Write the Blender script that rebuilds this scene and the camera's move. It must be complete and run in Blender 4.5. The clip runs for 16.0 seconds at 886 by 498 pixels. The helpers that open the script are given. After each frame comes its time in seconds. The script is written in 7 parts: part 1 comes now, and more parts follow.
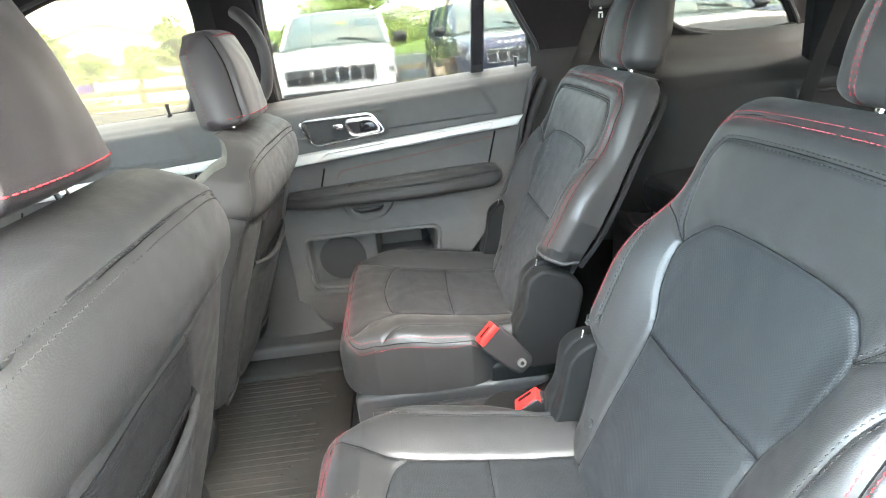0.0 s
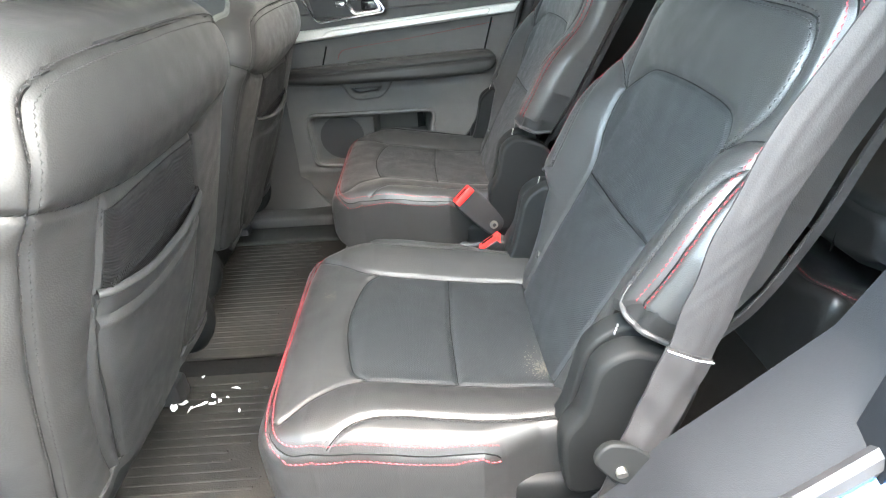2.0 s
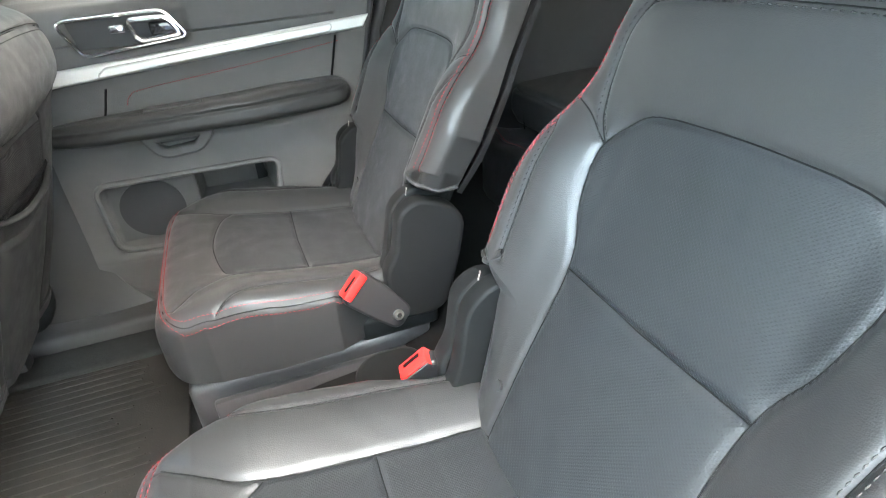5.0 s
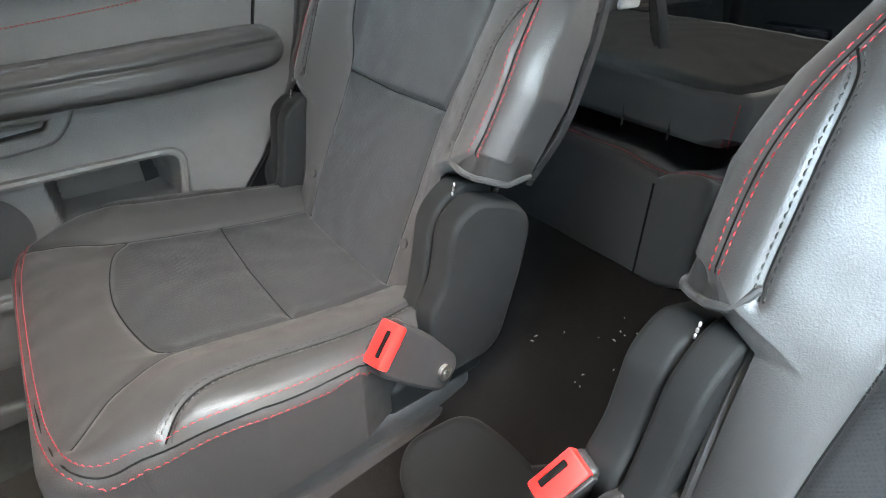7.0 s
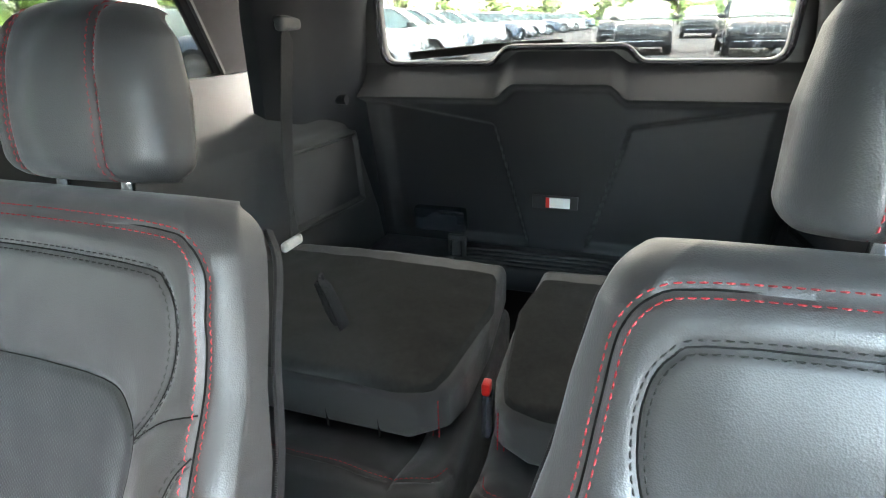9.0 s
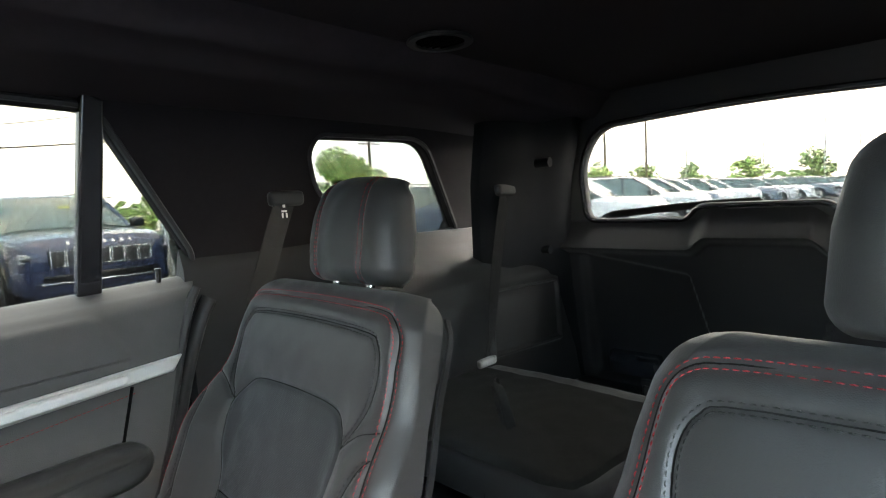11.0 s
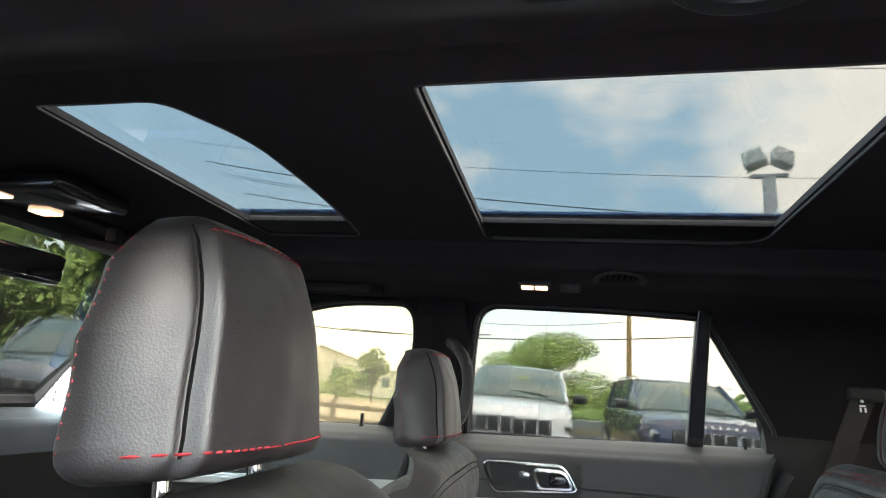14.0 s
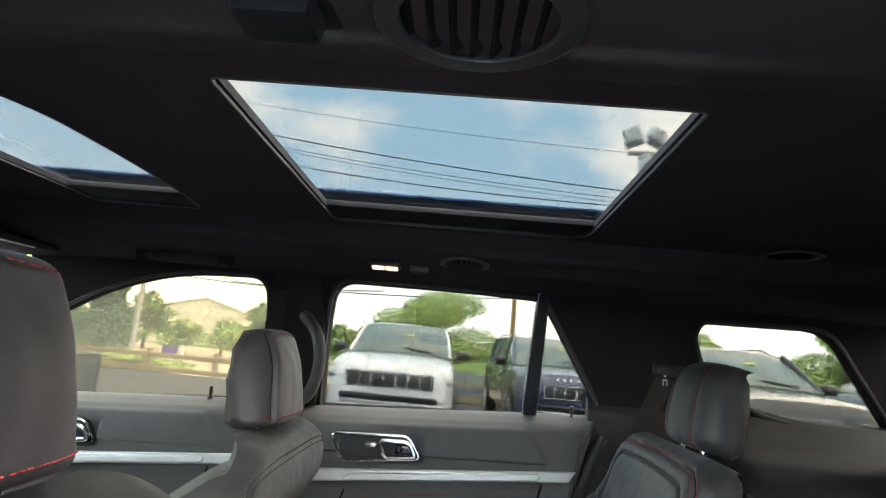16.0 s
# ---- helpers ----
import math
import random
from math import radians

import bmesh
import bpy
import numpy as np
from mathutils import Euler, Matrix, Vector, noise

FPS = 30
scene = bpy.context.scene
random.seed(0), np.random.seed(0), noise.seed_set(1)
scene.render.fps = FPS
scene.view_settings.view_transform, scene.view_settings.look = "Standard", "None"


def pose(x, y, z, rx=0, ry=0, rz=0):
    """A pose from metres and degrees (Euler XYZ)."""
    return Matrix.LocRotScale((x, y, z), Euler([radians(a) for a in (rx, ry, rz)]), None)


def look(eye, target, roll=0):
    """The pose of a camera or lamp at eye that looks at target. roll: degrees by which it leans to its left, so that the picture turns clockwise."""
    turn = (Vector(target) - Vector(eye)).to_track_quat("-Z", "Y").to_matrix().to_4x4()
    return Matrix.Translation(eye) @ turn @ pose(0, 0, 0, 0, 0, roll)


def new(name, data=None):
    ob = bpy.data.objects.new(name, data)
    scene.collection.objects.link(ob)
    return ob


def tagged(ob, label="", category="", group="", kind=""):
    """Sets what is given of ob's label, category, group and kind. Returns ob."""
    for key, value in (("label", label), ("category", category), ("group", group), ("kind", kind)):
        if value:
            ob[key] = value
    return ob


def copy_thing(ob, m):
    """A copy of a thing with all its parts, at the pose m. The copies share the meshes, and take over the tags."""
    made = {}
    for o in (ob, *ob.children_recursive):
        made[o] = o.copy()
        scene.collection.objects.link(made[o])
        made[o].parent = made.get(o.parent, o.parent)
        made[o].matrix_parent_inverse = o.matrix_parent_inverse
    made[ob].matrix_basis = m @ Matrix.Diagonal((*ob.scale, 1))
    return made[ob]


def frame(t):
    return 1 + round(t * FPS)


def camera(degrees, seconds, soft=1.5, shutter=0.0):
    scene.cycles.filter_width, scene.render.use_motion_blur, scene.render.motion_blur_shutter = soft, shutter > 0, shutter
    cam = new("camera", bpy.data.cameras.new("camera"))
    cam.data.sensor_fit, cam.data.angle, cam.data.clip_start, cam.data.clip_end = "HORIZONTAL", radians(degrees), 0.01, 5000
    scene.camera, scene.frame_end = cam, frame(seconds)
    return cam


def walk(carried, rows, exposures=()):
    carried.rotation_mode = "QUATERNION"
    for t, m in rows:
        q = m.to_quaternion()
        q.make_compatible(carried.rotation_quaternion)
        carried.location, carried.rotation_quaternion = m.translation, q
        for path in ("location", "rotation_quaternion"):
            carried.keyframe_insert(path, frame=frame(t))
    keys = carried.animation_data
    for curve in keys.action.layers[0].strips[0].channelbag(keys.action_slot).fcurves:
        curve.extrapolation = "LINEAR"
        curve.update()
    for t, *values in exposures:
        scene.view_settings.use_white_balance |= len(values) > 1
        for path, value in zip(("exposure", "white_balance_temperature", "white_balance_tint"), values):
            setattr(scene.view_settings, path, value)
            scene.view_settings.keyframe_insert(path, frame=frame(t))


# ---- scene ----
cam = camera(79.5, 16.0, 1.1)
METRES, EYE, TILT, LEAN, TURN = 2.36, 1.36, -22.6, 5.0, -5.1
ROWS = [
    (0.0, 0.0, 0.0, 0.0, 0.0, 0.0, -0.0),
    (0.5, -0.0025, -0.0079, -0.0323, 0.02, -3.91, -2.13),
    (1.0, 0.0023, -0.0213, -0.0499, 0.8, -6.72, -3.52),
    (1.5, 0.0199, -0.0462, -0.0617, 1.58, -7.62, -3.84),
    (2.0, 0.0303, -0.0515, -0.0582, 1.43, -7.59, -3.21),
    (2.5, 0.0294, -0.0422, -0.0509, -1.75, -7.38, -1.86),
    (3.0, 0.0204, 0.0001, -0.0507, -6.04, -8.83, -0.78),
    (3.5, -0.0012, 0.0372, -0.0444, -8.08, -10.51, 0.58),
    (4.0, -0.0039, 0.0706, -0.0326, -12.16, -10.58, 2.68),
    (4.2, 0.0064, 0.076, -0.0118, -14.29, -10.06, 4.05),
    (6.3, -0.0283, 0.1504, -0.0198, -19.45, -5.18, 3.51),
    (6.5, -0.0427, 0.1856, -0.0233, -22.34, -7.21, 4.12),
    (7.0, -0.0456, 0.2548, 0.0094, -31.4, -11.33, 7.9),
    (7.5, -0.0294, 0.2865, 0.037, -43.07, -12.07, 11.94),
    (8.0, 0.0017, 0.2934, 0.0733, -54.92, -11.53, 15.61),
    (8.5, 0.0163, 0.2907, 0.1137, -63.69, -10.66, 18.71),
    (8.7, 0.0188, 0.2771, 0.126, -64.79, -10.24, 19.47),
    (10.8, -0.0135, 0.2155, 0.0967, -46.34, 12.29, 16.62),
    (11.0, -0.0227, 0.1983, 0.0819, -39.43, 15.46, 13.99),
    (11.5, -0.0363, 0.1431, 0.06, -23.23, 22.93, 6.01),
    (12.0, -0.0353, 0.1008, 0.0473, -13.73, 30.59, 0.12),
    (12.5, -0.0287, 0.0693, 0.028, -5.2, 35.33, -5.13),
    (13.0, -0.0177, 0.0493, 0.0198, 3.31, 36.02, -9.72),
    (13.5, -0.0275, 0.0479, 0.0017, 10.84, 35.46, -13.83),
    (14.0, -0.0354, 0.0394, -0.0025, 13.08, 35.13, -15.79),
    (14.5, -0.0131, 0.0507, 0.0064, 11.01, 35.27, -15.06),
    (15.0, 0.0133, 0.0537, 0.0191, 7.94, 35.15, -13.58),
    (15.5, 0.0171, 0.0376, 0.0235, 5.25, 34.46, -12.45),
    (16.0, 0.0043, 0.031, 0.0255, 2.24, 33.02, -11.84),
]
EXPOSURES = [(0.0, 7.28), (1.2, 6.95), (3.0, 7.0), (4.2, 7.2), (6.3, 7.1), (7.5, 7.4), (8.7, 7.52), (10.8, 6.3), (12.0, 5.7), (13.5, 5.68), (16.0, 5.87)]
walk(cam, [(t, pose(0, 0, EYE, TILT, LEAN, TURN) @ pose(METRES * x, METRES * y, METRES * z, 90 + pitch, roll, yaw)) for t, x, y, z, yaw, pitch, roll in ROWS], EXPOSURES)

# ---- world and light ----
world = bpy.data.worlds.new("sky")
scene.world = world
world.use_nodes = True
wn, wl = world.node_tree.nodes, world.node_tree.links
wn.clear()
w_out, w_bg, w_sky = wn.new("ShaderNodeOutputWorld"), wn.new("ShaderNodeBackground"), wn.new("ShaderNodeTexSky")
w_sky.sky_type, w_sky.sun_disc = "NISHITA", False
w_sky.sun_elevation, w_sky.sun_rotation = radians(78), radians(-168)
w_sky.air_density, w_sky.dust_density, w_sky.ozone_density = 1.0, 2.2, 1.0
w_co, w_map = wn.new("ShaderNodeTexCoord"), wn.new("ShaderNodeMapping")
w_map.inputs["Scale"].default_value = (1.0, 1.0, 1.7)
w_map.inputs["Location"].default_value = (0.35, 0.12, 0.0)
w_n1, w_n2 = wn.new("ShaderNodeTexNoise"), wn.new("ShaderNodeTexNoise")
w_n1.inputs["Scale"].default_value, w_n1.inputs["Detail"].default_value, w_n1.inputs["Roughness"].default_value = 2.6, 9.0, 0.58
w_n2.inputs["Scale"].default_value, w_n2.inputs["Detail"].default_value = 9.0, 6.0
w_r1 = wn.new("ShaderNodeValToRGB")
w_r1.color_ramp.elements[0].position, w_r1.color_ramp.elements[1].position = 0.46, 0.64
w_sep, w_hz = wn.new("ShaderNodeSeparateXYZ"), wn.new("ShaderNodeMapRange")
w_hz.inputs["From Min"].default_value, w_hz.inputs["From Max"].default_value = 0.0, 0.33
w_hz.inputs["To Min"].default_value, w_hz.inputs["To Max"].default_value = 0.5, 0.0
w_max = wn.new("ShaderNodeMath")
w_max.operation = "MAXIMUM"
w_cl = wn.new("ShaderNodeMixRGB")
w_cl.inputs[1].default_value, w_cl.inputs[2].default_value = (4.4, 4.9, 5.1, 1), (5.9, 6.6, 6.8, 1)
w_mix = wn.new("ShaderNodeMixRGB")
wl.new(w_co.outputs["Generated"], w_map.inputs["Vector"])
for n in (w_n1, w_n2):
    wl.new(w_map.outputs["Vector"], n.inputs["Vector"])
w_lean = wn.new("ShaderNodeMath")
w_lean.operation, w_lean.inputs[1].default_value = "MULTIPLY_ADD", 0.13
wl.new(w_n1.outputs["Fac"], w_lean.inputs[2])
wl.new(w_lean.outputs["Value"], w_r1.inputs["Fac"])
wl.new(w_co.outputs["Generated"], w_sep.inputs["Vector"])
wl.new(w_sep.outputs["Z"], w_hz.inputs["Value"])
wl.new(w_sep.outputs["X"], w_lean.inputs[0])
wl.new(w_r1.outputs["Color"], w_max.inputs[0])
wl.new(w_hz.outputs["Result"], w_max.inputs[1])
wl.new(w_n2.outputs["Fac"], w_cl.inputs[0])
wl.new(w_max.outputs["Value"], w_mix.inputs[0])
w_haze = wn.new("ShaderNodeMixRGB")
w_haze.inputs[0].default_value, w_haze.inputs[2].default_value = 0.5, (2.1, 4.3, 5.9, 1)
wl.new(w_sky.outputs["Color"], w_haze.inputs[1])
wl.new(w_haze.outputs["Color"], w_mix.inputs[1])
wl.new(w_cl.outputs["Color"], w_mix.inputs[2])
w_warm = wn.new("ShaderNodeMixRGB")
w_warm.blend_type = "MULTIPLY"
w_warm.inputs[0].default_value, w_warm.inputs[2].default_value = 1.0, (1.26, 1.0, 0.82, 1)
wl.new(w_mix.outputs["Color"], w_warm.inputs[1])
wl.new(w_warm.outputs["Color"], w_bg.inputs["Color"])
w_bg.inputs["Strength"].default_value = 0.20
wl.new(w_bg.outputs["Background"], w_out.inputs["Surface"])

sun_data = bpy.data.lights.new("sun", "SUN")
sun_data.energy, sun_data.angle, sun_data.color = 0.15, radians(65), (1.0, 0.95, 0.87)
sun = new("sun", sun_data)
sun.matrix_world = look((0, 0, 30), (1, 4.5, 3))

# ---- materials ----
def mat(name, color, rough=0.5, metal=0.0, spec=0.5, vary=0.12, scale=30.0, bump=0.0, bump_scale=200.0, kind="noise", rvary=0.08,
        coat=0.0, second=None, stretch=(1, 1, 1), island=0.0, emit=None, sheen=0.0):
    """A procedural surface: colour varied at two scales, roughness varied, a fine relief."""
    m = bpy.data.materials.new(name)
    m.use_nodes = True
    nt, N = m.node_tree, m.node_tree.nodes
    b = N["Principled BSDF"]
    b.inputs["Metallic"].default_value = metal
    b.inputs["Specular IOR Level"].default_value = spec
    b.inputs["Coat Weight"].default_value = coat
    b.inputs["Coat Roughness"].default_value = 0.05
    b.inputs["Sheen Weight"].default_value = sheen
    co, mp = N.new("ShaderNodeTexCoord"), N.new("ShaderNodeMapping")
    mp.inputs["Scale"].default_value = stretch
    nt.links.new(co.outputs["Object"], mp.inputs["Vector"])
    big, small = N.new("ShaderNodeTexNoise"), N.new("ShaderNodeTexNoise")
    big.inputs["Scale"].default_value, big.inputs["Detail"].default_value = scale * 0.15, 4
    small.inputs["Scale"].default_value, small.inputs["Detail"].default_value = scale, 6
    for n in (big, small):
        nt.links.new(mp.outputs["Vector"], n.inputs["Vector"])
    add = N.new("ShaderNodeMath")
    add.operation = "ADD"
    nt.links.new(big.outputs["Fac"], add.inputs[0])
    nt.links.new(small.outputs["Fac"], add.inputs[1])
    rng = N.new("ShaderNodeMapRange")
    rng.inputs["From Min"].default_value, rng.inputs["From Max"].default_value = 0.7, 1.3
    nt.links.new(add.outputs[0], rng.inputs["Value"])
    mix = N.new("ShaderNodeMixRGB")
    c2 = second or tuple(c * (1 + 2 * vary) for c in color)
    c1 = color if second else tuple(c * (1 - vary) for c in color)
    mix.inputs[1].default_value, mix.inputs[2].default_value = (*c1, 1), (*[min(c, 1) for c in c2], 1)
    nt.links.new(rng.outputs["Result"], mix.inputs[0])
    last = mix.outputs["Color"]
    if island:
        oi = N.new("ShaderNodeObjectInfo")
        hsv = N.new("ShaderNodeHueSaturation")
        r2 = N.new("ShaderNodeMapRange")
        r2.inputs["To Min"].default_value, r2.inputs["To Max"].default_value = 1 - island, 1 + island
        nt.links.new(oi.outputs["Random"], r2.inputs["Value"])
        nt.links.new(r2.outputs["Result"], hsv.inputs["Value"])
        nt.links.new(last, hsv.inputs["Color"])
        last = hsv.outputs["Color"]
    nt.links.new(last, b.inputs["Base Color"])
    rr = N.new("ShaderNodeMapRange")
    rr.inputs["To Min"].default_value, rr.inputs["To Max"].default_value = max(rough - rvary, 0.01), min(rough + rvary, 1)
    nt.links.new(rng.outputs["Result"], rr.inputs["Value"])
    nt.links.new(rr.outputs["Result"], b.inputs["Roughness"])
    if bump:
        bp = N.new("ShaderNodeBump")
        bp.inputs["Strength"].default_value, bp.inputs["Distance"].default_value = bump, 0.001
        if kind == "leather":
            t = N.new("ShaderNodeTexVoronoi")
            t.inputs["Scale"].default_value = bump_scale
            out = t.outputs["Distance"]
        elif kind == "dots":
            t = N.new("ShaderNodeTexVoronoi")
            t.inputs["Scale"].default_value, t.inputs["Randomness"].default_value = bump_scale, 0.0
            ramp = N.new("ShaderNodeMapRange")
            ramp.inputs["From Min"].default_value, ramp.inputs["From Max"].default_value = 0.15, 0.35
            nt.links.new(t.outputs["Distance"], ramp.inputs["Value"])
            out = ramp.outputs["Result"]
            dk = N.new("ShaderNodeMixRGB")
            dk.blend_type = "MULTIPLY"
            dk.inputs[0].default_value = 0.75
            nt.links.new(last, dk.inputs[1])
            nt.links.new(out, dk.inputs[2])
            nt.links.new(dk.outputs["Color"], b.inputs["Base Color"])
        elif kind == "weave":
            t = N.new("ShaderNodeTexWave")
            t.inputs["Scale"].default_value = bump_scale
            out = t.outputs["Fac"]
        else:
            t = N.new("ShaderNodeTexNoise")
            t.inputs["Scale"].default_value, t.inputs["Detail"].default_value = bump_scale, 5
            out = t.outputs["Fac"]
        nt.links.new(mp.outputs["Vector"], t.inputs["Vector"])
        nt.links.new(out, bp.inputs["Height"])
        nt.links.new(bp.outputs["Normal"], b.inputs["Normal"])
    if emit:
        b.inputs["Emission Color"].default_value, b.inputs["Emission Strength"].default_value = (*emit[:3], 1), emit[3]
    return m


def glass(name, color=(1, 1, 1), tint=0.92, gloss=0.12, rough=0.0, film=0.0):
    """A thin pane: mostly clear, with a mirror share that grows at grazing angles."""
    m = bpy.data.materials.new(name)
    m.use_nodes = True
    nt, N = m.node_tree, m.node_tree.nodes
    N.clear()
    o, mx, tr, gl, fr, pw = (N.new(k) for k in ("ShaderNodeOutputMaterial", "ShaderNodeMixShader", "ShaderNodeBsdfTransparent", "ShaderNodeBsdfGlossy", "ShaderNodeLayerWeight", "ShaderNodeMath"))
    tr.inputs["Color"].default_value = (*[c * tint for c in color], 1)
    gl.inputs["Roughness"].default_value = rough
    gl.inputs["Color"].default_value = (0.9, 0.9, 0.9, 1)
    fr.inputs["Blend"].default_value = 0.5
    pw.operation = "POWER"
    pw.inputs[1].default_value = 5.0
    lo = N.new("ShaderNodeMapRange")
    lo.inputs["To Min"].default_value, lo.inputs["To Max"].default_value = gloss * 0.3, min(0.7, gloss * 9.0)
    nt.links.new(fr.outputs["Facing"], pw.inputs[0])
    nt.links.new(pw.outputs[0], lo.inputs["Value"])
    nt.links.new(lo.outputs["Result"], mx.inputs[0])
    nt.links.new(tr.outputs[0], mx.inputs[1])
    nt.links.new(gl.outputs[0], mx.inputs[2])
    # film: a translucent share that lays a veil over the view
    dust, haze = N.new("ShaderNodeMixShader"), N.new("ShaderNodeBsdfTranslucent")
    dust.inputs[0].default_value = film
    haze.inputs["Color"].default_value = (*[c * 0.8 for c in color], 1)
    nt.links.new(mx.outputs[0], dust.inputs[1])
    nt.links.new(haze.outputs[0], dust.inputs[2])
    nt.links.new(dust.outputs[0] if film else mx.outputs[0], o.inputs["Surface"])
    return m


def upholstery(name, color, insert, rough, spec, bump=0.22):
    """Grained leather; where the pad's insert mask is set, it is perforated by rows of fine holes and tinted by the
    insert colour.
    """
    m = mat(name, color, rough, spec=spec, vary=0.10, scale=45, bump=bump, bump_scale=800, kind="leather", rvary=0.08)
    nt, N = m.node_tree, m.node_tree.nodes
    b = N["Principled BSDF"]
    at = N.new("ShaderNodeAttribute")
    at.attribute_name = "pad"
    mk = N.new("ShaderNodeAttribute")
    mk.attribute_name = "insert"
    mp = N.new("ShaderNodeMapping")
    mp.inputs["Rotation"].default_value = (0, 0, radians(45))
    nt.links.new(at.outputs["Vector"], mp.inputs["Vector"])
    v = N.new("ShaderNodeTexVoronoi")
    v.voronoi_dimensions = "2D"
    v.inputs["Scale"].default_value, v.inputs["Randomness"].default_value = 340, 0.0
    nt.links.new(mp.outputs["Vector"], v.inputs["Vector"])
    hole = N.new("ShaderNodeMapRange")
    hole.inputs["From Min"].default_value, hole.inputs["From Max"].default_value = 0.20, 0.36
    hole.inputs["To Min"].default_value, hole.inputs["To Max"].default_value = 1.0, 0.0
    nt.links.new(v.outputs["Distance"], hole.inputs["Value"])
    on = N.new("ShaderNodeMath")
    on.operation = "MULTIPLY"
    nt.links.new(hole.outputs["Result"], on.inputs[0])
    nt.links.new(mk.outputs["Fac"], on.inputs[1])
    base = b.inputs["Base Color"].links[0].from_socket
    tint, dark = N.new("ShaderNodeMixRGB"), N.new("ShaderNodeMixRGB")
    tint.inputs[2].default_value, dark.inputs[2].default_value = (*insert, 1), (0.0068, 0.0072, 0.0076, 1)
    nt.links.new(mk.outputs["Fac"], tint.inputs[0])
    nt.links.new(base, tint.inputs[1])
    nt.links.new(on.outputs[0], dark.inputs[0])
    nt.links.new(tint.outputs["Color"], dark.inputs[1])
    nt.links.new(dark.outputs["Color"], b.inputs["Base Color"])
    old = b.inputs["Normal"].links[0].from_socket
    inv = N.new("ShaderNodeMath")
    inv.operation = "SUBTRACT"
    inv.inputs[0].default_value = 1.0
    nt.links.new(on.outputs[0], inv.inputs[1])
    bp = N.new("ShaderNodeBump")
    bp.inputs["Strength"].default_value, bp.inputs["Distance"].default_value = 0.22, 0.001
    nt.links.new(inv.outputs[0], bp.inputs["Height"])
    nt.links.new(old, bp.inputs["Normal"])
    nt.links.new(bp.outputs["Normal"], b.inputs["Normal"])
    dull = N.new("ShaderNodeMapRange")
    dull.inputs["To Min"].default_value, dull.inputs["To Max"].default_value = spec, spec * 0.72
    nt.links.new(mk.outputs["Fac"], dull.inputs["Value"])
    nt.links.new(dull.outputs["Result"], b.inputs["Specular IOR Level"])
    return m


# the insert's bluish lean is sky sheen put into its base colour
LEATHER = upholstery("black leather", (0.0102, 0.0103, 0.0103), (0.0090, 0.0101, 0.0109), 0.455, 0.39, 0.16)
# the warm purplish cast of reflected light is put into this base colour
HEAD_LEATHER = mat("warm tinted headrest leather", (0.0080, 0.0069, 0.0074), 0.42, spec=0.45, vary=0.10, scale=45, bump=0.13, bump_scale=650, kind="leather", rvary=0.06)
SEATBACK = mat("grey black vinyl", (0.0132, 0.0132, 0.0130), 0.52, spec=0.32, vary=0.12, scale=50, bump=0.16, bump_scale=520, kind="leather")
SEAM = mat("dark seam thread", (0.003, 0.003, 0.003), 0.9, spec=0.06)
RED = mat("red thread", (0.19, 0.020, 0.024), 0.9, spec=0.08, vary=0.25, scale=120)
GREY_THREAD = mat("grey thread", (0.019, 0.0185, 0.0185), 0.9, spec=0.08)
PLASTIC = mat("charcoal moulded plastic", (0.020, 0.0197, 0.0195), 0.52, spec=0.4, vary=0.1, scale=40, bump=0.35, bump_scale=900)
DARK_PLASTIC = mat("black plastic", (0.013, 0.013, 0.0135), 0.48, spec=0.4, vary=0.1, scale=50, bump=0.25, bump_scale=900)
RECLINER = mat("charcoal moulded cover plastic", (0.0046, 0.0050, 0.0051), 0.6, spec=0.11, vary=0.1, scale=40, bump=0.15, bump_scale=900)
TAIL = mat("black grained tailgate plastic", (0.0110, 0.0110, 0.0115), 0.55, spec=0.32, vary=0.1, scale=50, bump=0.2, bump_scale=900)
SOFT = mat("soft grey black door skin", (0.054, 0.0525, 0.051), 0.55, spec=0.45, vary=0.1, scale=30, bump=0.3, bump_scale=700, kind="leather")
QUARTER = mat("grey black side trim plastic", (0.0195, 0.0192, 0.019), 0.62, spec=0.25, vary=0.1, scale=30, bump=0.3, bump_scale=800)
LIP = mat("grey satin rubber", (0.035, 0.035, 0.036), 0.4, vary=0.1, scale=60)
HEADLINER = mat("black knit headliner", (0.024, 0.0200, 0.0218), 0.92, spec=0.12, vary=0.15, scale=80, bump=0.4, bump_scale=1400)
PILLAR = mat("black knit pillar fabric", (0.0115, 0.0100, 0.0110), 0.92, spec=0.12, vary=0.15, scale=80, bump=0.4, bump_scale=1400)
CARPET = mat("black carpet", (0.004, 0.0038, 0.0037), 0.95, spec=0.1, vary=0.35, scale=120, bump=0.9, bump_scale=900)
BACK_CARPET = mat("charcoal felt carpet", (0.0150, 0.0154, 0.0150), 0.95, spec=0.1, vary=0.2, scale=120, bump=0.8, bump_scale=1100)
RUBBER = mat("worn ribbed black rubber", (0.0070, 0.0066, 0.0060), 0.75, spec=0.16, vary=0.3, scale=18, bump=0.5, bump_scale=300, second=(0.022, 0.020, 0.0175))
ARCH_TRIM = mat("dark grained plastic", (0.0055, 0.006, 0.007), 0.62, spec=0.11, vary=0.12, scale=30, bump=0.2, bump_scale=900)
SILVER = mat("satin silver trim", (0.52, 0.52, 0.50), 0.38, metal=0.7, vary=0.02, scale=15, rvary=0.02)
CHROME = mat("chrome", (0.62, 0.62, 0.63), 0.16, metal=1.0, vary=0.03)
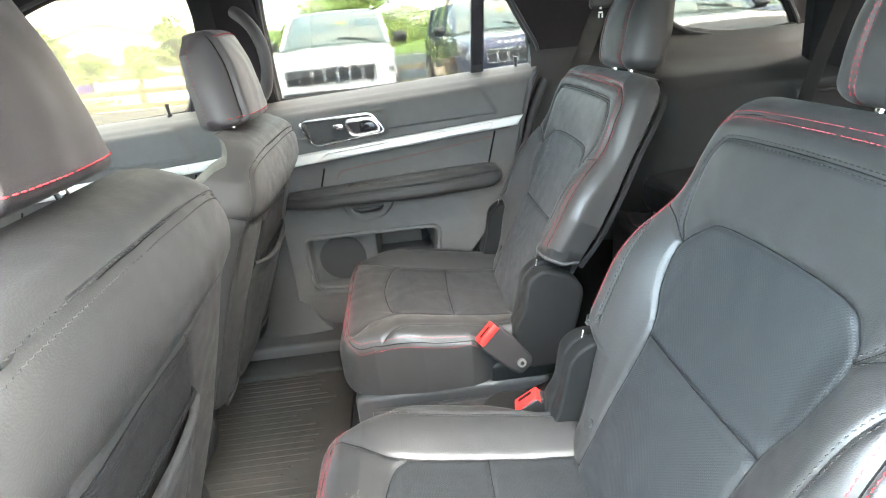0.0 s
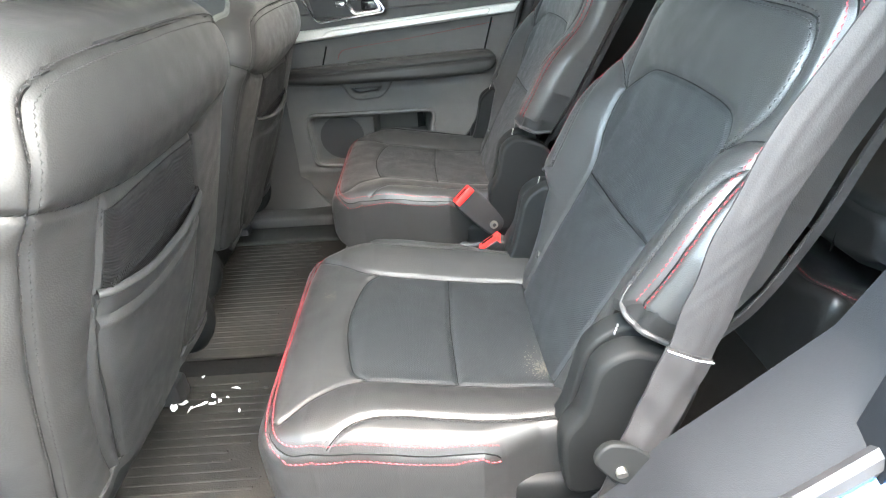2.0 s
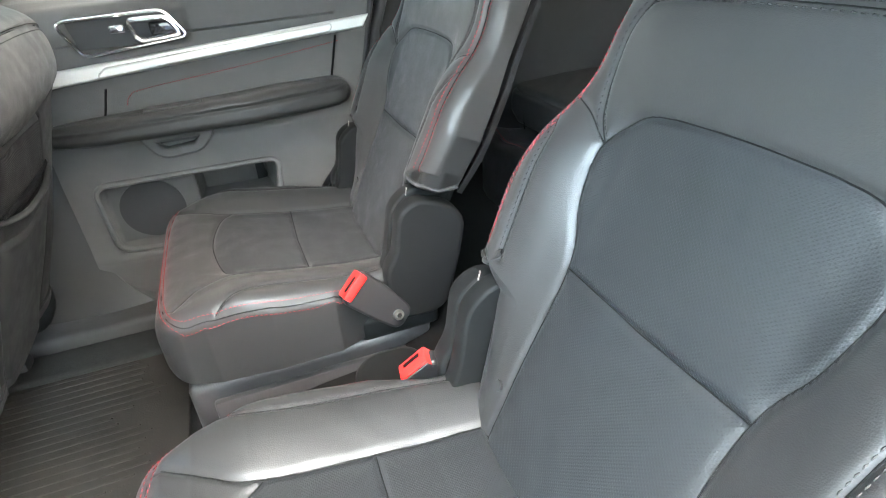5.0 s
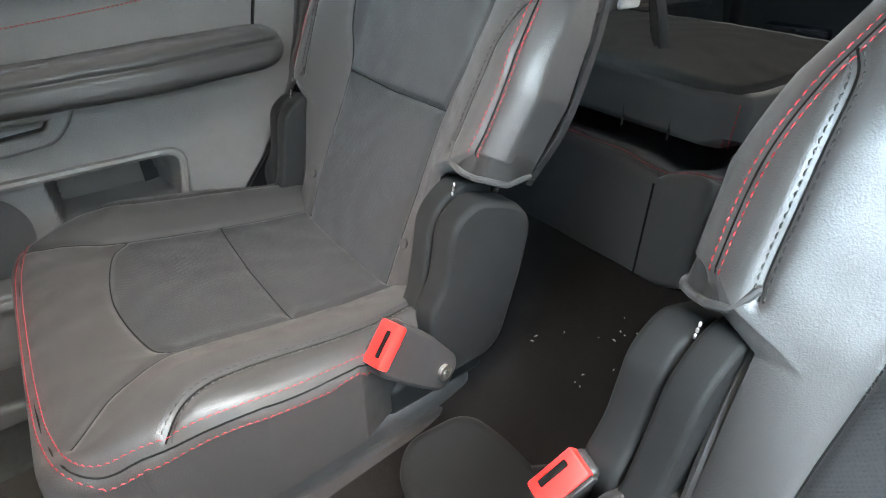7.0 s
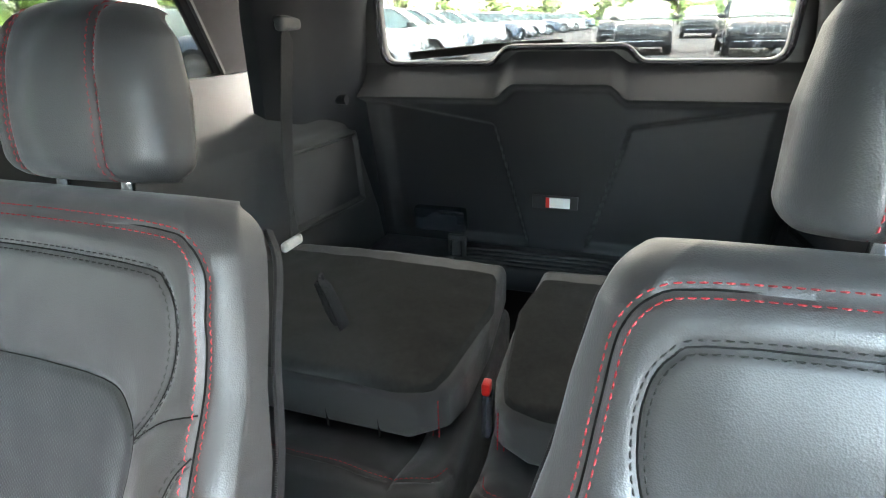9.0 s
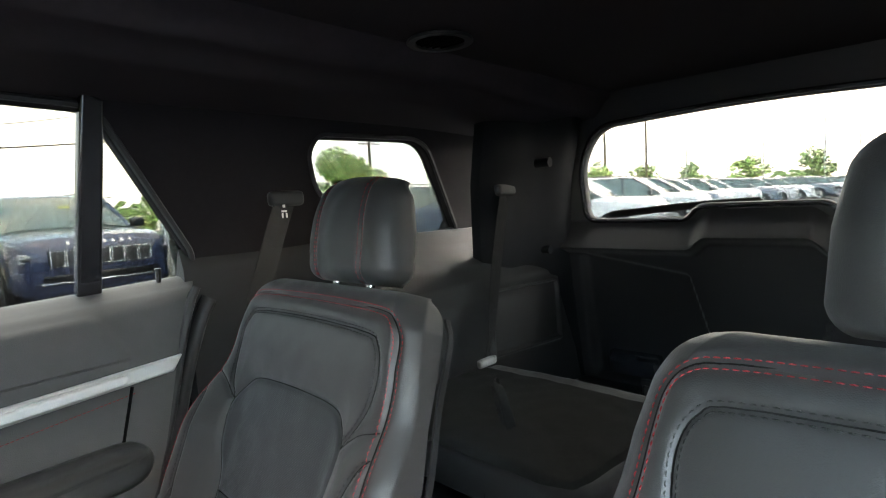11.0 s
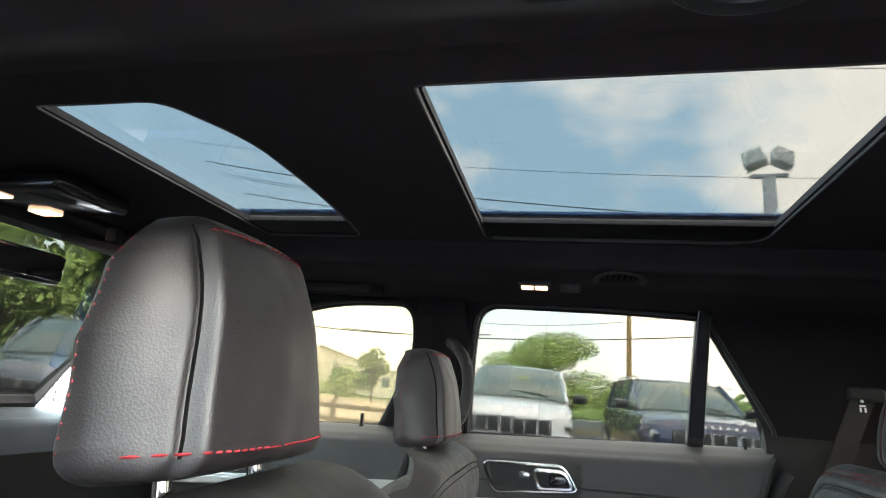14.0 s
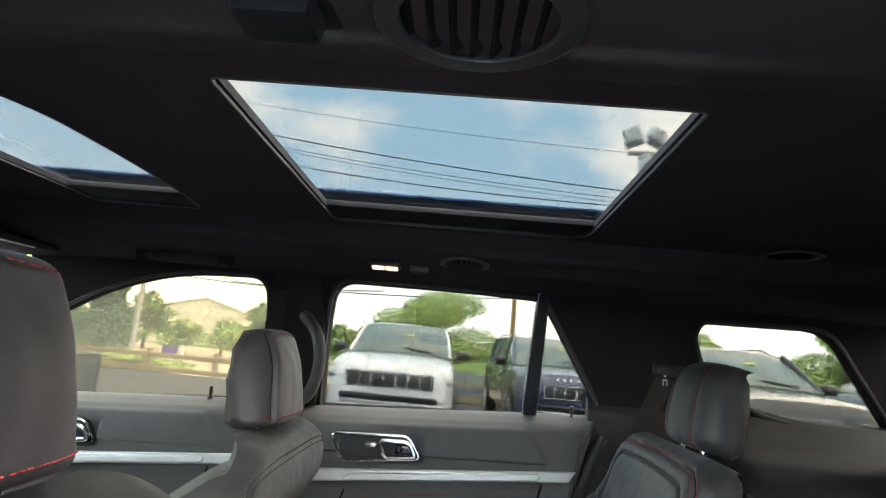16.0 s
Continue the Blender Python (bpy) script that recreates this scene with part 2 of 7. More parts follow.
BELT = mat("black woven belt webbing", (0.0058, 0.0056, 0.0058), 0.65, spec=0.18, vary=0.1, scale=200, bump=0.7, bump_scale=330, kind="weave", stretch=(1, 1, 1))
ORANGE = mat("red plastic release button", (0.62, 0.016, 0.013), 0.4, vary=0.06)
BUCKLE = mat("matt black buckle plastic", (0.008, 0.008, 0.0085), 0.5, spec=0.35, vary=0.1, scale=60)
SATIN = mat("dark satin cloth", (0.0095, 0.0090, 0.0092), 0.55, spec=0.28, vary=0.18, scale=14, bump=0.25, bump_scale=700)
STEEL = mat("zinc plated steel", (0.5, 0.48, 0.44), 0.35, metal=1.0, vary=0.1)
WHITE = mat("off-white plastic", (0.7, 0.7, 0.68), 0.5, vary=0.04)
GLOSS_BLACK = mat("gloss black", (0.006, 0.006, 0.007), 0.12, vary=0.1)
LAMP = mat("warm lamp lens", (0.9, 0.7, 0.5), 0.4, emit=(1.0, 0.60, 0.36, 0.055))
LAMP_OFF = mat("grey lamp lens", (0.25, 0.24, 0.23), 0.3)
GLASS = glass("clear window glass", (0.98, 1.0, 0.97), 0.155, 0.08)
# yellow tint and film: pale haze over the view, put into the glass
FRONT_GLASS = glass("front window glass with haze tint", (1.0, 0.95, 0.80), 0.185, 0.06, film=0.006)
ROOF_GLASS = glass("tinted roof glass", (0.95, 1.0, 1.02), 0.117, 0.03)
CLEAR_GLASS = glass("clear untinted glass", (0.97, 1.0, 0.97), 0.13, 0.08)
REAR_GLASS = glass("rear window glass", (0.98, 1.0, 0.98), 0.20, 0.06)
MIRROR = mat("mirror", (0.85, 0.85, 0.85), 0.02, metal=1.0, vary=0.0)
PAINT_BLUE = mat("blue metallic car paint", (0.02, 0.10, 0.28), 0.25, metal=0.3, coat=1.0, vary=0.06)
DIRT = mat("pale dusty smudge", (0.045, 0.040, 0.031), 0.95, vary=0.3, scale=200)
DUST = mat("grey dust", (0.075, 0.068, 0.055), 0.95, vary=0.3, scale=200)
PAPER = mat("torn white paper", (0.75, 0.75, 0.72), 0.9, vary=0.08)
STRAW = mat("dry straw", (0.55, 0.47, 0.26), 0.9, vary=0.2)

# ---- building tools ----
def link(name, mesh, materials, parent=None, label="", smooth=True):
    """Links mesh data as one object under its thing or part."""
    for m in materials if isinstance(materials, (list, tuple)) else [materials]:
        mesh.materials.append(m)
    if smooth:
        mesh.polygons.foreach_set("use_smooth", [True] * len(mesh.polygons))
        mesh.set_sharp_from_angle(angle=radians(smooth if smooth is not True else 40))
    ob = new(name, mesh)
    if parent is not None:
        ob.parent = parent
    if label:
        ob["label"] = label
    return ob


def part(name, bm, material, parent=None, label="", smooth=True):
    me = bpy.data.meshes.new(name)
    bm.normal_update()
    bm.to_mesh(me)
    bm.free()
    return link(name, me, material, parent, label, smooth)


def thing(name, at, label, category, group="", kind=""):
    ob = new(name)
    ob.location = at
    ob.empty_display_size = 0.05
    return tagged(ob, label, category, group, kind)


def raw(verts, faces):
    me = bpy.data.meshes.new("m")
    me.from_pydata([tuple(map(float, v)) for v in verts], [], faces)
    me.update()
    return me


def smoothstep(a, b, x):
    t = np.clip((np.asarray(x, float) - a) / (b - a), 0, 1)
    return t * t * (3 - 2 * t)


def curve(points, n=14, closed=False):
    """A smooth line through the points (Catmull-Rom)."""
    p = [np.array(q, float) for q in points]
    p = [p[-1], *p, p[0], p[1]] if closed else [2 * p[0] - p[1], *p, 2 * p[-1] - p[-2]]
    out = []
    for i in range(1, len(p) - 2):
        for k in range(n):
            t = k / n
            out.append(0.5 * (2 * p[i] + (p[i + 1] - p[i - 1]) * t + (2 * p[i - 1] - 5 * p[i] + 4 * p[i + 1] - p[i + 2]) * t * t
                              + (3 * p[i] - p[i - 1] - 3 * p[i + 1] + p[i + 2]) * t ** 3))
    if not closed:
        out.append(p[-2])
    return np.array(out)


def distance(P, lines):
    """The distance of every point of P (n, 2) to the nearest of the lines."""
    best = np.full(len(P), 9.0)
    for ln in lines:
        for a, b in zip(ln[:-1], ln[1:]):
            ab = b - a
            t = np.clip(((P - a) @ ab) / max(ab @ ab, 1e-12), 0, 1)
            best = np.minimum(best, np.linalg.norm(P - a - t[:, None] * ab, axis=1))
    return best


def inside(P, poly):
    hit = np.zeros(len(P), bool)
    for (x0, y0), (x1, y1) in zip(poly, np.roll(poly, -1, 0)):
        cross = ((y0 > P[:, 1]) != (y1 > P[:, 1]))
        with np.errstate(divide="ignore", invalid="ignore"):
            hit ^= cross & (P[:, 0] < (x1 - x0) * (P[:, 1] - y0) / (y1 - y0) + x0)
    return hit


class Pad:
    """An upholstered pad: sections along s, each with a relief front, rounded edges, sides and a back. (Y, s, n) go to x, y, z by axes."""

    def __init__(self, axes, s0, s1, width, front, back, r=0.03, ends=(0.02, 0.03), seams=(), groove=0.004, puff=0.005, soft=0.02, wrinkle=0.0015, seed=1.0, brim=None):
        self.o, self.ey, self.es, self.en = [np.array(v, float) for v in axes]
        self.s0, self.s1, self.width, self.front, self.back, self.r, self.ends = s0, s1, width, front, back, r, ends
        self.seams, self.groove, self.puff, self.soft, self.wrinkle, self.seed, self.brim = [np.array(q, float) for q in seams], groove, puff, soft, wrinkle, seed, brim

    def inset(self, s):
        e0, e1 = self.ends
        a = np.clip((self.s0 + e0 - s) / e0, 0, 1)
        b = np.clip((s - self.s1 + e1) / e1, 0, 1)
        return e0 * (1 - np.sqrt(1 - a * a)), e1 * (1 - np.sqrt(1 - b * b))

    def height(self, Y, s):
        e = sum(self.inset(s))
        W = self.width(s) - 0.8 * e
        d = np.clip(W - np.abs(Y), 0, self.r)
        fall = self.brim(1 - d / self.r, s) if self.brim else self.r - np.sqrt(np.maximum(self.r ** 2 - (self.r - d) ** 2, 0))
        n = self.front(Y, s) - e - fall
        if self.seams:
            g = distance(np.stack([Y, s], 1), self.seams)
            n = n - self.groove * np.exp(-(g / 0.0042) ** 2) + self.puff * (1 - np.exp(-g / self.soft)) - self.puff * 0.7
        n = n + self.wrinkle * (np.sin(Y * 37 + self.seed * 3 + 5 * np.sin(s * 19 + self.seed)) * np.sin(s * 31 + self.seed * 7 + 4 * np.sin(Y * 23)))
        return n

    def place(self, Y, s, n):
        return self.o + Y[:, None] * self.ey + s[:, None] * self.es + n[:, None] * self.en

    def mesh(self, ns=110, nq=120, inserts=()):
        # finer rows near both ends
        t = np.linspace(0, 1, ns)
        e0, e1 = self.ends
        k0 = self.s0 + e0 * (1 - np.cos(np.linspace(0, np.pi / 2, 8)[:-1]))
        k1 = self.s1 - e1 * (1 - np.cos(np.linspace(np.pi / 2, 0, 8)[1:]))
        S = np.concatenate([k0, self.s0 + e0 + (self.s1 - self.s0 - e0 - e1) * t, k1])
        q = np.sin(np.linspace(-1, 1, nq) * np.pi / 2) * 0.35 + np.linspace(-1, 1, nq) * 0.65
        rings, fl = [], []
        for s in S:
            e = sum(self.inset(np.array([s])))[0]
            W = float(self.width(np.array([s]))[0] if np.ndim(self.width(np.array([s]))) else self.width(s)) - 0.8 * e
            Y = W * q
            ss = np.full(nq, s)
            r2 = 0.018
            n = self.height(Y, ss)
            b = min(float(self.back(s)) + e, float(n.min()) - r2 - 0.003)
            k = np.linspace(0, 1, 7)[1:-1]
            ys = [Y, np.full(5, W), np.linspace(W, -W, 15), np.full(5, -W)]
            bk = b + np.where(np.abs(np.linspace(1, -1, 15)) > 0.99, r2, 0)
            nn = [n, n[-1] + (b + r2 - n[-1]) * k, bk, (b + r2) + (n[0] - b - r2) * k]
            Yl, nl = np.concatenate(ys), np.concatenate(nn)
            rings.append(self.place(Yl, np.full(len(Yl), s), nl))
            fl.append(Yl)
        L = len(fl[0])
        V = np.concatenate(rings)
        F = []
        idx = []
        for i in range(len(S) - 1):
            for j in range(L):
                k = (j + 1) % L
                F.append((i * L + j, i * L + k, (i + 1) * L + k, (i + 1) * L + j))
        F.append(tuple(range(L - 1, -1, -1)))
        F.append(tuple(range((len(S) - 1) * L, len(S) * L)))
        me = raw(V, F)
        Yv, Sv = np.concatenate(fl), np.repeat(S, L)
        front = np.tile(np.arange(L) < nq, len(S))
        P2 = np.stack([Yv, Sv], 1)
        mask = np.zeros(len(P2))
        for poly in inserts:
            poly = np.array(poly)
            d = distance(P2, [np.concatenate([poly, poly[:1]])])
            d = np.where(inside(P2, poly), d, -d)
            mask = np.maximum(mask, smoothstep(-0.001, 0.003, d))
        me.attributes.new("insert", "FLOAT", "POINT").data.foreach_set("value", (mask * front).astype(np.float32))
        uvw = np.stack([Yv, Sv, 0 * Yv], 1).astype(np.float32)
        me.attributes.new("pad", "FLOAT_VECTOR", "POINT").data.foreach_set("vector", uvw.ravel())
        # outward normals
        bm = bmesh.new()
        bm.from_mesh(me)
        bmesh.ops.recalc_face_normals(bm, faces=bm.faces)
        bm.to_mesh(me)
        bm.free()
        return me

    def thread(self, line, offset=0.0, length=0.0048, gap=0.0022, radius=0.0007, lift=0.0006):
        """Stitches along a line of the front, each a small thread of its own."""
        P = np.array(line, float)
        d = np.linalg.norm(np.diff(P, axis=0), axis=1)
        D = np.concatenate([[0], np.cumsum(d)])
        step = length + gap
        a = np.arange(0, D[-1] - length, step)
        def at(u):
            return np.stack([np.interp(u, D, P[:, 0]), np.interp(u, D, P[:, 1])], 1)
        A, B = at(a), at(a + length)
        T = B - A
        T /= np.maximum(np.linalg.norm(T, axis=1), 1e-9)[:, None]
        Nn = np.stack([-T[:, 1], T[:, 0]], 1)
        A, B = A + Nn * offset, B + Nn * offset
        a3 = self.place(A[:, 0], A[:, 1], self.height(A[:, 0], A[:, 1]) + lift)
        b3 = self.place(B[:, 0], B[:, 1], self.height(B[:, 0], B[:, 1]) + lift)
        return threads(a3, b3, radius, self.en)


def threads(A, B, radius, up):
    V, F = [], []
    for p, q in zip(A, B):
        t = q - p
        t = t / max(np.linalg.norm(t), 1e-9)
        u = np.cross(t, up)
        u /= max(np.linalg.norm(u), 1e-9)
        v = np.cross(u, t)
        i = len(V)
        m = (p + q) / 2 + v * radius * 0.9
        for c, k in ((p - v * radius, 0.6), (m, 1.0), (q - v * radius, 0.6)):
            V += [c + u * radius * k, c + v * radius * k, c - u * radius * k, c - v * radius * k]
        for h in (0, 4):
            for j in range(4):
                k = (j + 1) % 4
                F.append((i + h + j, i + h + k, i + h + 4 + k, i + h + 4 + j))
        F += [(i + 3, i + 2, i + 1, i), (i + 8, i + 9, i + 10, i + 11)]
    return V, F


def stitching(pad_lines, material, parent, name="stitching", label=""):
    """pad_lines: (pad, line, offset) rows, all in one part."""
    V, F = [], []
    for row in pad_lines:
        v, f = row[0].thread(row[1], row[2], *row[3:])
        F += [tuple(k + len(V) for k in q) for q in f]
        V += v
    ob = link(name, raw(V, F), material, parent, label)
    return tagged(ob, kind="stuff")


def rbox(size, r=0.005, seg=2, m=None):
    """A box with rounded edges."""
    bm = bmesh.new()
    bmesh.ops.create_cube(bm, size=1)
    bmesh.ops.scale(bm, vec=size, verts=bm.verts)
    r = min(r, min(size) * 0.49)
    bmesh.ops.bevel(bm, geom=bm.edges[:], offset=r, segments=seg, affect="EDGES", profile=0.5)
    if m is not None:
        bmesh.ops.transform(bm, matrix=m, verts=bm.verts)
    return bm


def rod(a, b, r, seg=16, r2=None):
    a, b = Vector(a), Vector(b)
    bm = bmesh.new()
    bmesh.ops.create_cone(bm, cap_ends=True, segments=seg, radius1=r, radius2=r if r2 is None else r2, depth=(b - a).length)
    bmesh.ops.transform(bm, matrix=Matrix.Translation((a + b) / 2) @ (b - a).to_track_quat("Z", "Y").to_matrix().to_4x4(), verts=bm.verts)
    return bm


def tube(points, r, seg=8, closed=False, flat=None):
    """A round or flat (width, thickness, normal) bar along points."""
    P = [Vector(p) for p in points]
    n = len(P)
    V, F = [], []
    nrm = None
    for i, p in enumerate(P):
        a, b = (P[(i - 1) % n], P[(i + 1) % n]) if closed else (P[max(i - 1, 0)], P[min(i + 1, n - 1)])
        t = (b - a).normalized()
        if flat:
            u = t.cross(Vector(flat[2])).normalized()
            v = u.cross(t).normalized()
            w, h = flat[0] / 2, flat[1] / 2
            V += [p + u * w + v * h * 0.6, p + u * (w * 0.9) + v * h, p - u * (w * 0.9) + v * h, p - u * w + v * h * 0.6,
                  p - u * w - v * h * 0.6, p - u * (w * 0.9) - v * h, p + u * (w * 0.9) - v * h, p + u * w - v * h * 0.6]
            k = 8
        else:
            if nrm is None:
                nrm = t.orthogonal().normalized()
            nrm = (nrm - t * nrm.dot(t)).normalized()
            u, v = nrm, t.cross(nrm)
            k = seg
            V += [p + (u * math.cos(2 * math.pi * j / seg) + v * math.sin(2 * math.pi * j / seg)) * r for j in range(seg)]
    for i in range(n if closed else n - 1):
        for j in range(k):
            F.append((i * k + j, i * k + (j + 1) % k, (i + 1) % n * k + (j + 1) % k, (i + 1) % n * k + j))
    if not closed:
        F += [tuple(range(k - 1, -1, -1)), tuple(range((n - 1) * k, n * k))]
    bm = bmesh.new()
    vs = [bm.verts.new(v) for v in V]
    for f in F:
        bm.faces.new([vs[j] for j in f])
    bmesh.ops.recalc_face_normals(bm, faces=bm.faces)
    return bm


def plate(outlines, depth, bevel=0.003, m=None):
    """A flat plate with holes: closed outlines in x, y (the outer one first), of a thickness, with rounded edges."""
    cu = bpy.data.curves.new("plate", "CURVE")
    cu.dimensions, cu.fill_mode = "2D", "BOTH"
    cu.extrude, cu.bevel_depth, cu.bevel_resolution = max(depth / 2 - bevel, 0.0005), bevel, 2
    for o in outlines:
        sp = cu.splines.new("POLY")
        sp.points.add(len(o) - 1)
        for p, q in zip(sp.points, o):
            p.co = (q[0], q[1], 0, 1)
        sp.use_cyclic_u = True
    ob = bpy.data.objects.new("plate", cu)
    me = bpy.data.meshes.new_from_object(ob)
    bpy.data.objects.remove(ob)
    bpy.data.curves.remove(cu)
    me.materials.clear()
    if m is not None:
        me.transform(m)
    return me


def rounded(points, r, n=6):
    """A closed outline with its corners rounded; r may be one radius or one for each corner."""
    P = [Vector(p).to_2d() for p in points]
    out = []
    for i, p in enumerate(P):
        rr = r[i] if isinstance(r, (list, tuple)) else r
        a, b = P[i - 1] - p, P[(i + 1) % len(P)] - p
        k = min(rr, a.length * 0.45, b.length * 0.45)
        p0, p1 = p + a.normalized() * k, p + b.normalized() * k
        for j in range(n + 1):
            t = j / n
            out.append(tuple((1 - t) ** 2 * p0 + 2 * t * (1 - t) * p + t * t * p1))
    return out


def sheet(fn, u0, u1, v0, v1, nu, nv, thick=0.02, away=(0, 1, 0)):
    """A moulded panel with a relief: fn(U, V) gives x, y, z; its back lies thick metres away."""
    U, Vv = np.meshgrid(np.linspace(u0, u1, nu), np.linspace(v0, v1, nv), indexing="ij")
    X = np.stack([np.broadcast_to(a, U.shape) for a in fn(U, Vv)], -1).reshape(-1, 3)
    Bk = X + np.array(away, float) * thick
    n = nu * nv
    F = []
    for i in range(nu - 1):
        for j in range(nv - 1):
            a, b, c, d = i * nv + j, (i + 1) * nv + j, (i + 1) * nv + j + 1, i * nv + j + 1
            F += [(a, b, c, d), (n + d, n + c, n + b, n + a)]
    rim = [i * nv for i in range(nu)] + [(nu - 1) * nv + j for j in range(1, nv)] + [i * nv + nv - 1 for i in range(nu - 2, -1, -1)] + [j for j in range(nv - 2, 0, -1)]
    for a, b in zip(rim, rim[1:] + rim[:1]):
        F.append((b, a, n + a, n + b))
    me = raw(np.concatenate([X, Bk]), F)
    bm = bmesh.new()
    bm.from_mesh(me)
    bmesh.ops.recalc_face_normals(bm, faces=bm.faces)
    bm.to_mesh(me)
    bm.free()
    return me


def local(mesh_or_bm, at):
    """Moves geometry built in world places into the frame of a thing that stands at that place."""
    m = Matrix.Translation(-Vector(at))
    if isinstance(mesh_or_bm, bmesh.types.BMesh):
        bmesh.ops.transform(mesh_or_bm, matrix=m, verts=mesh_or_bm.verts)
    else:
        mesh_or_bm.transform(m)
    return mesh_or_bm


def seam_lines(pad, lines, parent, r=0.0011, sink=0.0003):
    """Dark sewn joints that lie in the grooves of a pad, one part for each line."""
    for ln in lines:
        P = np.array(ln, float)
        if len(P) < 6:
            P = np.concatenate([a + (b - a) * np.linspace(0, 1, 16)[:, None][:-1] for a, b in zip(P[:-1], P[1:])] + [P[-1:]])
        X = pad.place(P[:, 0], P[:, 1], pad.height(P[:, 0], P[:, 1]) - sink)
        part("seam", tube(X, r, 6), SEAM, parent)

# ---- the cabin ----
# x runs to the rear, y to the passenger side, z up; the ground outside is at 0
MID = 0.83


def both(y):
    return 2 * MID - y


# floor: flat in front, then a step up to the rear footwell
def floor_z(x):
    return np.interp(x, [-2.2, -0.20, -0.175, -0.12, 0.16, 0.42, 0.52, 1.6], [0.47, 0.47, 0.54, 0.565, 0.60, 0.67, 0.70, 0.72])


def floor_fn(U, V):
    return U, V, floor_z(U) + 0.004 * np.sin(U * 23 + 3 * np.sin(V * 11)) * np.sin(V * 17)


fl = link("floor", sheet(floor_fn, -2.0, 1.56, 0.10, 1.56, 190, 60, 0.05, (0, 0, -1)), CARPET)
tagged(fl, "black cabin carpet, worn and littered", "floor", kind="structure")

# rear footwell mat and sills
mat_thing = thing("floor_mat", (-0.47, 1.06, 0.475), "worn ribbed black rubber floor mat behind the passenger seat", "floor mat", "floor mats")
part("mat", rbox((0.52, 0.56, 0.012), 0.005, 2), RUBBER, mat_thing)
for k in range(26):
    part("rib", rbox((0.34 + 0.05 * math.sin(k * 5), 0.006, 0.004), 0.0015, 1, Matrix.Translation((0.03 * math.sin(k * 7), -0.25 + k * 0.02, 0.0058))), RUBBER, mat_thing)
mat_2 = copy_thing(mat_thing, Matrix.Translation((-0.47, 0.44, 0.475)))
tagged(mat_2, "worn ribbed black rubber floor mat behind the driver's seat")

# headliner: flat middle with two openings, curved sides
ROOF = 1.628
front_hole = [(-0.755, 0.572), (-0.565, 0.572), (-0.51, 0.68), (-0.505, 0.86), (-0.515, 1.05), (-0.53, 1.15), (-0.755, 1.15)]
rear_hole = [(-0.245, 0.566), (0.240, 0.566), (0.262, 1.146), (-0.252, 1.146)]
fh, rh = rounded(front_hole, [0.01, 0.03, 0.1, 0.1, 0.1, 0.03, 0.03]), rounded(rear_hole, [0.012, 0.012, 0.068, 0.03])
hl = plate([rounded([(-1.20, 0.49), (1.36, 0.49), (1.36, 1.17), (-1.20, 1.17)], 0.01), fh, rh], 0.008, 0.003, Matrix.Translation((0, 0, ROOF + 0.004)))
ceiling = link("ceiling", hl, HEADLINER)
tagged(ceiling, "black knit headliner with two sunroof openings", "headliner", kind="structure")


def roof_side(sign):
    def fn(U, V):
        # V: 0 at the flat middle, 1 over the windows
        y = 0.335 + 0.305 * V
        z = ROOF + 0.003 - 0.045 * smoothstep(0.0, 0.17, V) - 0.020 * smoothstep(0.2, 0.45, V) - 0.021 * V ** 2 - 0.02 * smoothstep(0.55, 1.0, np.abs(U - 0.0) / 1.5)
        return U, MID + sign * y, z
    ob = link("ceiling_side", sheet(fn, -1.20, 1.36, 0.0, 1.0, 60, 20, 0.02, (0, 0, 1)), HEADLINER, ceiling)
    return ob


roof_side(1), roof_side(-1)


def roof_well(hole, name, far_glass):
    """The walls of a roof opening, its rails and its glass."""
    V, F = [], []
    n = len(hole)
    for z in (ROOF + 0.002, ROOF + 0.012):
        V += [(x, y, z) for x, y in hole]
    F = [(i, (i + 1) % n, n + (i + 1) % n, n + i) for i in range(n)]
    me = raw(V, F)
    bm = bmesh.new()
    bm.from_mesh(me)
    bmesh.ops.solidify(bm, geom=bm.faces[:], thickness=0.006)
    part("well", bm, ARCH_TRIM, ceiling, "black roof opening surround")
    xs, ys = [p[0] for p in hole], [p[1] for p in hole]
    x0, x1, y0, y1 = min(xs), max(xs), min(ys), max(ys)
    part("lip", tube([(x, y, ROOF + 0.001) for x, y in hole], 0.0024, 6, True), LIP, ceiling, "grey rubber lip")
    # frame under the glass at the far side, with its rails
    part("rail", rbox((x1 - x0, 0.10, 0.012), 0.004, 2, Matrix.Translation(((x0 + x1) / 2, y1 - 0.05, ROOF + 0.009))), ARCH_TRIM, ceiling)
    for k, h in ((0.012, 0.001),):
        part("rail", rbox((x1 - x0 - 0.03, 0.005, 0.006), 0.002, 1, Matrix.Translation(((x0 + x1) / 2, y1 - k, ROOF + h))), PLASTIC, ceiling)
    pane = part("window_" + name, rbox((x1 - x0 + 0.06, y1 - y0 + 0.06, 0.004), 0.001, 1, Matrix.Translation(((x0 + x1) / 2, (y0 + y1) / 2, ROOF + 0.019))), ROOF_GLASS)
    pane.visible_shadow = False
    tagged(pane, "tinted glass sunroof pane with a faint smear", "sunroof", kind="structure")


roof_well(fh, "4", 0), roof_well(rh, "5", 0)
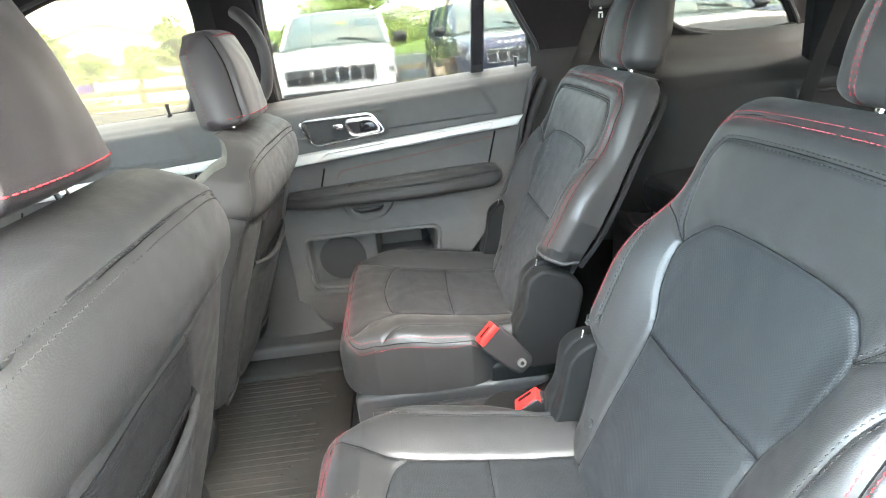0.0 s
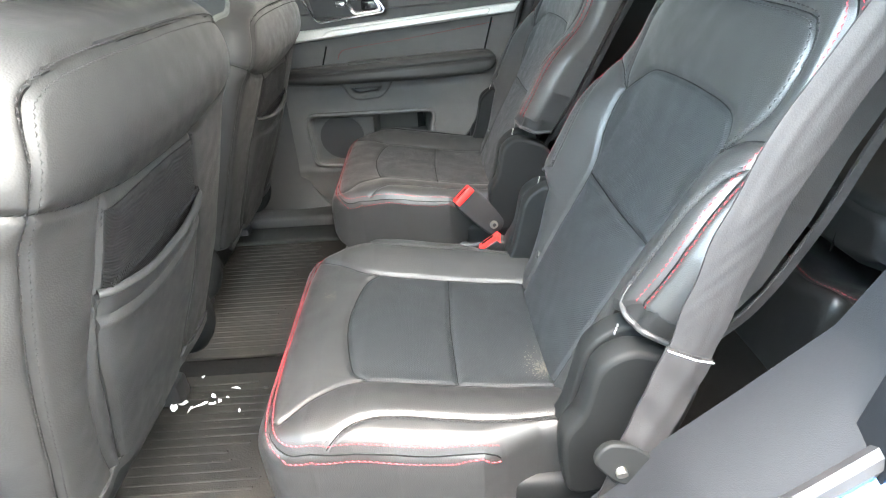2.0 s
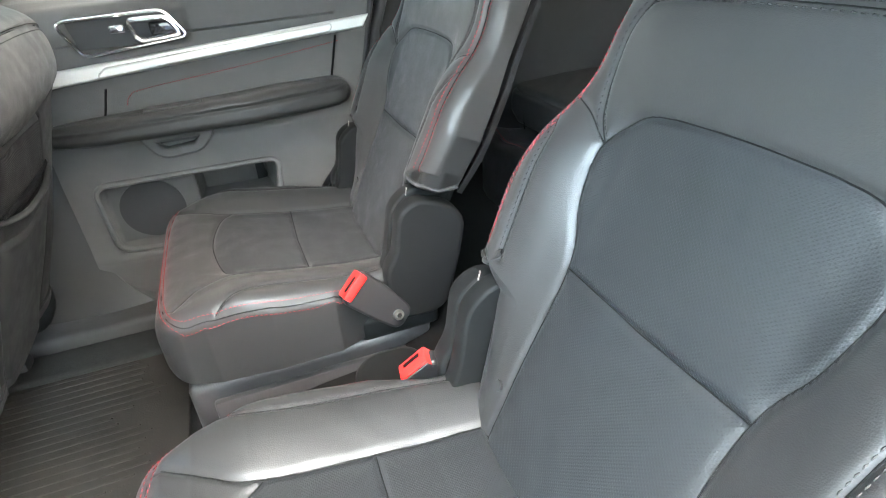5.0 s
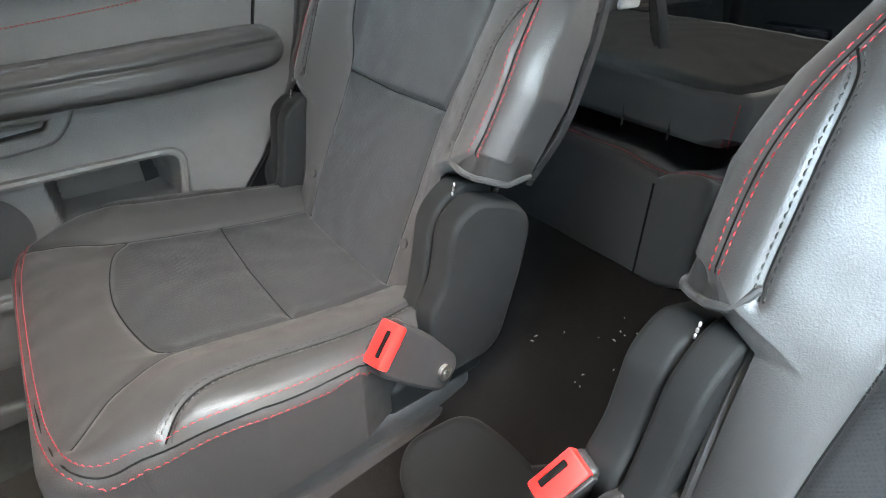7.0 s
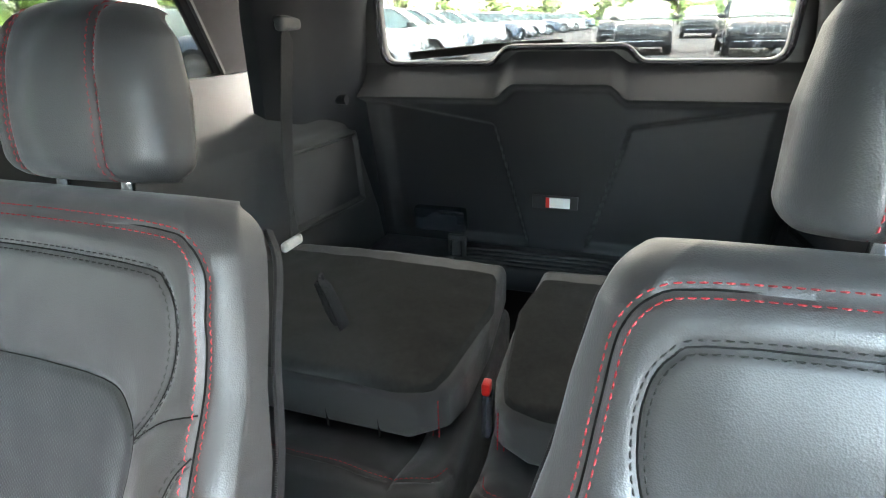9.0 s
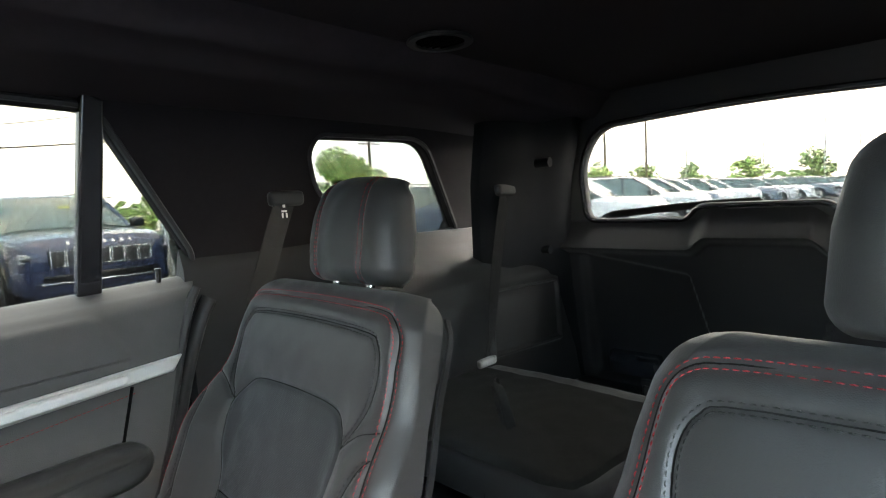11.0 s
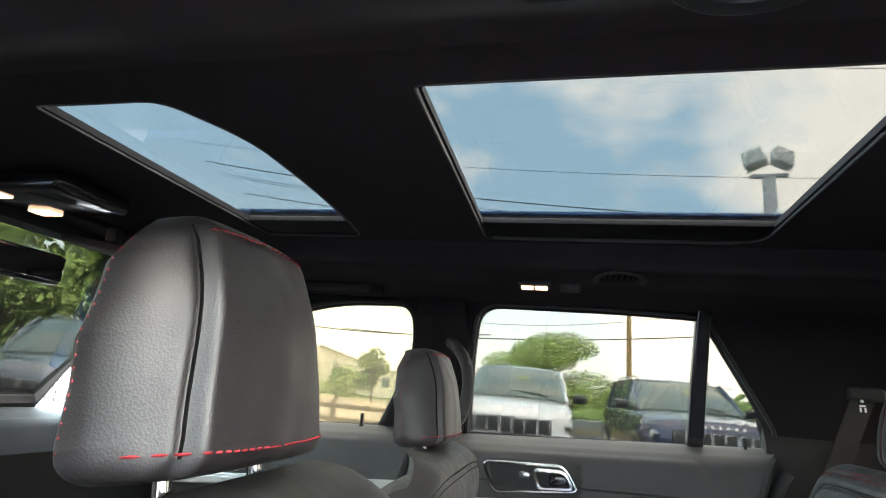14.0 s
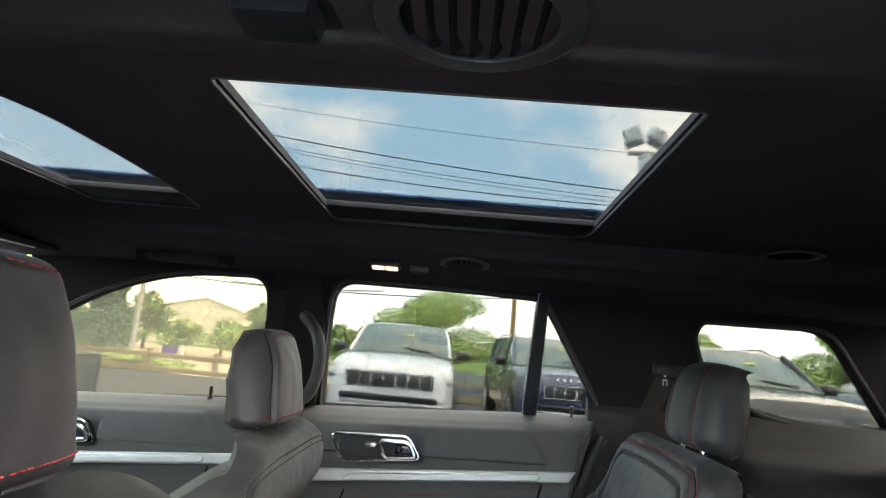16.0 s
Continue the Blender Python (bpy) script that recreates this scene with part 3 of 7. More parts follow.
# outer roof skin
skin = link("outer_roof", plate([rounded([(-1.30, 0.41), (1.55, 0.41), (1.55, 1.25), (-1.30, 1.25)], 0.05), [(-1.0, 0.52), (0.33, 0.52), (0.33, 1.20), (-1.0, 1.20)]], 0.01, 0.003, Matrix.Translation((0, 0, ROOF + 0.075))), PAINT_BLUE)
tagged(skin, "blue painted car roof", "car roof", kind="structure")
for sg in (1, -1):
    def fn(U, V, sg=sg):
        y = 0.40 + 0.34 * V
        return U, MID + sg * y, ROOF + 0.075 - 0.11 * V ** 1.6
    link("roof_shoulder", sheet(fn, -1.35, 1.45, 0, 1, 30, 12, 0.01, (0, 0, 1)), PAINT_BLUE, skin)

# upper body sides in the leaning plane of the windows
LEAN_Y, LEAN_Z, LEAN_K = 1.60, 1.23, 0.42


def side_matrix(sign):
    """Carries (x, z) outlines into the leaning plane of a body side."""
    ty = -LEAN_K
    m = Matrix(((1, 0, 0, 0), (0, sign * ty, sign * 1.0, MID + sign * (LEAN_Y - MID + LEAN_K * LEAN_Z)), (0, 1, 0, 0), (0, 0, 0, 1)))
    return m


win_front = rounded([(-1.30, 1.15), (-0.60, 1.197), (-0.488, 1.40), (-0.488, 1.537), (-0.73, 1.531), (-0.94, 1.47), (-1.30, 1.28)], [0.02, 0.02, 0.06, 0.06, 0.15, 0.2, 0.1])
win_rear = rounded([(-0.345, 1.203), (0.402, 1.233), (0.404, 1.285), (0.235, 1.537), (0.05, 1.543), (-0.312, 1.543), (-0.332, 1.41)], [0.012, 0.012, 0.03, 0.03, 0.2, 0.06, 0.1])
win_quarter = rounded([(0.625, 1.478), (0.642, 1.517), (0.955, 1.522), (1.175, 1.278), (0.98, 1.262), (0.82, 1.29), (0.658, 1.40)], [0.02, 0.02, 0.06, 0.02, 0.05, 0.05, 0.08])

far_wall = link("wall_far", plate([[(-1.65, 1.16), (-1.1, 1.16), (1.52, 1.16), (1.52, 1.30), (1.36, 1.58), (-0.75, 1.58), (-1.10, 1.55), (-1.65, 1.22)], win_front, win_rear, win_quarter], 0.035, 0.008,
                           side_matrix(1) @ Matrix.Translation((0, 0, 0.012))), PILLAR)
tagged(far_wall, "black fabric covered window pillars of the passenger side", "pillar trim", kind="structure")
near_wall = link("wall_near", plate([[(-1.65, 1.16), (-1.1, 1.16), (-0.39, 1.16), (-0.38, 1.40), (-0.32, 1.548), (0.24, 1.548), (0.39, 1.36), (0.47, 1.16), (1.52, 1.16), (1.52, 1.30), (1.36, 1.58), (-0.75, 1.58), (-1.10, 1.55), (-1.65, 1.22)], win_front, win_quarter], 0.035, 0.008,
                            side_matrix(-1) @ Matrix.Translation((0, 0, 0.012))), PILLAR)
tagged(near_wall, "black fabric covered window pillars of the driver's side, rear door open", "pillar trim", kind="structure")


def pane(name, outline, sign, m=GLASS, label="clear side window glass", shade=False):
    ob = link(name, plate([outline], 0.004, 0.001, side_matrix(sign) @ Matrix.Translation((0, 0, 0.014))), m)
    ob.visible_shadow = shade
    return tagged(ob, label, "car window", kind="structure")


pane("window_1", win_front, 1, FRONT_GLASS), pane("window_2", win_rear, 1), pane("window_3", win_quarter, 1, shade=True)
pane("window_6", win_front, -1, CLEAR_GLASS), pane("window_7", win_quarter, -1, shade=True)
# divider bar and rubber seals of the rear door window
bar = link("window_divider", plate([[(0.214, 1.225), (0.242, 1.225), (0.241, 1.54), (0.219, 1.55)]], 0.03, 0.005, side_matrix(1) @ Matrix.Translation((0, 0, -0.004))), GLOSS_BLACK)
tagged(bar, "black upright divider bar of the rear door window", "window bar", kind="structure")
for o, sg in ((win_front, 1), (win_rear, 1), (win_quarter, 1), (win_quarter, -1), (win_front, -1)):
    m = side_matrix(sg)
    sl = part("window_seal", tube([m @ Vector((x, z, -0.004)) for x, z in o], 0.006, 6, True), DARK_PLASTIC)
    tagged(sl, "black rubber window seal", "window seal", kind="structure")

# ---- doors and trim ----
def bump2(U, V, u, v, su, sv):
    return np.exp(-((U - u) / su) ** 2 - ((V - v) / sv) ** 2)


def box2(U, V, u0, u1, v0, v1, e=0.012):
    return smoothstep(u0 - e, u0 + e, U) * (1 - smoothstep(u1 - e, u1 + e, U)) * smoothstep(v0 - e, v0 + e, V) * (1 - smoothstep(v1 - e, v1 + e, V))


def door_rear(z):
    """The rear edge of the door, from the sill up to the window."""
    return np.interp(z, [0.50, 0.56, 0.63, 0.707, 0.775, 0.842, 0.90, 0.96, 1.095, 1.17, 1.235], [-0.130, -0.105, -0.055, 0.002, 0.058, 0.100, 0.132, 0.156, 0.194, 0.222, 0.262])


def door_skin(U, V):
    U = -0.515 + (U + 0.515) / 0.875 * (door_rear(V) + 0.515)
    return door_face(U, V)


def door_face(U, V):
    y = np.interp(V, [0.50, 0.56, 0.62, 0.84, 0.90, 0.93, 1.02, 1.10, 1.17, 1.205, 1.222, 1.235], [1.535, 1.512, 1.505, 1.497, 1.502, 1.512, 1.525, 1.530, 1.545, 1.565, 1.585, 1.612])
    # swage under the window, turning down at its rear end
    zs = 1.178 - 0.10 * smoothstep(0.06, 0.16, U)
    y = y - 0.007 * smoothstep(zs + 0.006, zs - 0.006, V) * (V > 1.105) * smoothstep(-0.5, -0.40, U)
    # hollow round the inner handle
    y = y + 0.012 * box2(U, V, -0.405, -0.19, 1.095, 1.15, 0.008)
    # pocket and loudspeaker field, with a proud lower lip
    y = y + 0.030 * box2(U, V, -0.455, -0.075, 0.665 + 0.05 * smoothstep(-0.3, -0.1, U), 0.815, 0.008)
    y = y + 0.080 * box2(U, V, -0.255, -0.090, 0.735, 0.812, 0.006)
    y = y - 0.014 * bump2(U, V, -0.34, 0.645, 0.16, 0.018)
    y = y - 0.012 * smoothstep(0.50, 0.47, V)
    return U, y, V + 0.040 * np.clip((U + 0.5) / 0.75, -0.2, 1.3) * smoothstep(1.0, 1.2, V) - 0.027 * smoothstep(1.165, 1.232, V)


def build_door(at):
    """The inner side of a passenger door, built round its hinge foot."""
    door = thing("door_1", at, "grey black door panel with satin silver strip and red stitching", "car door", kind="structure")
    L = lambda g: local(g, at)
    link("door_skin", L(sheet(door_skin, -0.515, 0.36, 0.50, 1.232, 150, 150, 0.03)), SOFT, door, "grain moulded door skin")
    # satin strip in two lengths
    st = [(-0.515, 1.036), (-0.40, 1.046), (0.176, 1.095), (0.186, 1.111), (-0.385, 1.067), (-0.515, 1.057)]
    m = Matrix(((1, 0, 0, 0), (0, 0, -1, 1.517), (0, 1, 0, 0), (0, 0, 0, 1)))
    strip = link("trim_strip", L(plate([st], 0.016, 0.005, m)), SILVER, door, "satin silver trim strip")
    link("strip_inlay", L(plate([rounded([(-0.375, 1.050), (0.10, 1.092), (0.105, 1.102), (-0.36, 1.062)], 0.006)], 0.010, 0.004, m @ Matrix.Translation((0, 0, 0.009)))), SILVER, strip)
    # armrest: a soft pad along the door
    hw = lambda s: np.interp(s, [0.0, 0.08, 0.45, 0.58, 0.62], [0.020, 0.024, 0.031, 0.031, 0.024])
    arm = Pad(((-0.50, 1.50, 0.945), (0, 0, 1), (1, 0, 0.035), (0, -1, 0)), 0.0, 0.625, hw, lambda Y, s: np.interp(s, [0, 0.1, 0.4, 0.62], [0.035, 0.06, 0.075, 0.05]) + 0 * Y, lambda s: -0.02, 0.02, (0.01, 0.03),
              [curve([(0.008, 0.0), (0.010, 0.3), (0.012, 0.62)])], 0.003, 0.004, 0.015, 0.0008)
    me = arm.mesh(80, 40)
    armrest = link("armrest", L(me), LEATHER, door, "black padded armrest")
    part("switch_plate", L(rbox((0.115, 0.03, 0.010), 0.003, 2, Matrix.Translation((-0.255, 1.475, 0.980)) @ Matrix.Rotation(radians(-2), 4, "Y"))), PLASTIC, armrest, "grey window switch plate")
    # pull cup below it
    cup = rounded([(-0.336, 0.922), (-0.312, 0.882), (-0.292, 0.874), (-0.226, 0.880), (-0.204, 0.902), (-0.190, 0.930)], 0.012, 4)
    hollow = rounded([(-0.318, 0.912), (-0.306, 0.892), (-0.290, 0.885), (-0.230, 0.890), (-0.214, 0.914)], 0.008, 4)
    pull = link("pull_cup", L(plate([cup, hollow], 0.032, 0.006, m @ Matrix.Translation((0, 0, 0.020)))), SOFT, door, "moulded door pull")
    link("pull_pocket", L(plate([hollow], 0.006, 0.002, m @ Matrix.Translation((0, 0, 0.012)))), DARK_PLASTIC, pull)
    # red seam on the insert over the armrest
    red = curve([(-0.345, 0.985), (-0.335, 1.003), (-0.30, 1.014), (-0.10, 1.036), (0.125, 1.066)], 16)
    A = np.array([(x, float(door_face(np.array(x), np.array(z))[1]) - 0.001, z) for x, z in red])
    D = np.concatenate([[0], np.cumsum(np.linalg.norm(np.diff(A, axis=0), axis=1))])
    u = np.arange(0, D[-1] - 0.004, 0.0062)
    at3 = lambda q: np.stack([np.interp(q, D, A[:, k]) for k in range(3)], 1)
    v, f = threads(at3(u), at3(u + 0.0045), 0.0008, np.array((0, -1.0, 0)))
    tagged(link("stitching", L(raw(v, f)), RED, door, "red stitched seam"), kind="stuff")
    for a, b in (((-0.40, 0.945), (-0.375, 1.022)), ((0.088, 0.975), (0.115, 1.078))):
        part("seam", L(tube([(a[0], 1.516, a[1]), (b[0], 1.524, b[1])], 0.0025, 6)), SEAM, door)
    # rubber along the rear and front edges, and the dark lower field
    zz = np.linspace(0.505, 1.190, 40)
    part("edge_seal", L(tube([(float(door_rear(z)) + 0.006, 1.535 + 0.02 * max(z - 1.1, 0), z + 0.04 * min((float(door_rear(z)) + 0.5) / 0.75, 1.3) * float(smoothstep(1.0, 1.2, z))) for z in zz], 0.008, 8)), DARK_PLASTIC, door, "black rubber door edge")
    # inner handle in a chrome surround
    ring = rounded([(-0.426, 1.153), (-0.226, 1.161), (-0.190, 1.108), (-0.392, 1.086)], 0.018, 5)
    bezel = part("handle_surround", L(tube([(x, 1.526, z) for x, z in ring], 0.0036, 8, True)), CHROME, door, "chrome handle surround")
    link("handle_cup", L(plate([ring], 0.006, 0.002, m @ Matrix.Translation((0, 0, -0.022)))), DARK_PLASTIC, bezel)
    small = rounded([(-0.298, 1.146), (-0.222, 1.147), (-0.203, 1.113), (-0.283, 1.106)], 0.014, 5)
    part("inner_handle", L(tube([(x, 1.520, z) for x, z in small], 0.006, 8, True)), CHROME, bezel, "chrome inner handle")
    part("lock_knob", L(rbox((0.03, 0.015, 0.016), 0.005, 3, Matrix.Translation((-0.318, 1.522, 1.133)))), CHROME, bezel)
    part("handle_lever", L(rbox((0.05, 0.012, 0.026), 0.004, 2, Matrix.Translation((-0.235, 1.528, 1.127)))), GLOSS_BLACK, bezel)
    # loudspeaker grille and the rim of its field
    part("speaker_grille", L(rod((-0.365, 1.532, 0.745), (-0.365, 1.5255, 0.745), 0.070, 40)), DARK_PLASTIC, door, "round black loudspeaker grille")
    rim = rounded([(-0.462, 0.828), (-0.065, 0.826), (-0.085, 0.712), (-0.33, 0.655), (-0.455, 0.668)], 0.03, 6)
    part("pocket_rim", L(tube([(x, 1.497, z) for x, z in rim], 0.007, 8, True)), SOFT, door)
    part("lock_pin", L(rod((0.198, 1.603, 1.232), (0.198, 1.601, 1.266), 0.0040, 10, 0.0055)), DARK_PLASTIC, door, "black lock pin")
    part("lock_collar", L(rod((0.198, 1.603, 1.226), (0.198, 1.603, 1.238), 0.009, 12, 0.006)), DARK_PLASTIC, door)
    return door


rear_door = build_door((-0.1, 1.55, 0.5))
rear_door.location = (0.042, 1.53, 0.5)
front_door = copy_thing(rear_door, Matrix.Translation((-0.80, 1.53, 0.465)))
front_door.name = "door_2"
for c in front_door.children:
    if c.name.startswith("lock_"):
        c.location.x -= 0.141
tagged(front_door, "grey black front door panel with satin silver strip")


# the door frame behind the rear edge of the door, with its rubber seal
def jamb_fn(U, V):
    return 0.02 + 0.46 * U, 1.585 + 0.03 * np.sin(U * 3.1), 0.50 + 0.715 * V


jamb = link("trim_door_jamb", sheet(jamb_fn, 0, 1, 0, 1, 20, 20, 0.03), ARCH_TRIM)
tagged(jamb, "dark door frame behind the rear door", "door frame", kind="structure")
jz = np.linspace(0.52, 1.20, 30)
js = part("door_seal_far", tube([(float(door_rear(z)) + 0.175, 1.545, z) for z in jz], 0.014, 10), DARK_PLASTIC)
tagged(js, "thick black rubber door seal", "door seal", kind="structure")


# B pillar: trim that flares into the sill
def b_low(U, V):
    t = (V - 0.49) / 0.75
    xl = -0.52
    xr = -0.380 + 0.14 * np.exp(-t * 9)
    x = xl + (xr - xl) * U
    return x, 1.478 + 0.05 * (U - 0.5) ** 2 + 0.06 * t ** 2 - 0.03 * np.exp(-t * 10), V


bp = link("trim_b_pillar", sheet(b_low, 0, 1, 0.49, 1.24, 24, 50, 0.05), PLASTIC)
tagged(bp, "charcoal plastic lower pillar trim flaring into the sill", "pillar trim", kind="structure")
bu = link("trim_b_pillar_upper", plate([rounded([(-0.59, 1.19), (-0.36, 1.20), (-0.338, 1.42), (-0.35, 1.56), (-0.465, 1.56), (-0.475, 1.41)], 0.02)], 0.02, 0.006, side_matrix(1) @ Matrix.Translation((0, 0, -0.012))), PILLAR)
tagged(bu, "black fabric upper pillar trim", "pillar trim", kind="structure")
grab = thing("grab_handle", (-0.36, 1.48, 1.33), "black grab handle on the pillar beside the rear door", "grab handle")
gp = curve([(-0.385, 1.49, 1.440), (-0.362, 1.468, 1.424), (-0.338, 1.454, 1.395), (-0.325, 1.452, 1.355), (-0.325, 1.46, 1.31), (-0.338, 1.475, 1.262), (-0.358, 1.495, 1.235), (-0.385, 1.53, 1.222)], 6)
part("grip", local(tube(gp, 0.0155, 12), (-0.36, 1.48, 1.33)), DARK_PLASTIC, grab)
fb = thing("front_seat_belt", (-0.45, 1.48, 1.3), "black front seat belt on the pillar", "seat belt", "seat belts")
part("webbing", local(tube(curve([(-0.45, 1.445, 1.50), (-0.455, 1.48, 1.35), (-0.46, 1.525, 1.15)], 5), 0, flat=(0.046, 0.002, (0, 1, 0.3))), (-0.45, 1.48, 1.3)), BELT, fb)
sill = part("trim_sill", rbox((0.80, 0.11, 0.055), 0.014, 3, Matrix.Translation((-0.21, 1.455, 0.495))), PLASTIC)
tagged(sill, "charcoal plastic door sill trim", "sill trim", kind="structure")
step = part("trim_step", rbox((0.46, 0.10, 0.035), 0.012, 3, Matrix.Translation((-0.40, 1.35, 0.475))), BACK_CARPET)
tagged(step, "grey carpet edge beside the sill", "sill trim", kind="structure")

# body behind the rear door, and the quarter trim with its ledge
def quarter(sign):
    def fn(U, V):
        nar = 0.075 * smoothstep(0.75, 1.45, U)
        y = np.interp(V, [0.60, 0.90, 1.10, 1.15, 1.185, 1.215, 1.24, 1.262, 1.28], [0.570, 0.572, 0.580, 0.590, 0.625, 0.690, 0.725, 0.745, 0.765])
        flat = np.interp(V, [0.6, 1.24, 1.28], [0.69, 0.735, 0.765])
        k = smoothstep(0.56, 0.76, U)
        y = flat * (1 - k) + y * k
        cov = 0.012 * box2(U, V, 1.06, 1.34, 0.945, 1.13, 0.005) - 0.010 * box2(U, V, 1.072, 1.328, 0.957, 1.118, 0.004)
        return U, MID + sign * (y - cov - nar), V + 0.035 * smoothstep(0.98, 0.74, U) * smoothstep(1.2, 1.28, V) * (sign > 0)
    # driver's side panel takes the darker plastic: its shade is put into the colour
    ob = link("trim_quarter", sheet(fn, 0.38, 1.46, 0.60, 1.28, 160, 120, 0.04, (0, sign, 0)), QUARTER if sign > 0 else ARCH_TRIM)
    return tagged(ob, "grey black moulded side trim with a storage cover", "side trim", kind="structure")


quarter(1), quarter(-1)


def belt(points, at, label, width=0.046, tongue=None, normal=(0, 1, 0.3)):
    b = thing("seat_belt", at, label, "seat belt", "seat belts")
    part("webbing", local(tube(curve(points, 6), 0, flat=(width, 0.0022, normal)), at), BELT, b, "black woven webbing")
    if tongue is not None:
        t = Vector(tongue)
        part("tongue_grip", local(rbox((0.062, 0.014, 0.02), 0.006, 3, Matrix.Translation(t)), at), LAMP_OFF, b)
        part("tongue", local(rbox((0.024, 0.004, 0.045), 0.002, 2, Matrix.Translation(t - Vector((0.0, 0, 0.028)))), at), CHROME, b, "steel tongue")
    part("guide", local(rbox((0.075, 0.022, 0.03), 0.009, 3, Matrix.Translation(points[0])), at), DARK_PLASTIC, b)
    return b


belt([(0.548, 1.462, 1.385), (0.505, 1.455, 1.29), (0.45, 1.44, 1.16), (0.40, 1.42, 1.0)], (0.54, 1.47, 1.37), "black seat belt from the pillar behind the passenger side chair")
belt([(1.135, 1.362, 1.385), (1.09, 1.362, 1.22), (1.035, 1.345, 1.06), (0.940, 1.290, 0.985)], (1.13, 1.36, 1.38), "black third row belt with its steel tongue hanging", tongue=(0.933, 1.284, 0.985))

# tailgate: panel with window
TG_X, TG_Z, TG_K = 1.465, 0.86, 0.18
TG_AT = (1.46, MID, 0.86)
tm = Matrix(((0, -TG_K, 1, TG_X + TG_K * TG_Z), (1, 0, 0, MID), (0, 1, 0, 0), (0, 0, 0, 1)))
tg_win = rounded([(-0.445, 1.283), (-0.165, 1.283), (-0.135, 1.318), (0.135, 1.318), (0.165, 1.283), (0.445, 1.283), (0.445, 1.45), (0.38, 1.545), (0, 1.56), (-0.38, 1.545), (-0.445, 1.45)], [0.04, 0.02, 0.02, 0.02, 0.02, 0.04, 0.1, 0.08, 0.3, 0.08, 0.1])
tail = thing("tailgate", TG_AT, "black moulded tailgate panel with rear window, closed", "tailgate", kind="structure")
link("tailgate_frame", local(plate([rounded([(-0.62, 0.72), (0.62, 0.72), (0.60, 1.40), (0.48, 1.66), (-0.48, 1.66), (-0.60, 1.40)], 0.03), tg_win], 0.03, 0.008, tm @ Matrix.Translation((0, 0, 0.03))), TG_AT), PLASTIC, tail)


def tg_fn(U, V):
    base = TG_X - TG_K * (V - TG_Z)
    a = np.abs(U)
    top = 1.287 + 0.032 * smoothstep(0.15, 0.10, a)
    V = 0.785 + (V - 0.785) * (top - 0.785) / 0.498
    # the shelf under the window stands proud of the creased field below
    shelf = 0.075 * np.clip((top - 0.004 - V) / 0.07, 0, 1) - 0.045 * smoothstep(top - 0.072, top - 0.10, V)
    edge = 0.105 + 0.25 * (V - 0.95)
    wing = smoothstep(edge, edge + 0.014, a) * smoothstep(1.15, 1.132, V - 0.17 * (a - 0.15)) * smoothstep(0.47, 0.44, a) * smoothstep(0.80, 0.83, V)
    return base + 0.014 - shelf + 0.022 * wing, MID + U, V


link("tailgate_panel", local(sheet(tg_fn, -0.50, 0.50, 0.785, 1.283, 170, 130, 0.02, (1, 0, 0)), TG_AT), TAIL, tail, "black tailgate panel with two creases")
gl = link("window_8", plate([tg_win], 0.004, 0.001, tm @ Matrix.Translation((0, 0, 0.04))), REAR_GLASS)
gl.visible_shadow = False
tagged(gl, "rear window glass", "car window", kind="structure")
part("window_seal", local(tube([tm @ Vector((y, z, 0.012)) for y, z in tg_win], 0.006, 6, True), TG_AT), GLOSS_BLACK, tail)
tilt_m = Matrix.Rotation(radians(-10), 4, "Y")
for nm, size, y, x, m, lab in (("pull_recess", (0.03, 0.15, 0.07), 1.148, 1.437, GLOSS_BLACK, "black pull recess"), ("label_plate", (0.006, 0.115, 0.038), 0.835, 1.434, DARK_PLASTIC, ""), ("label_sticker", (0.004, 0.060, 0.028), 0.827, 1.430, WHITE, "white warning sticker"), ("label_band", (0.004, 0.010, 0.028), 0.853, 1.4295, ORANGE, "orange band")):
    part(nm, local(rbox(size, min(size) * 0.3, 2, Matrix.Translation((x, y, 0.872 if nm == "pull_recess" else 0.943)) @ tilt_m), TG_AT), m, tail, lab)
wiper = thing("rear_wiper", (1.46, 1.1, 1.31), "black rear wiper parked on the window", "wiper")
part("arm", local(tube([(1.46, 0.84, 1.325), (1.46, 1.0, 1.318), (1.452, 1.22, 1.30)], 0, flat=(0.02, 0.01, (1, 0, 0))), (1.46, 1.1, 1.31)), DARK_PLASTIC, wiper)
# rear sill with latch, and D pillars
rs = part("trim_rear_sill", rbox((0.16, 1.10, 0.07), 0.015, 3, Matrix.Translation((1.40, MID, 0.765))), DARK_PLASTIC)
tagged(rs, "black plastic rear sill with ribs", "sill trim", kind="structure")
for k in range(4):
    part("rib", rbox((0.006, 0.56, 0.008), 0.002, 1, Matrix.Translation((1.335 + 0.026 * k, 0.80, 0.802))), PLASTIC, rs)
lt = thing("latch_hook", (1.345, 1.075, 0.826), "steel cargo hook loop on the rear sill", "hook")
part("loop", tube([Vector(p) for p in ((0, -0.014, -0.02), (0, 0.014, -0.02), (0, 0.014, 0.022), (0, -0.014, 0.022))], 0.003, 8, True), CHROME, lt)
part("plate", rbox((0.012, 0.05, 0.07), 0.004, 2, Matrix.Translation((0.012, 0, 0))), DARK_PLASTIC, lt)
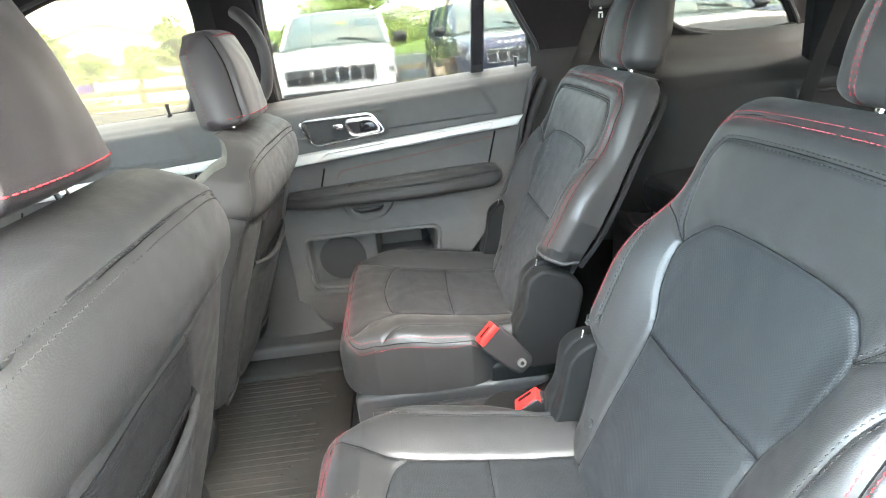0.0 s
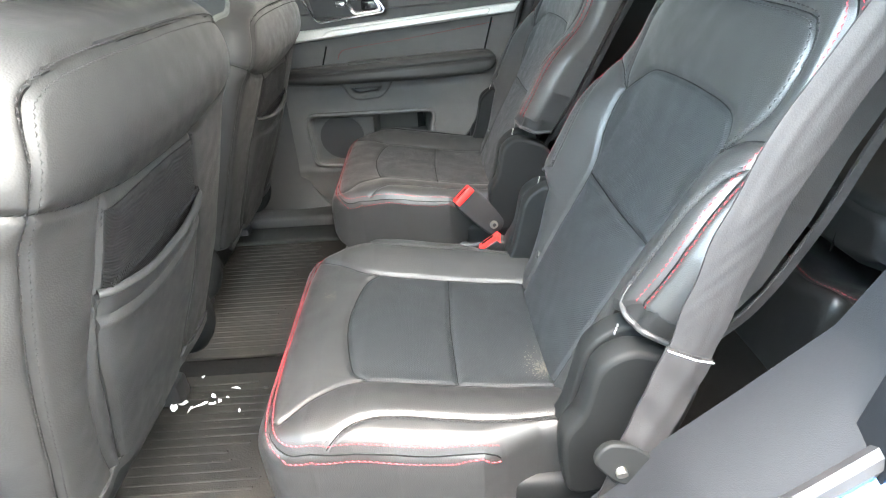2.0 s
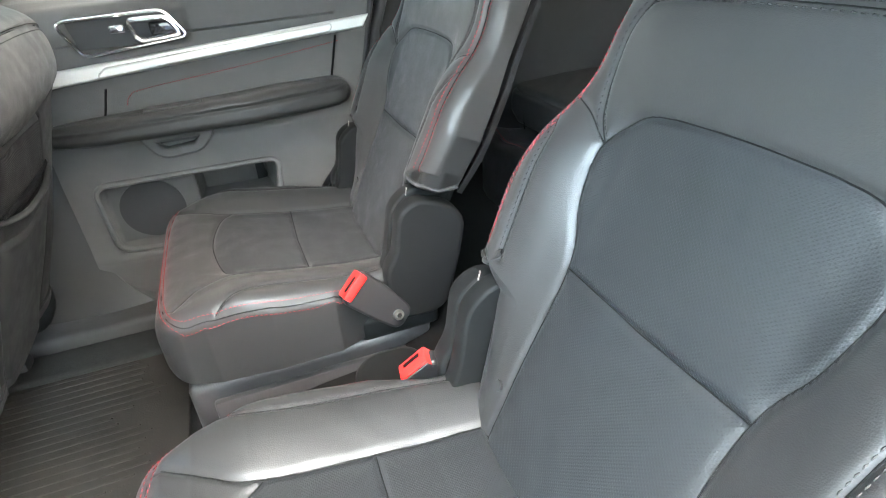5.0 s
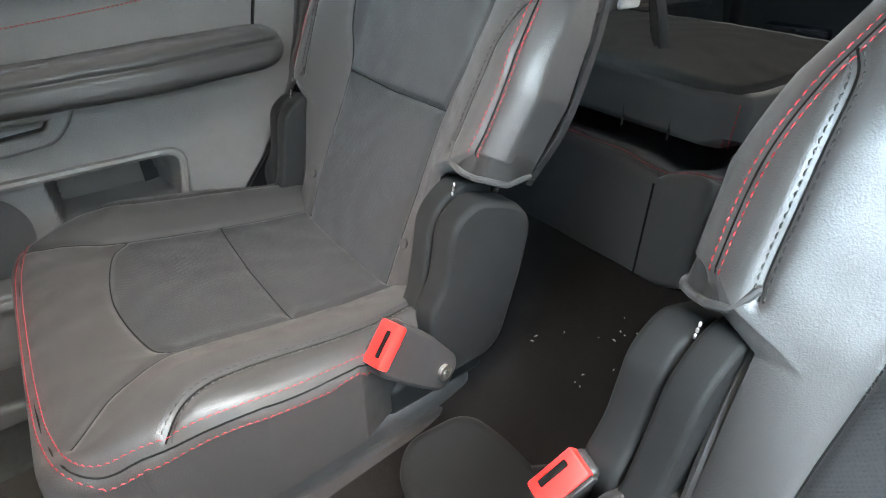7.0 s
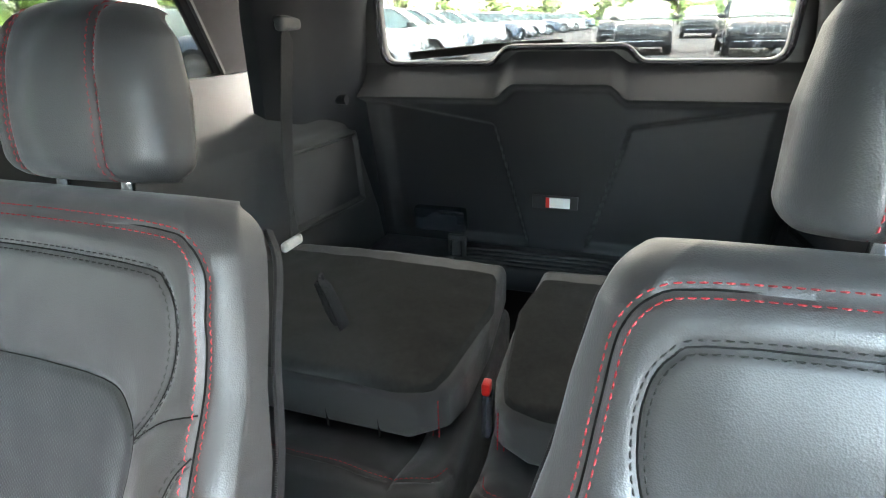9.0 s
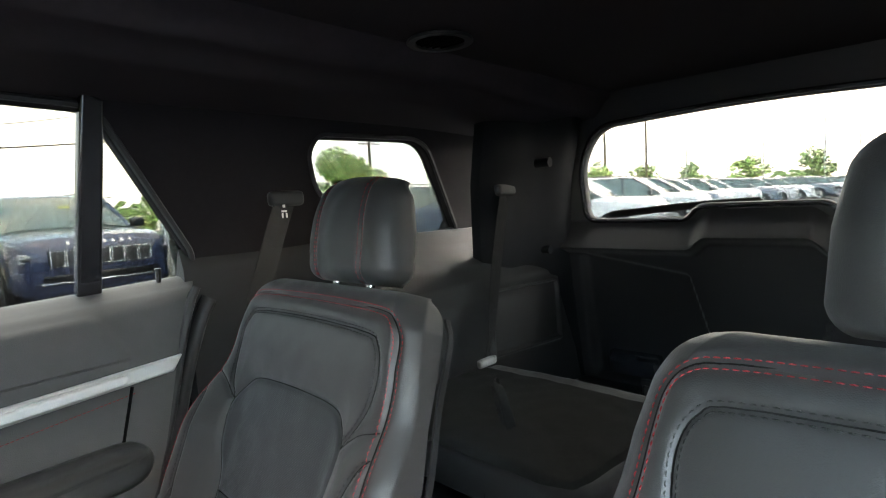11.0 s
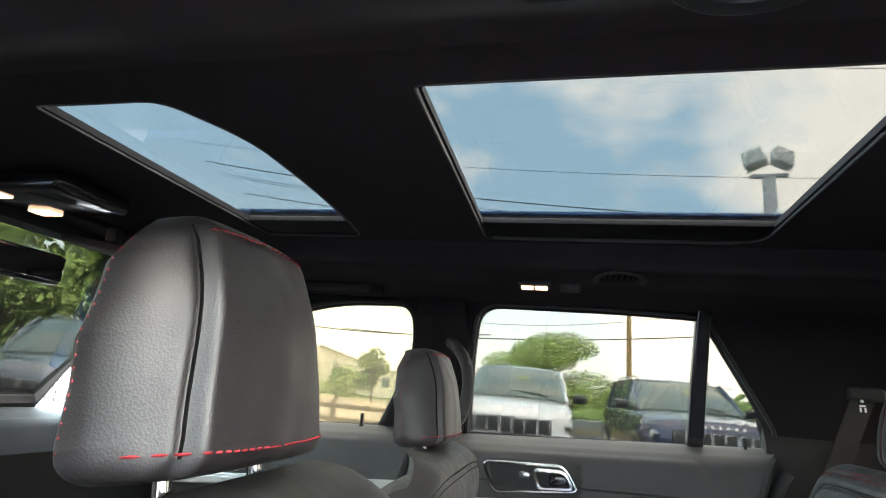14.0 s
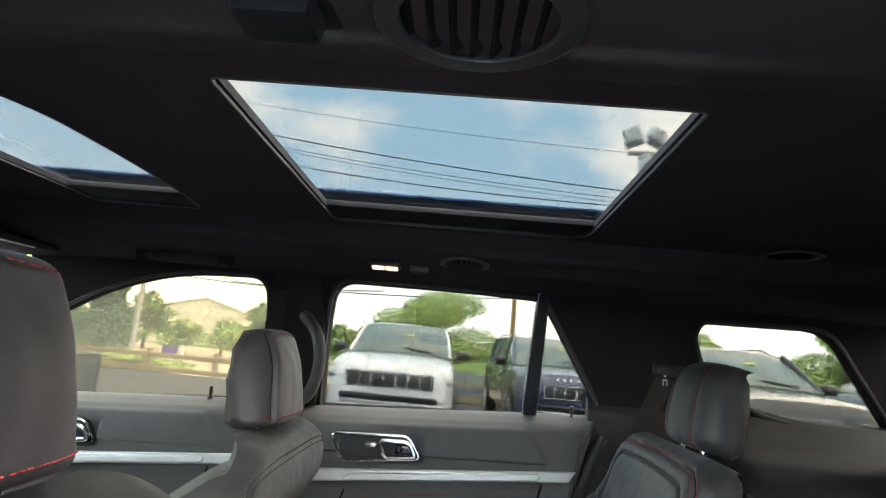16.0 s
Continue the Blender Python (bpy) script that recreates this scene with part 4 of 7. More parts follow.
for sg in (1, -1):
    def fn(U, V, sg=sg):
        y = np.interp(V, [0.72, 1.2, 1.40, 1.60], [0.500, 0.500, 0.465, 0.40])
        x = 1.475 - 0.30 * U - 0.20 * (V - 0.86)
        return x, MID + sg * (y + 0.10 * U ** 1.5 - 0.01 * np.sin(np.clip(U, 0, 1) * np.pi * 3)), V
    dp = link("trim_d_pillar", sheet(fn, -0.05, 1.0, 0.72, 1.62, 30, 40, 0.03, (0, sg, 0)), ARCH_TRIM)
    tagged(dp, "black plastic rear pillar trim", "pillar trim", kind="structure")
    for z, yy, xx in ((1.21, 0.515, 1.30), (1.45, 0.445, 1.20)):
        part("trim_clip", rod((xx, MID + sg * (yy - 0.012), z), (xx, MID + sg * (yy + 0.03), z), 0.012, 14), ARCH_TRIM, dp)

# driver's side: sill, wheel arch body and the front door
ds = part("trim_sill_driver", rbox((0.85, 0.13, 0.07), 0.02, 3, Matrix.Translation((-0.06, 0.125, 0.47))), PLASTIC)
tagged(ds, "charcoal plastic door sill trim on the driver's side", "sill trim", kind="structure")


ARCH = ([0, 0.2, 0.42, 0.6, 0.8, 1.0], [0.10, 0.180, 0.262, 0.333, 0.400, 0.47], [0.60, 0.715, 0.822, 0.894, 0.965, 1.13])


def arch_fn(U, V):
    # trim that sweeps up and back along the edge of the door opening, rounded over its width
    return np.interp(U, ARCH[0], ARCH[1]) + 0.02 * V, 0.190 - 0.095 * V, np.interp(U, ARCH[0], ARCH[2]) + 0.004 * np.sin(V * 3.1) - 0.012 * V ** 2


ar = link("trim_wheel_arch", sheet(arch_fn, 0, 1, 0, 1, 60, 20, 0.05, (0.75, 0, -0.5)), ARCH_TRIM)
tagged(ar, "charcoal plastic wheel arch trim beside the door opening", "side trim", kind="structure")
edge_pts = [(x + 0.025, 0.092, z - 0.008) for x, z in zip(np.interp(np.linspace(0, 1, 30), ARCH[0], ARCH[1]), np.interp(np.linspace(0, 1, 30), ARCH[0], ARCH[2]))]
seal = part("door_seal", tube(edge_pts, 0.010, 8), DARK_PLASTIC)
tagged(seal, "black rubber door seal", "door seal", kind="structure")


def body_fn(U, V):
    return np.interp(U, ARCH[0], ARCH[1]) + 0.03 + 0.03 * V, 0.086 - 0.08 * V, np.interp(U, ARCH[0], ARCH[2]) - 0.012 - 0.03 * V ** 2


bodyside = link("outer_body", sheet(body_fn, 0, 1, 0, 1, 40, 16, 0.05, (0.75, 0, -0.5)), PAINT_BLUE)
tagged(bodyside, "blue painted door frame of the open rear door", "car body", kind="structure")
far_body = link("outer_body_far", plate([rounded([(-1.7, 0.35), (1.6, 0.35), (1.6, 1.16), (-1.7, 1.16)], 0.05)], 0.03, 0.008, Matrix(((1, 0, 0, 0), (0, 0, -1, 1.69), (0, 1, 0, 0), (0, 0, 0, 1)))), PAINT_BLUE)
tagged(far_body, "blue painted body side", "car body", kind="structure")
nd = part("door_3", rbox((0.86, 0.06, 0.75), 0.02, 3, Matrix.Translation((-0.88, 0.14, 0.82))), SOFT)
tagged(nd, "grey black driver's door panel", "car door", kind="structure")

# dashboard, windscreen and what hangs there
dash = thing("dashboard", (-1.55, MID, 1.0), "grey black dashboard under the windscreen", "dashboard", kind="structure")
def dash_fn(U, V):
    z = np.interp(V, [0, 0.25, 0.4, 1.0], [0.62, 1.10, 1.165, 1.15])
    x = np.interp(V, [0, 0.25, 0.4, 1.0], [-1.22, -1.20, -1.26, -1.80])
    return x, U, z + 0.01 * np.cos((U - MID) * 3)
link("dash_top", local(sheet(dash_fn, 0.10, 1.58, 0, 1, 40, 40, 0.02, (0, 0, -1)), (-1.55, MID, 1.0)), ARCH_TRIM, dash)
ws = part("window_9", tube([(-1.78, 0.12, 1.17), (-1.22, 0.28, 1.60), (-1.22, 1.40, 1.60), (-1.78, 1.56, 1.17)], 0.03, 8, True), DARK_PLASTIC)
tagged(ws, "black windscreen frame", "windscreen frame", kind="structure")
wg = link("windscreen", raw([(-1.78, 0.12, 1.17), (-1.22, 0.28, 1.60), (-1.22, 1.40, 1.60), (-1.78, 1.56, 1.17), (-1.79, 0.12, 1.172), (-1.23, 0.28, 1.602), (-1.23, 1.40, 1.602), (-1.79, 1.56, 1.172)],
                              [(0, 1, 2, 3), (7, 6, 5, 4)]), CLEAR_GLASS)
wg.visible_shadow = False
tagged(wg, "clear windscreen glass", "windscreen", kind="structure")
hl2 = part("ceiling_front", rbox((0.10, 1.2, 0.02), 0.006, 2, Matrix.Translation((-1.19, MID, 1.618)) @ Matrix.Rotation(radians(-6), 4, "Y")), HEADLINER)
tagged(hl2, "black headliner edge over the windscreen", "headliner", kind="structure")
oc = thing("overhead_console", (-1.03, MID, 1.605), "black overhead console with two map lamps lit", "overhead console")
part("housing", rbox((0.24, 0.16, 0.035), 0.012, 3), GLOSS_BLACK, oc)
for k in (-1, 1):
    part("map_lamp", rbox((0.05, 0.035, 0.008), 0.003, 2, Matrix.Translation((-0.05, k * 0.05, -0.018))), LAMP, oc, "warm lit map lamp")
rm = thing("rear_view_mirror", (-1.13, 0.86, 1.49), "black rear view mirror at the windscreen", "mirror")
part("housing", rbox((0.03, 0.25, 0.065), 0.014, 3), GLOSS_BLACK, rm)
part("mirror_glass", rbox((0.004, 0.232, 0.05), 0.001, 1, Matrix.Translation((0.017, 0, 0))), MIRROR, rm)
wmr = thing("wing_mirror", (-1.36, 1.965, 1.165), "wing mirror outside the front passenger window", "wing mirror")
part("housing", rbox((0.09, 0.255, 0.205), 0.035, 4), DARK_PLASTIC, wmr)
part("mirror_glass", rbox((0.004, 0.222, 0.165), 0.0015, 1, Matrix.Translation((0.050, 0, 0)) @ Matrix.Rotation(radians(-5), 4, "Z")), MIRROR, wmr)
mirror_rim = rounded([(-0.114, -0.088), (0.114, -0.088), (0.114, 0.088), (-0.114, 0.088)], 0.03, 5)
part("mirror_rim", tube([(0.049 + 0.08 * y, y, z) for y, z in mirror_rim], 0.011, 8, True), GLOSS_BLACK, wmr, "gloss black mirror rim")
part("foot", rbox((0.05, 0.3, 0.05), 0.015, 2, Matrix.Translation((0, -0.21, -0.05))), DARK_PLASTIC, wmr)

# roof fittings
def roof_vent(at, r, tilt):
    v = thing("roof_vent", at, "round black air vent in the headliner", "air vent", "roof vents")
    m = Matrix.Rotation(tilt, 4, "X")
    flat_ring = [[((r + k) * math.cos(a), (r + k) * math.sin(a)) for a in np.linspace(0, 2 * math.pi, 41)[:-1]] for k in (0.007, -0.004)]
    link("ring", plate(flat_ring, 0.005, 0.0015, m), DARK_PLASTIC, v, "dark grey vent ring")
    bm = bmesh.new()
    bmesh.ops.create_circle(bm, cap_ends=True, segments=32, radius=r)
    bmesh.ops.transform(bm, matrix=m @ Matrix.Translation((0, 0, 0.012)), verts=bm.verts)
    part("bowl", bm, SEAM, v)
    for k in range(-3, 4):
        h = math.sqrt(max(r * r - (k * r / 4) ** 2, 0)) * 0.95
        part("louvre", rbox((0.003, 2 * h, 0.014), 0.001, 1, m @ Matrix.Translation((k * r / 4, 0, 0.006)) @ Matrix.Rotation(radians(35), 4, "Y")), SEAM, v)
    return v


def roof_lamp(at, tilt, size=(0.085, 0.03)):
    v = thing("roof_lamp", at, "small reading lamp in the headliner, lit warm", "reading lamp", "reading lamps")
    m = Matrix.Rotation(tilt, 4, "X")
    part("housing", rbox((size[0] + 0.012, size[1] + 0.012, 0.014), 0.005, 2, m), DARK_PLASTIC, v)
    for k in (-1, 1):
        part("lens", rbox((size[0] * 0.45, size[1], 0.006), 0.002, 2, m @ Matrix.Translation((k * size[0] * 0.26, 0, -0.008))), LAMP, v, "warm lit lens")
    part("switch", rbox((size[0] * 0.1, size[1] * 0.7, 0.008), 0.002, 1, m @ Matrix.Translation((0, 0, -0.008))), WHITE, v)
    return v


roof_vent((0.022, 1.258, 1.574), 0.047, radians(-8))
roof_vent((0.648, 1.118, 1.622), 0.046, 0)
roof_vent((0.018, 0.345, 1.558), 0.048, radians(5))
hk2 = thing("coat_hook", (-0.09, 0.345, 1.556), "small black coat hook over the open door", "coat hook")
part("hook", rbox((0.045, 0.035, 0.022), 0.007, 2), ARCH_TRIM, hk2)
part("plate", rbox((0.06, 0.045, 0.008), 0.003, 2, Matrix.Translation((0, 0, 0.008))), ARCH_TRIM, hk2)
roof_lamp((-0.158, 1.285, 1.5635), radians(-8), (0.06, 0.020))
roof_lamp((0.64, 0.815, 1.622), 0, (0.062, 0.020))
hk = thing("coat_hook", (-0.080, 1.295, 1.562), "small black coat hook in the headliner", "coat hook")
part("hook", rbox((0.045, 0.03, 0.02), 0.006, 2), DARK_PLASTIC, hk)
gh = thing("roof_grab_handle", (-0.66, 1.365, 1.545), "black grab handle over the front passenger window", "grab handle")
part("grip", rbox((0.185, 0.022, 0.026), 0.010, 3, Matrix.Translation((0, -0.02, 0.004))), HEADLINER, gh)
for k in (-1, 1):
    part("end_cap", rbox((0.045, 0.034, 0.034), 0.012, 3, Matrix.Translation((k * 0.098, -0.008, 0.004))), PILLAR, gh)

# ---- seats ----
def second_row_seat(at, recline, inboard, group, hitch):
    """A captain's chair. at: where cushion and backrest meet, in the middle; inboard: +1 or -1, the side of the aisle along y; hitch: the foot of the buckle, as x, z."""
    seat = thing("captain_chair", at, "black leather captain's chair with red stitching, second row", "car seat", group)
    # cushion: s runs forward
    w = lambda s: np.interp(s, [-0.03, 0.0, 0.05, 0.09, 0.12, 0.22, 0.32, 0.36, 0.395], [0.212, 0.214, 0.217, 0.232, 0.245, 0.248, 0.238, 0.226, 0.208])
    def top(Y, s):
        bow = np.interp(s, [-0.05, 0.0, 0.08, 0.15, 0.27, 0.33, 0.40], [-0.014, 0.0, 0.006, 0.016, 0.036, 0.040, 0.030])
        bol = 0.026 * smoothstep(0.10, 0.20, np.abs(Y)) * (1 - smoothstep(0.24, 0.37, s)) - 0.008 * smoothstep(0.2, 0.25, np.abs(Y))
        return bow + bol - 0.004
    arc = curve([(-0.128, 0.262), (-0.10, 0.285), (0, 0.30), (0.10, 0.285), (0.128, 0.262)])
    side = [curve([(k * 0.126, -0.01), (k * 0.128, 0.12), (k * 0.13, 0.262), (k * 0.152, 0.315), (k * 0.19, 0.365)]) for k in (-1, 1)]
    cross = [np.array([(-0.126, y), (0.0, y + 0.004), (0.126, y)]) for y in (0.008, 0.142)]
    edge = [curve([(k * 0.236, 0.100), (k * 0.240, 0.13), (k * 0.244, 0.22), (k * 0.235, 0.31), (k * 0.215, 0.364), (k * 0.16, 0.383), (k * 0.08, 0.389), (0, 0.390)]) for k in (-1, 1)]
    tuck = [curve([(k * 0.192, 0.0), (k * 0.204, 0.1), (k * 0.205, 0.22), (k * 0.215, 0.27), (k * 0.234, 0.30)]) for k in (-1, 1)]
    cu = Pad(((0, 0, 0), (0, 1, 0), (-1, 0, 0), (0, 0, 1)), -0.04, 0.40, w, top, lambda s: -0.115 + 0.02 * (s < 0.03), 0.024, (0.02, 0.035), [arc, *side, *cross, *edge, *tuck],
             groove=0.0030, puff=0.0040, soft=0.018, wrinkle=0.0004, seed=at[1])
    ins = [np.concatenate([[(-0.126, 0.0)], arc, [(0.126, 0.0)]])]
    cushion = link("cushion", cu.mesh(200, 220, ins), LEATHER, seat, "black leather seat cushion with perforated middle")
    seam_lines(cu, [arc, *side, *cross, *edge, *tuck], cushion)
    stitching([(cu, e, o) for e in edge for o in (-0.0045, 0.0045)], RED, cushion, label="red double stitching")
    stitching([(cu, e, o) for e in tuck for o in (-0.004, 0.004)], GREY_THREAD, cushion, "seam_stitching")
    # backrest: s runs up
    r = radians(recline)
    es, en = (math.sin(r), 0, math.cos(r)), (-math.cos(r), 0, math.sin(r))
    bw = lambda s: np.interp(s, [-0.06, 0.03, 0.1, 0.158, 0.168, 0.182, 0.20, 0.27, 0.34, 0.40, 0.46, 0.51, 0.55], [0.160, 0.166, 0.170, 0.172, 0.188, 0.222, 0.243, 0.251, 0.242, 0.226, 0.217, 0.206, 0.190])
    def face(Y, s):
        a = np.abs(Y)
        bol = 0.044 * smoothstep(0.105, 0.205, a) * smoothstep(0.02, 0.19, s) * (1 - smoothstep(0.29, 0.45, s))
        head = 0.010 * smoothstep(0.38, 0.46, s) - 0.015 * smoothstep(0.50, 0.56, s)
        return 0.004 + bol + head + 0.006 * np.cos(np.clip(s / 0.4, 0, 1) * np.pi) - 0.008 * np.minimum(a / 0.22, 1) ** 4
    lo = np.array([(-0.115, 0.222), (0, 0.219), (0.115, 0.222)])
    arch = curve([(-0.142, 0.325), (-0.141, 0.350), (-0.127, 0.373), (-0.096, 0.393), (0, 0.398), (0.096, 0.393), (0.127, 0.373), (0.141, 0.350), (0.142, 0.325)])
    sides = [curve([(k * 0.112, -0.03), (k * 0.114, 0.1), (k * 0.115, 0.222), (k * 0.134, 0.282), (k * 0.142, 0.325)]) for k in (-1, 1)]
    yoke = curve([(-0.140, 0.352), (-0.160, 0.380), (-0.171, 0.412), (-0.172, 0.455), (-0.160, 0.483), (-0.132, 0.494), (0, 0.498), (0.132, 0.494), (0.160, 0.483), (0.172, 0.455), (0.171, 0.412), (0.160, 0.380), (0.140, 0.352)])
    ticks = [curve([(k * 0.141, 0.352), (k * 0.172, 0.374), (k * 0.203, 0.385)]) for k in (-1, 1)]
    rim = [curve([(k * 0.217, 0.196), (k * 0.221, 0.23), (k * 0.223, 0.28), (k * 0.216, 0.335), (k * 0.203, 0.395), (k * 0.196, 0.45), (k * 0.189, 0.495), (k * 0.172, 0.518), (k * 0.145, 0.525), (k * 0.08, 0.528), (0, 0.529)]) for k in (-1, 1)]
    dart = [curve([(k * 0.184, 0.192), (k * 0.188, 0.22), (k * 0.193, 0.28), (k * 0.199, 0.335), (k * 0.210, 0.357)]) for k in (-1, 1)]
    bk = Pad(((0, 0, 0), (0, 1, 0), es, en), -0.07, 0.556, bw, face, lambda s: np.interp(s, [-0.07, 0.1, 0.3, 0.55], [-0.052, -0.044, -0.060, -0.085]), 0.028, (0.02, 0.030),
             [lo, arch, *sides, yoke, *ticks, *rim, *dart], groove=0.0030, puff=0.0040, soft=0.018, wrinkle=0.0004, seed=at[1] + 2,
             brim=lambda x, s: (0.017 * x + 0.011 * x ** 4) * (0.25 + 0.75 * smoothstep(0.165, 0.20, s)))
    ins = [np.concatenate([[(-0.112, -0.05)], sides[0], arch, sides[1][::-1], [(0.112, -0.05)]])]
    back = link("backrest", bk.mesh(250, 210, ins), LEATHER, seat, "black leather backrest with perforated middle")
    seam_lines(bk, [lo, arch, *sides, yoke, *ticks, *rim, *dart], back)
    stitching([(bk, e, o) for e in rim for o in (-0.0045, 0.0045)], RED, back, label="red double stitching")
    stitching([(bk, yoke, o) for o in (-0.004, 0.004)] + [(bk, e, o) for e in dart for o in (-0.0035, 0.0035)], GREY_THREAD, back, "seam_stitching")
    put = lambda Y, s, n: Vector((es[0] * s + en[0] * n, Y, es[2] * s + en[2] * n))
    # carpeted back shell
    part("back_shell", rbox((0.012, 0.37, 0.46), 0.005, 2, Matrix.Translation(put(0, 0.25, -0.062)) @ Matrix.Rotation(r + radians(3.5), 4, "Y")), BACK_CARPET, seat)
    for k in (-1, 1):
        nb = float(bk.height(np.array([k * 0.128]), np.array([0.055]))[0])
        part("button", rod(put(k * 0.128, 0.055, nb - 0.003), put(k * 0.128, 0.055, nb + 0.003), 0.007, 12), DARK_PLASTIC, back)
        # a leather lip with a bound edge hangs from the foot of the bolster and runs round its side
        ys = np.array([0.186, 0.190, 0.196, 0.203, 0.211, 0.220, 0.229, 0.237])
        ss = np.array([0.203, 0.206, 0.209, 0.210, 0.211, 0.211, 0.211, 0.211])
        lip = [(k * y, q, n - 0.0012) for y, q, n in zip(ys, ss, bk.height(k * ys, ss))] + [(k * 0.2442, 0.209, n) for n in (0.0, -0.012, -0.024, -0.034)]
        path = curve(lip, 4)
        t = np.linspace(0, 1, len(path))
        drop = 0.003 + (0.021 + 0.012 * smoothstep(0.0, 0.4, t)) * smoothstep(0.0, 0.22, t) - 0.016 * smoothstep(0.6, 1.0, t) + 0.0012 * np.sin(t * 17)
        tuck_in = 0.004 * np.sin(np.clip(t * 1.3, 0, 1) * math.pi)
        top, low = [put(*q) for q in path], [put(q[0] * 0.996, q[1] - d, q[2] + 0.002 - g) for q, d, g in zip(path, drop, tuck_in)]
        tongue = bmesh.new()
        vt, vl = [tongue.verts.new(p) for p in top], [tongue.verts.new(p) for p in low]
        for i in range(len(path) - 1):
            tongue.faces.new((vt[i], vt[i + 1], vl[i + 1], vl[i]))
        bmesh.ops.solidify(tongue, geom=tongue.faces[:], thickness=0.004)
        flap = part("flap", tongue, LEATHER, back, "leather lip over the recliner")
        part("binding", tube(low, 0.0036, 8), SEATBACK, flap)
        hem = curve([(k * 0.236, 0.180, -0.042), (k * 0.2485, 0.25, -0.050), (k * 0.2405, 0.34, -0.059), (k * 0.2215, 0.42, -0.068), (k * 0.2085, 0.50, -0.077), (k * 0.192, 0.532, -0.080)], 6)
        part("side_hem", tube([put(*q) for q in hem], 0, flat=(0.010, 0.004, (0, k, 0.1))), BELT, back, "dark bound edge of the seat back")
        part("skirt_binding", tube([put(*q) for q in curve([(k * 0.164, -0.03, -0.012), (k * 0.170, 0.03, -0.004), (k * 0.174, 0.08, 0.003), (k * 0.176, 0.12, 0.010), (k * 0.176, 0.165, 0.018), (k * 0.172, 0.19, 0.026)], 6)], 0.0046, 8), SEATBACK, back)
    headrest(seat, put(-0.006 * inboard, 0.538, -0.070), recline - 10, -1, 0.103, 0.168)
    # plastic base on the floor rails
    base = part("base", rbox((0.43, 0.455, 0.12), 0.018, 3, Matrix.Translation((-0.165, 0, -0.165))), DARK_PLASTIC, seat, "charcoal plastic seat base cover")
    for k in (-1, 1):
        part("floor_rail", rbox((0.5, 0.05, 0.05), 0.008, 2, Matrix.Translation((-0.08, k * 0.17, -0.213))), DARK_PLASTIC, base)
        part("side_skirt", rbox((0.39, 0.016, 0.075), 0.006, 2, Matrix.Translation((-0.15, k * 0.232, -0.175))), DARK_PLASTIC, base)
        # recliner cover: an outer shell and a slim inner strip with a slot between them
        ol = rounded([(-0.012, -0.065), (0.070, -0.065), (0.100, 0.040), (0.110, 0.100), (0.090, 0.128), (0.034, 0.148), (0.006, 0.130), (-0.004, 0.06), (-0.024, 0.030), (-0.020, -0.02)], [0.015, 0.03, 0.05, 0.02, 0.03, 0.03, 0.03, 0.05, 0.02, 0.02])
        m = Matrix.Translation((0.0, k * 0.226, 0.0)) @ Matrix.Rotation(radians(90), 4, "X")
        link("recliner_cover", plate([ol], 0.034, 0.007, m), RECLINER, seat, "charcoal plastic recliner cover")
        ol = rounded([(-0.045, -0.045), (-0.042, -0.01), (-0.018, 0.022), (-0.008, 0.065), (0.002, 0.130), (0.034, 0.156), (0.080, 0.150), (0.075, -0.04)], [0.01, 0.02, 0.04, 0.05, 0.03, 0.03, 0.02, 0.01])
        m = Matrix.Translation((0.0, k * 0.1925, 0.0)) @ Matrix.Rotation(radians(90), 4, "X")
        strip = link("recliner_strip", plate([ol], 0.029, 0.005, m), RECLINER, seat)
        for j in range(3):
            part("chain_link", rbox((0.002, 0.002, 0.0045), 0.0006, 1, Matrix.Translation((0.026 + 0.001 * j, k * 0.2080, 0.152 + 0.005 * j)) @ Matrix.Rotation(j * 0.8, 4, "Z")), STEEL, strip)
        part("cover_foot", rbox((0.15, 0.03, 0.05), 0.012, 3, Matrix.Translation((-0.01, k * 0.214, -0.085))), RECLINER, base)
    # belt buckle on the aisle side
    q = inboard
    m = Matrix.Translation((hitch[0], q * 0.240, hitch[1])) @ Matrix.Rotation(radians(hitch[2]), 4, "Y") @ Matrix.Rotation(q * radians(14), 4, "X")
    shell = rounded([(0.024, -0.018), (0.024, 0.018), (-0.03, 0.026), (-0.088, 0.026), (-0.088, -0.026), (-0.03, -0.024)], [0.014, 0.014, 0.01, 0.004, 0.004, 0.01])
    buckle = link("buckle", plate([shell], 0.024, 0.005, m @ Matrix.Rotation(radians(90), 4, "X")), BUCKLE, seat, "black belt buckle with red button")
    # the button caps the end and folds over one edge; a grey lip and a dark slot lie beside it
    part("release_button", rbox((0.017, 0.0265, 0.050), 0.003, 2, m @ Matrix.Translation((-0.093, 0.001 * q, 0.001))), ORANGE, buckle, "red release button")
    part("slot", rbox((0.006, 0.006, 0.030), 0.001, 1, m @ Matrix.Translation((-0.100, q * 0.006, 0.001))), SEAM, buckle)
    part("slot_lip", rbox((0.012, 0.004, 0.050), 0.001, 1, m @ Matrix.Translation((-0.094, -q * 0.0145, 0.001))), BUCKLE, buckle)
    part("anchor_bolt", rod(m @ Vector((0.006, q * 0.010, 0)), m @ Vector((0.006, q * 0.017, 0)), 0.0095, 16), STEEL, buckle)
    part("bolt_head", rod(m @ Vector((0.006, q * 0.017, 0)), m @ Vector((0.006, q * 0.019, 0)), 0.0045, 6), DARK_PLASTIC, buckle)
    return seat, bk, cu, put


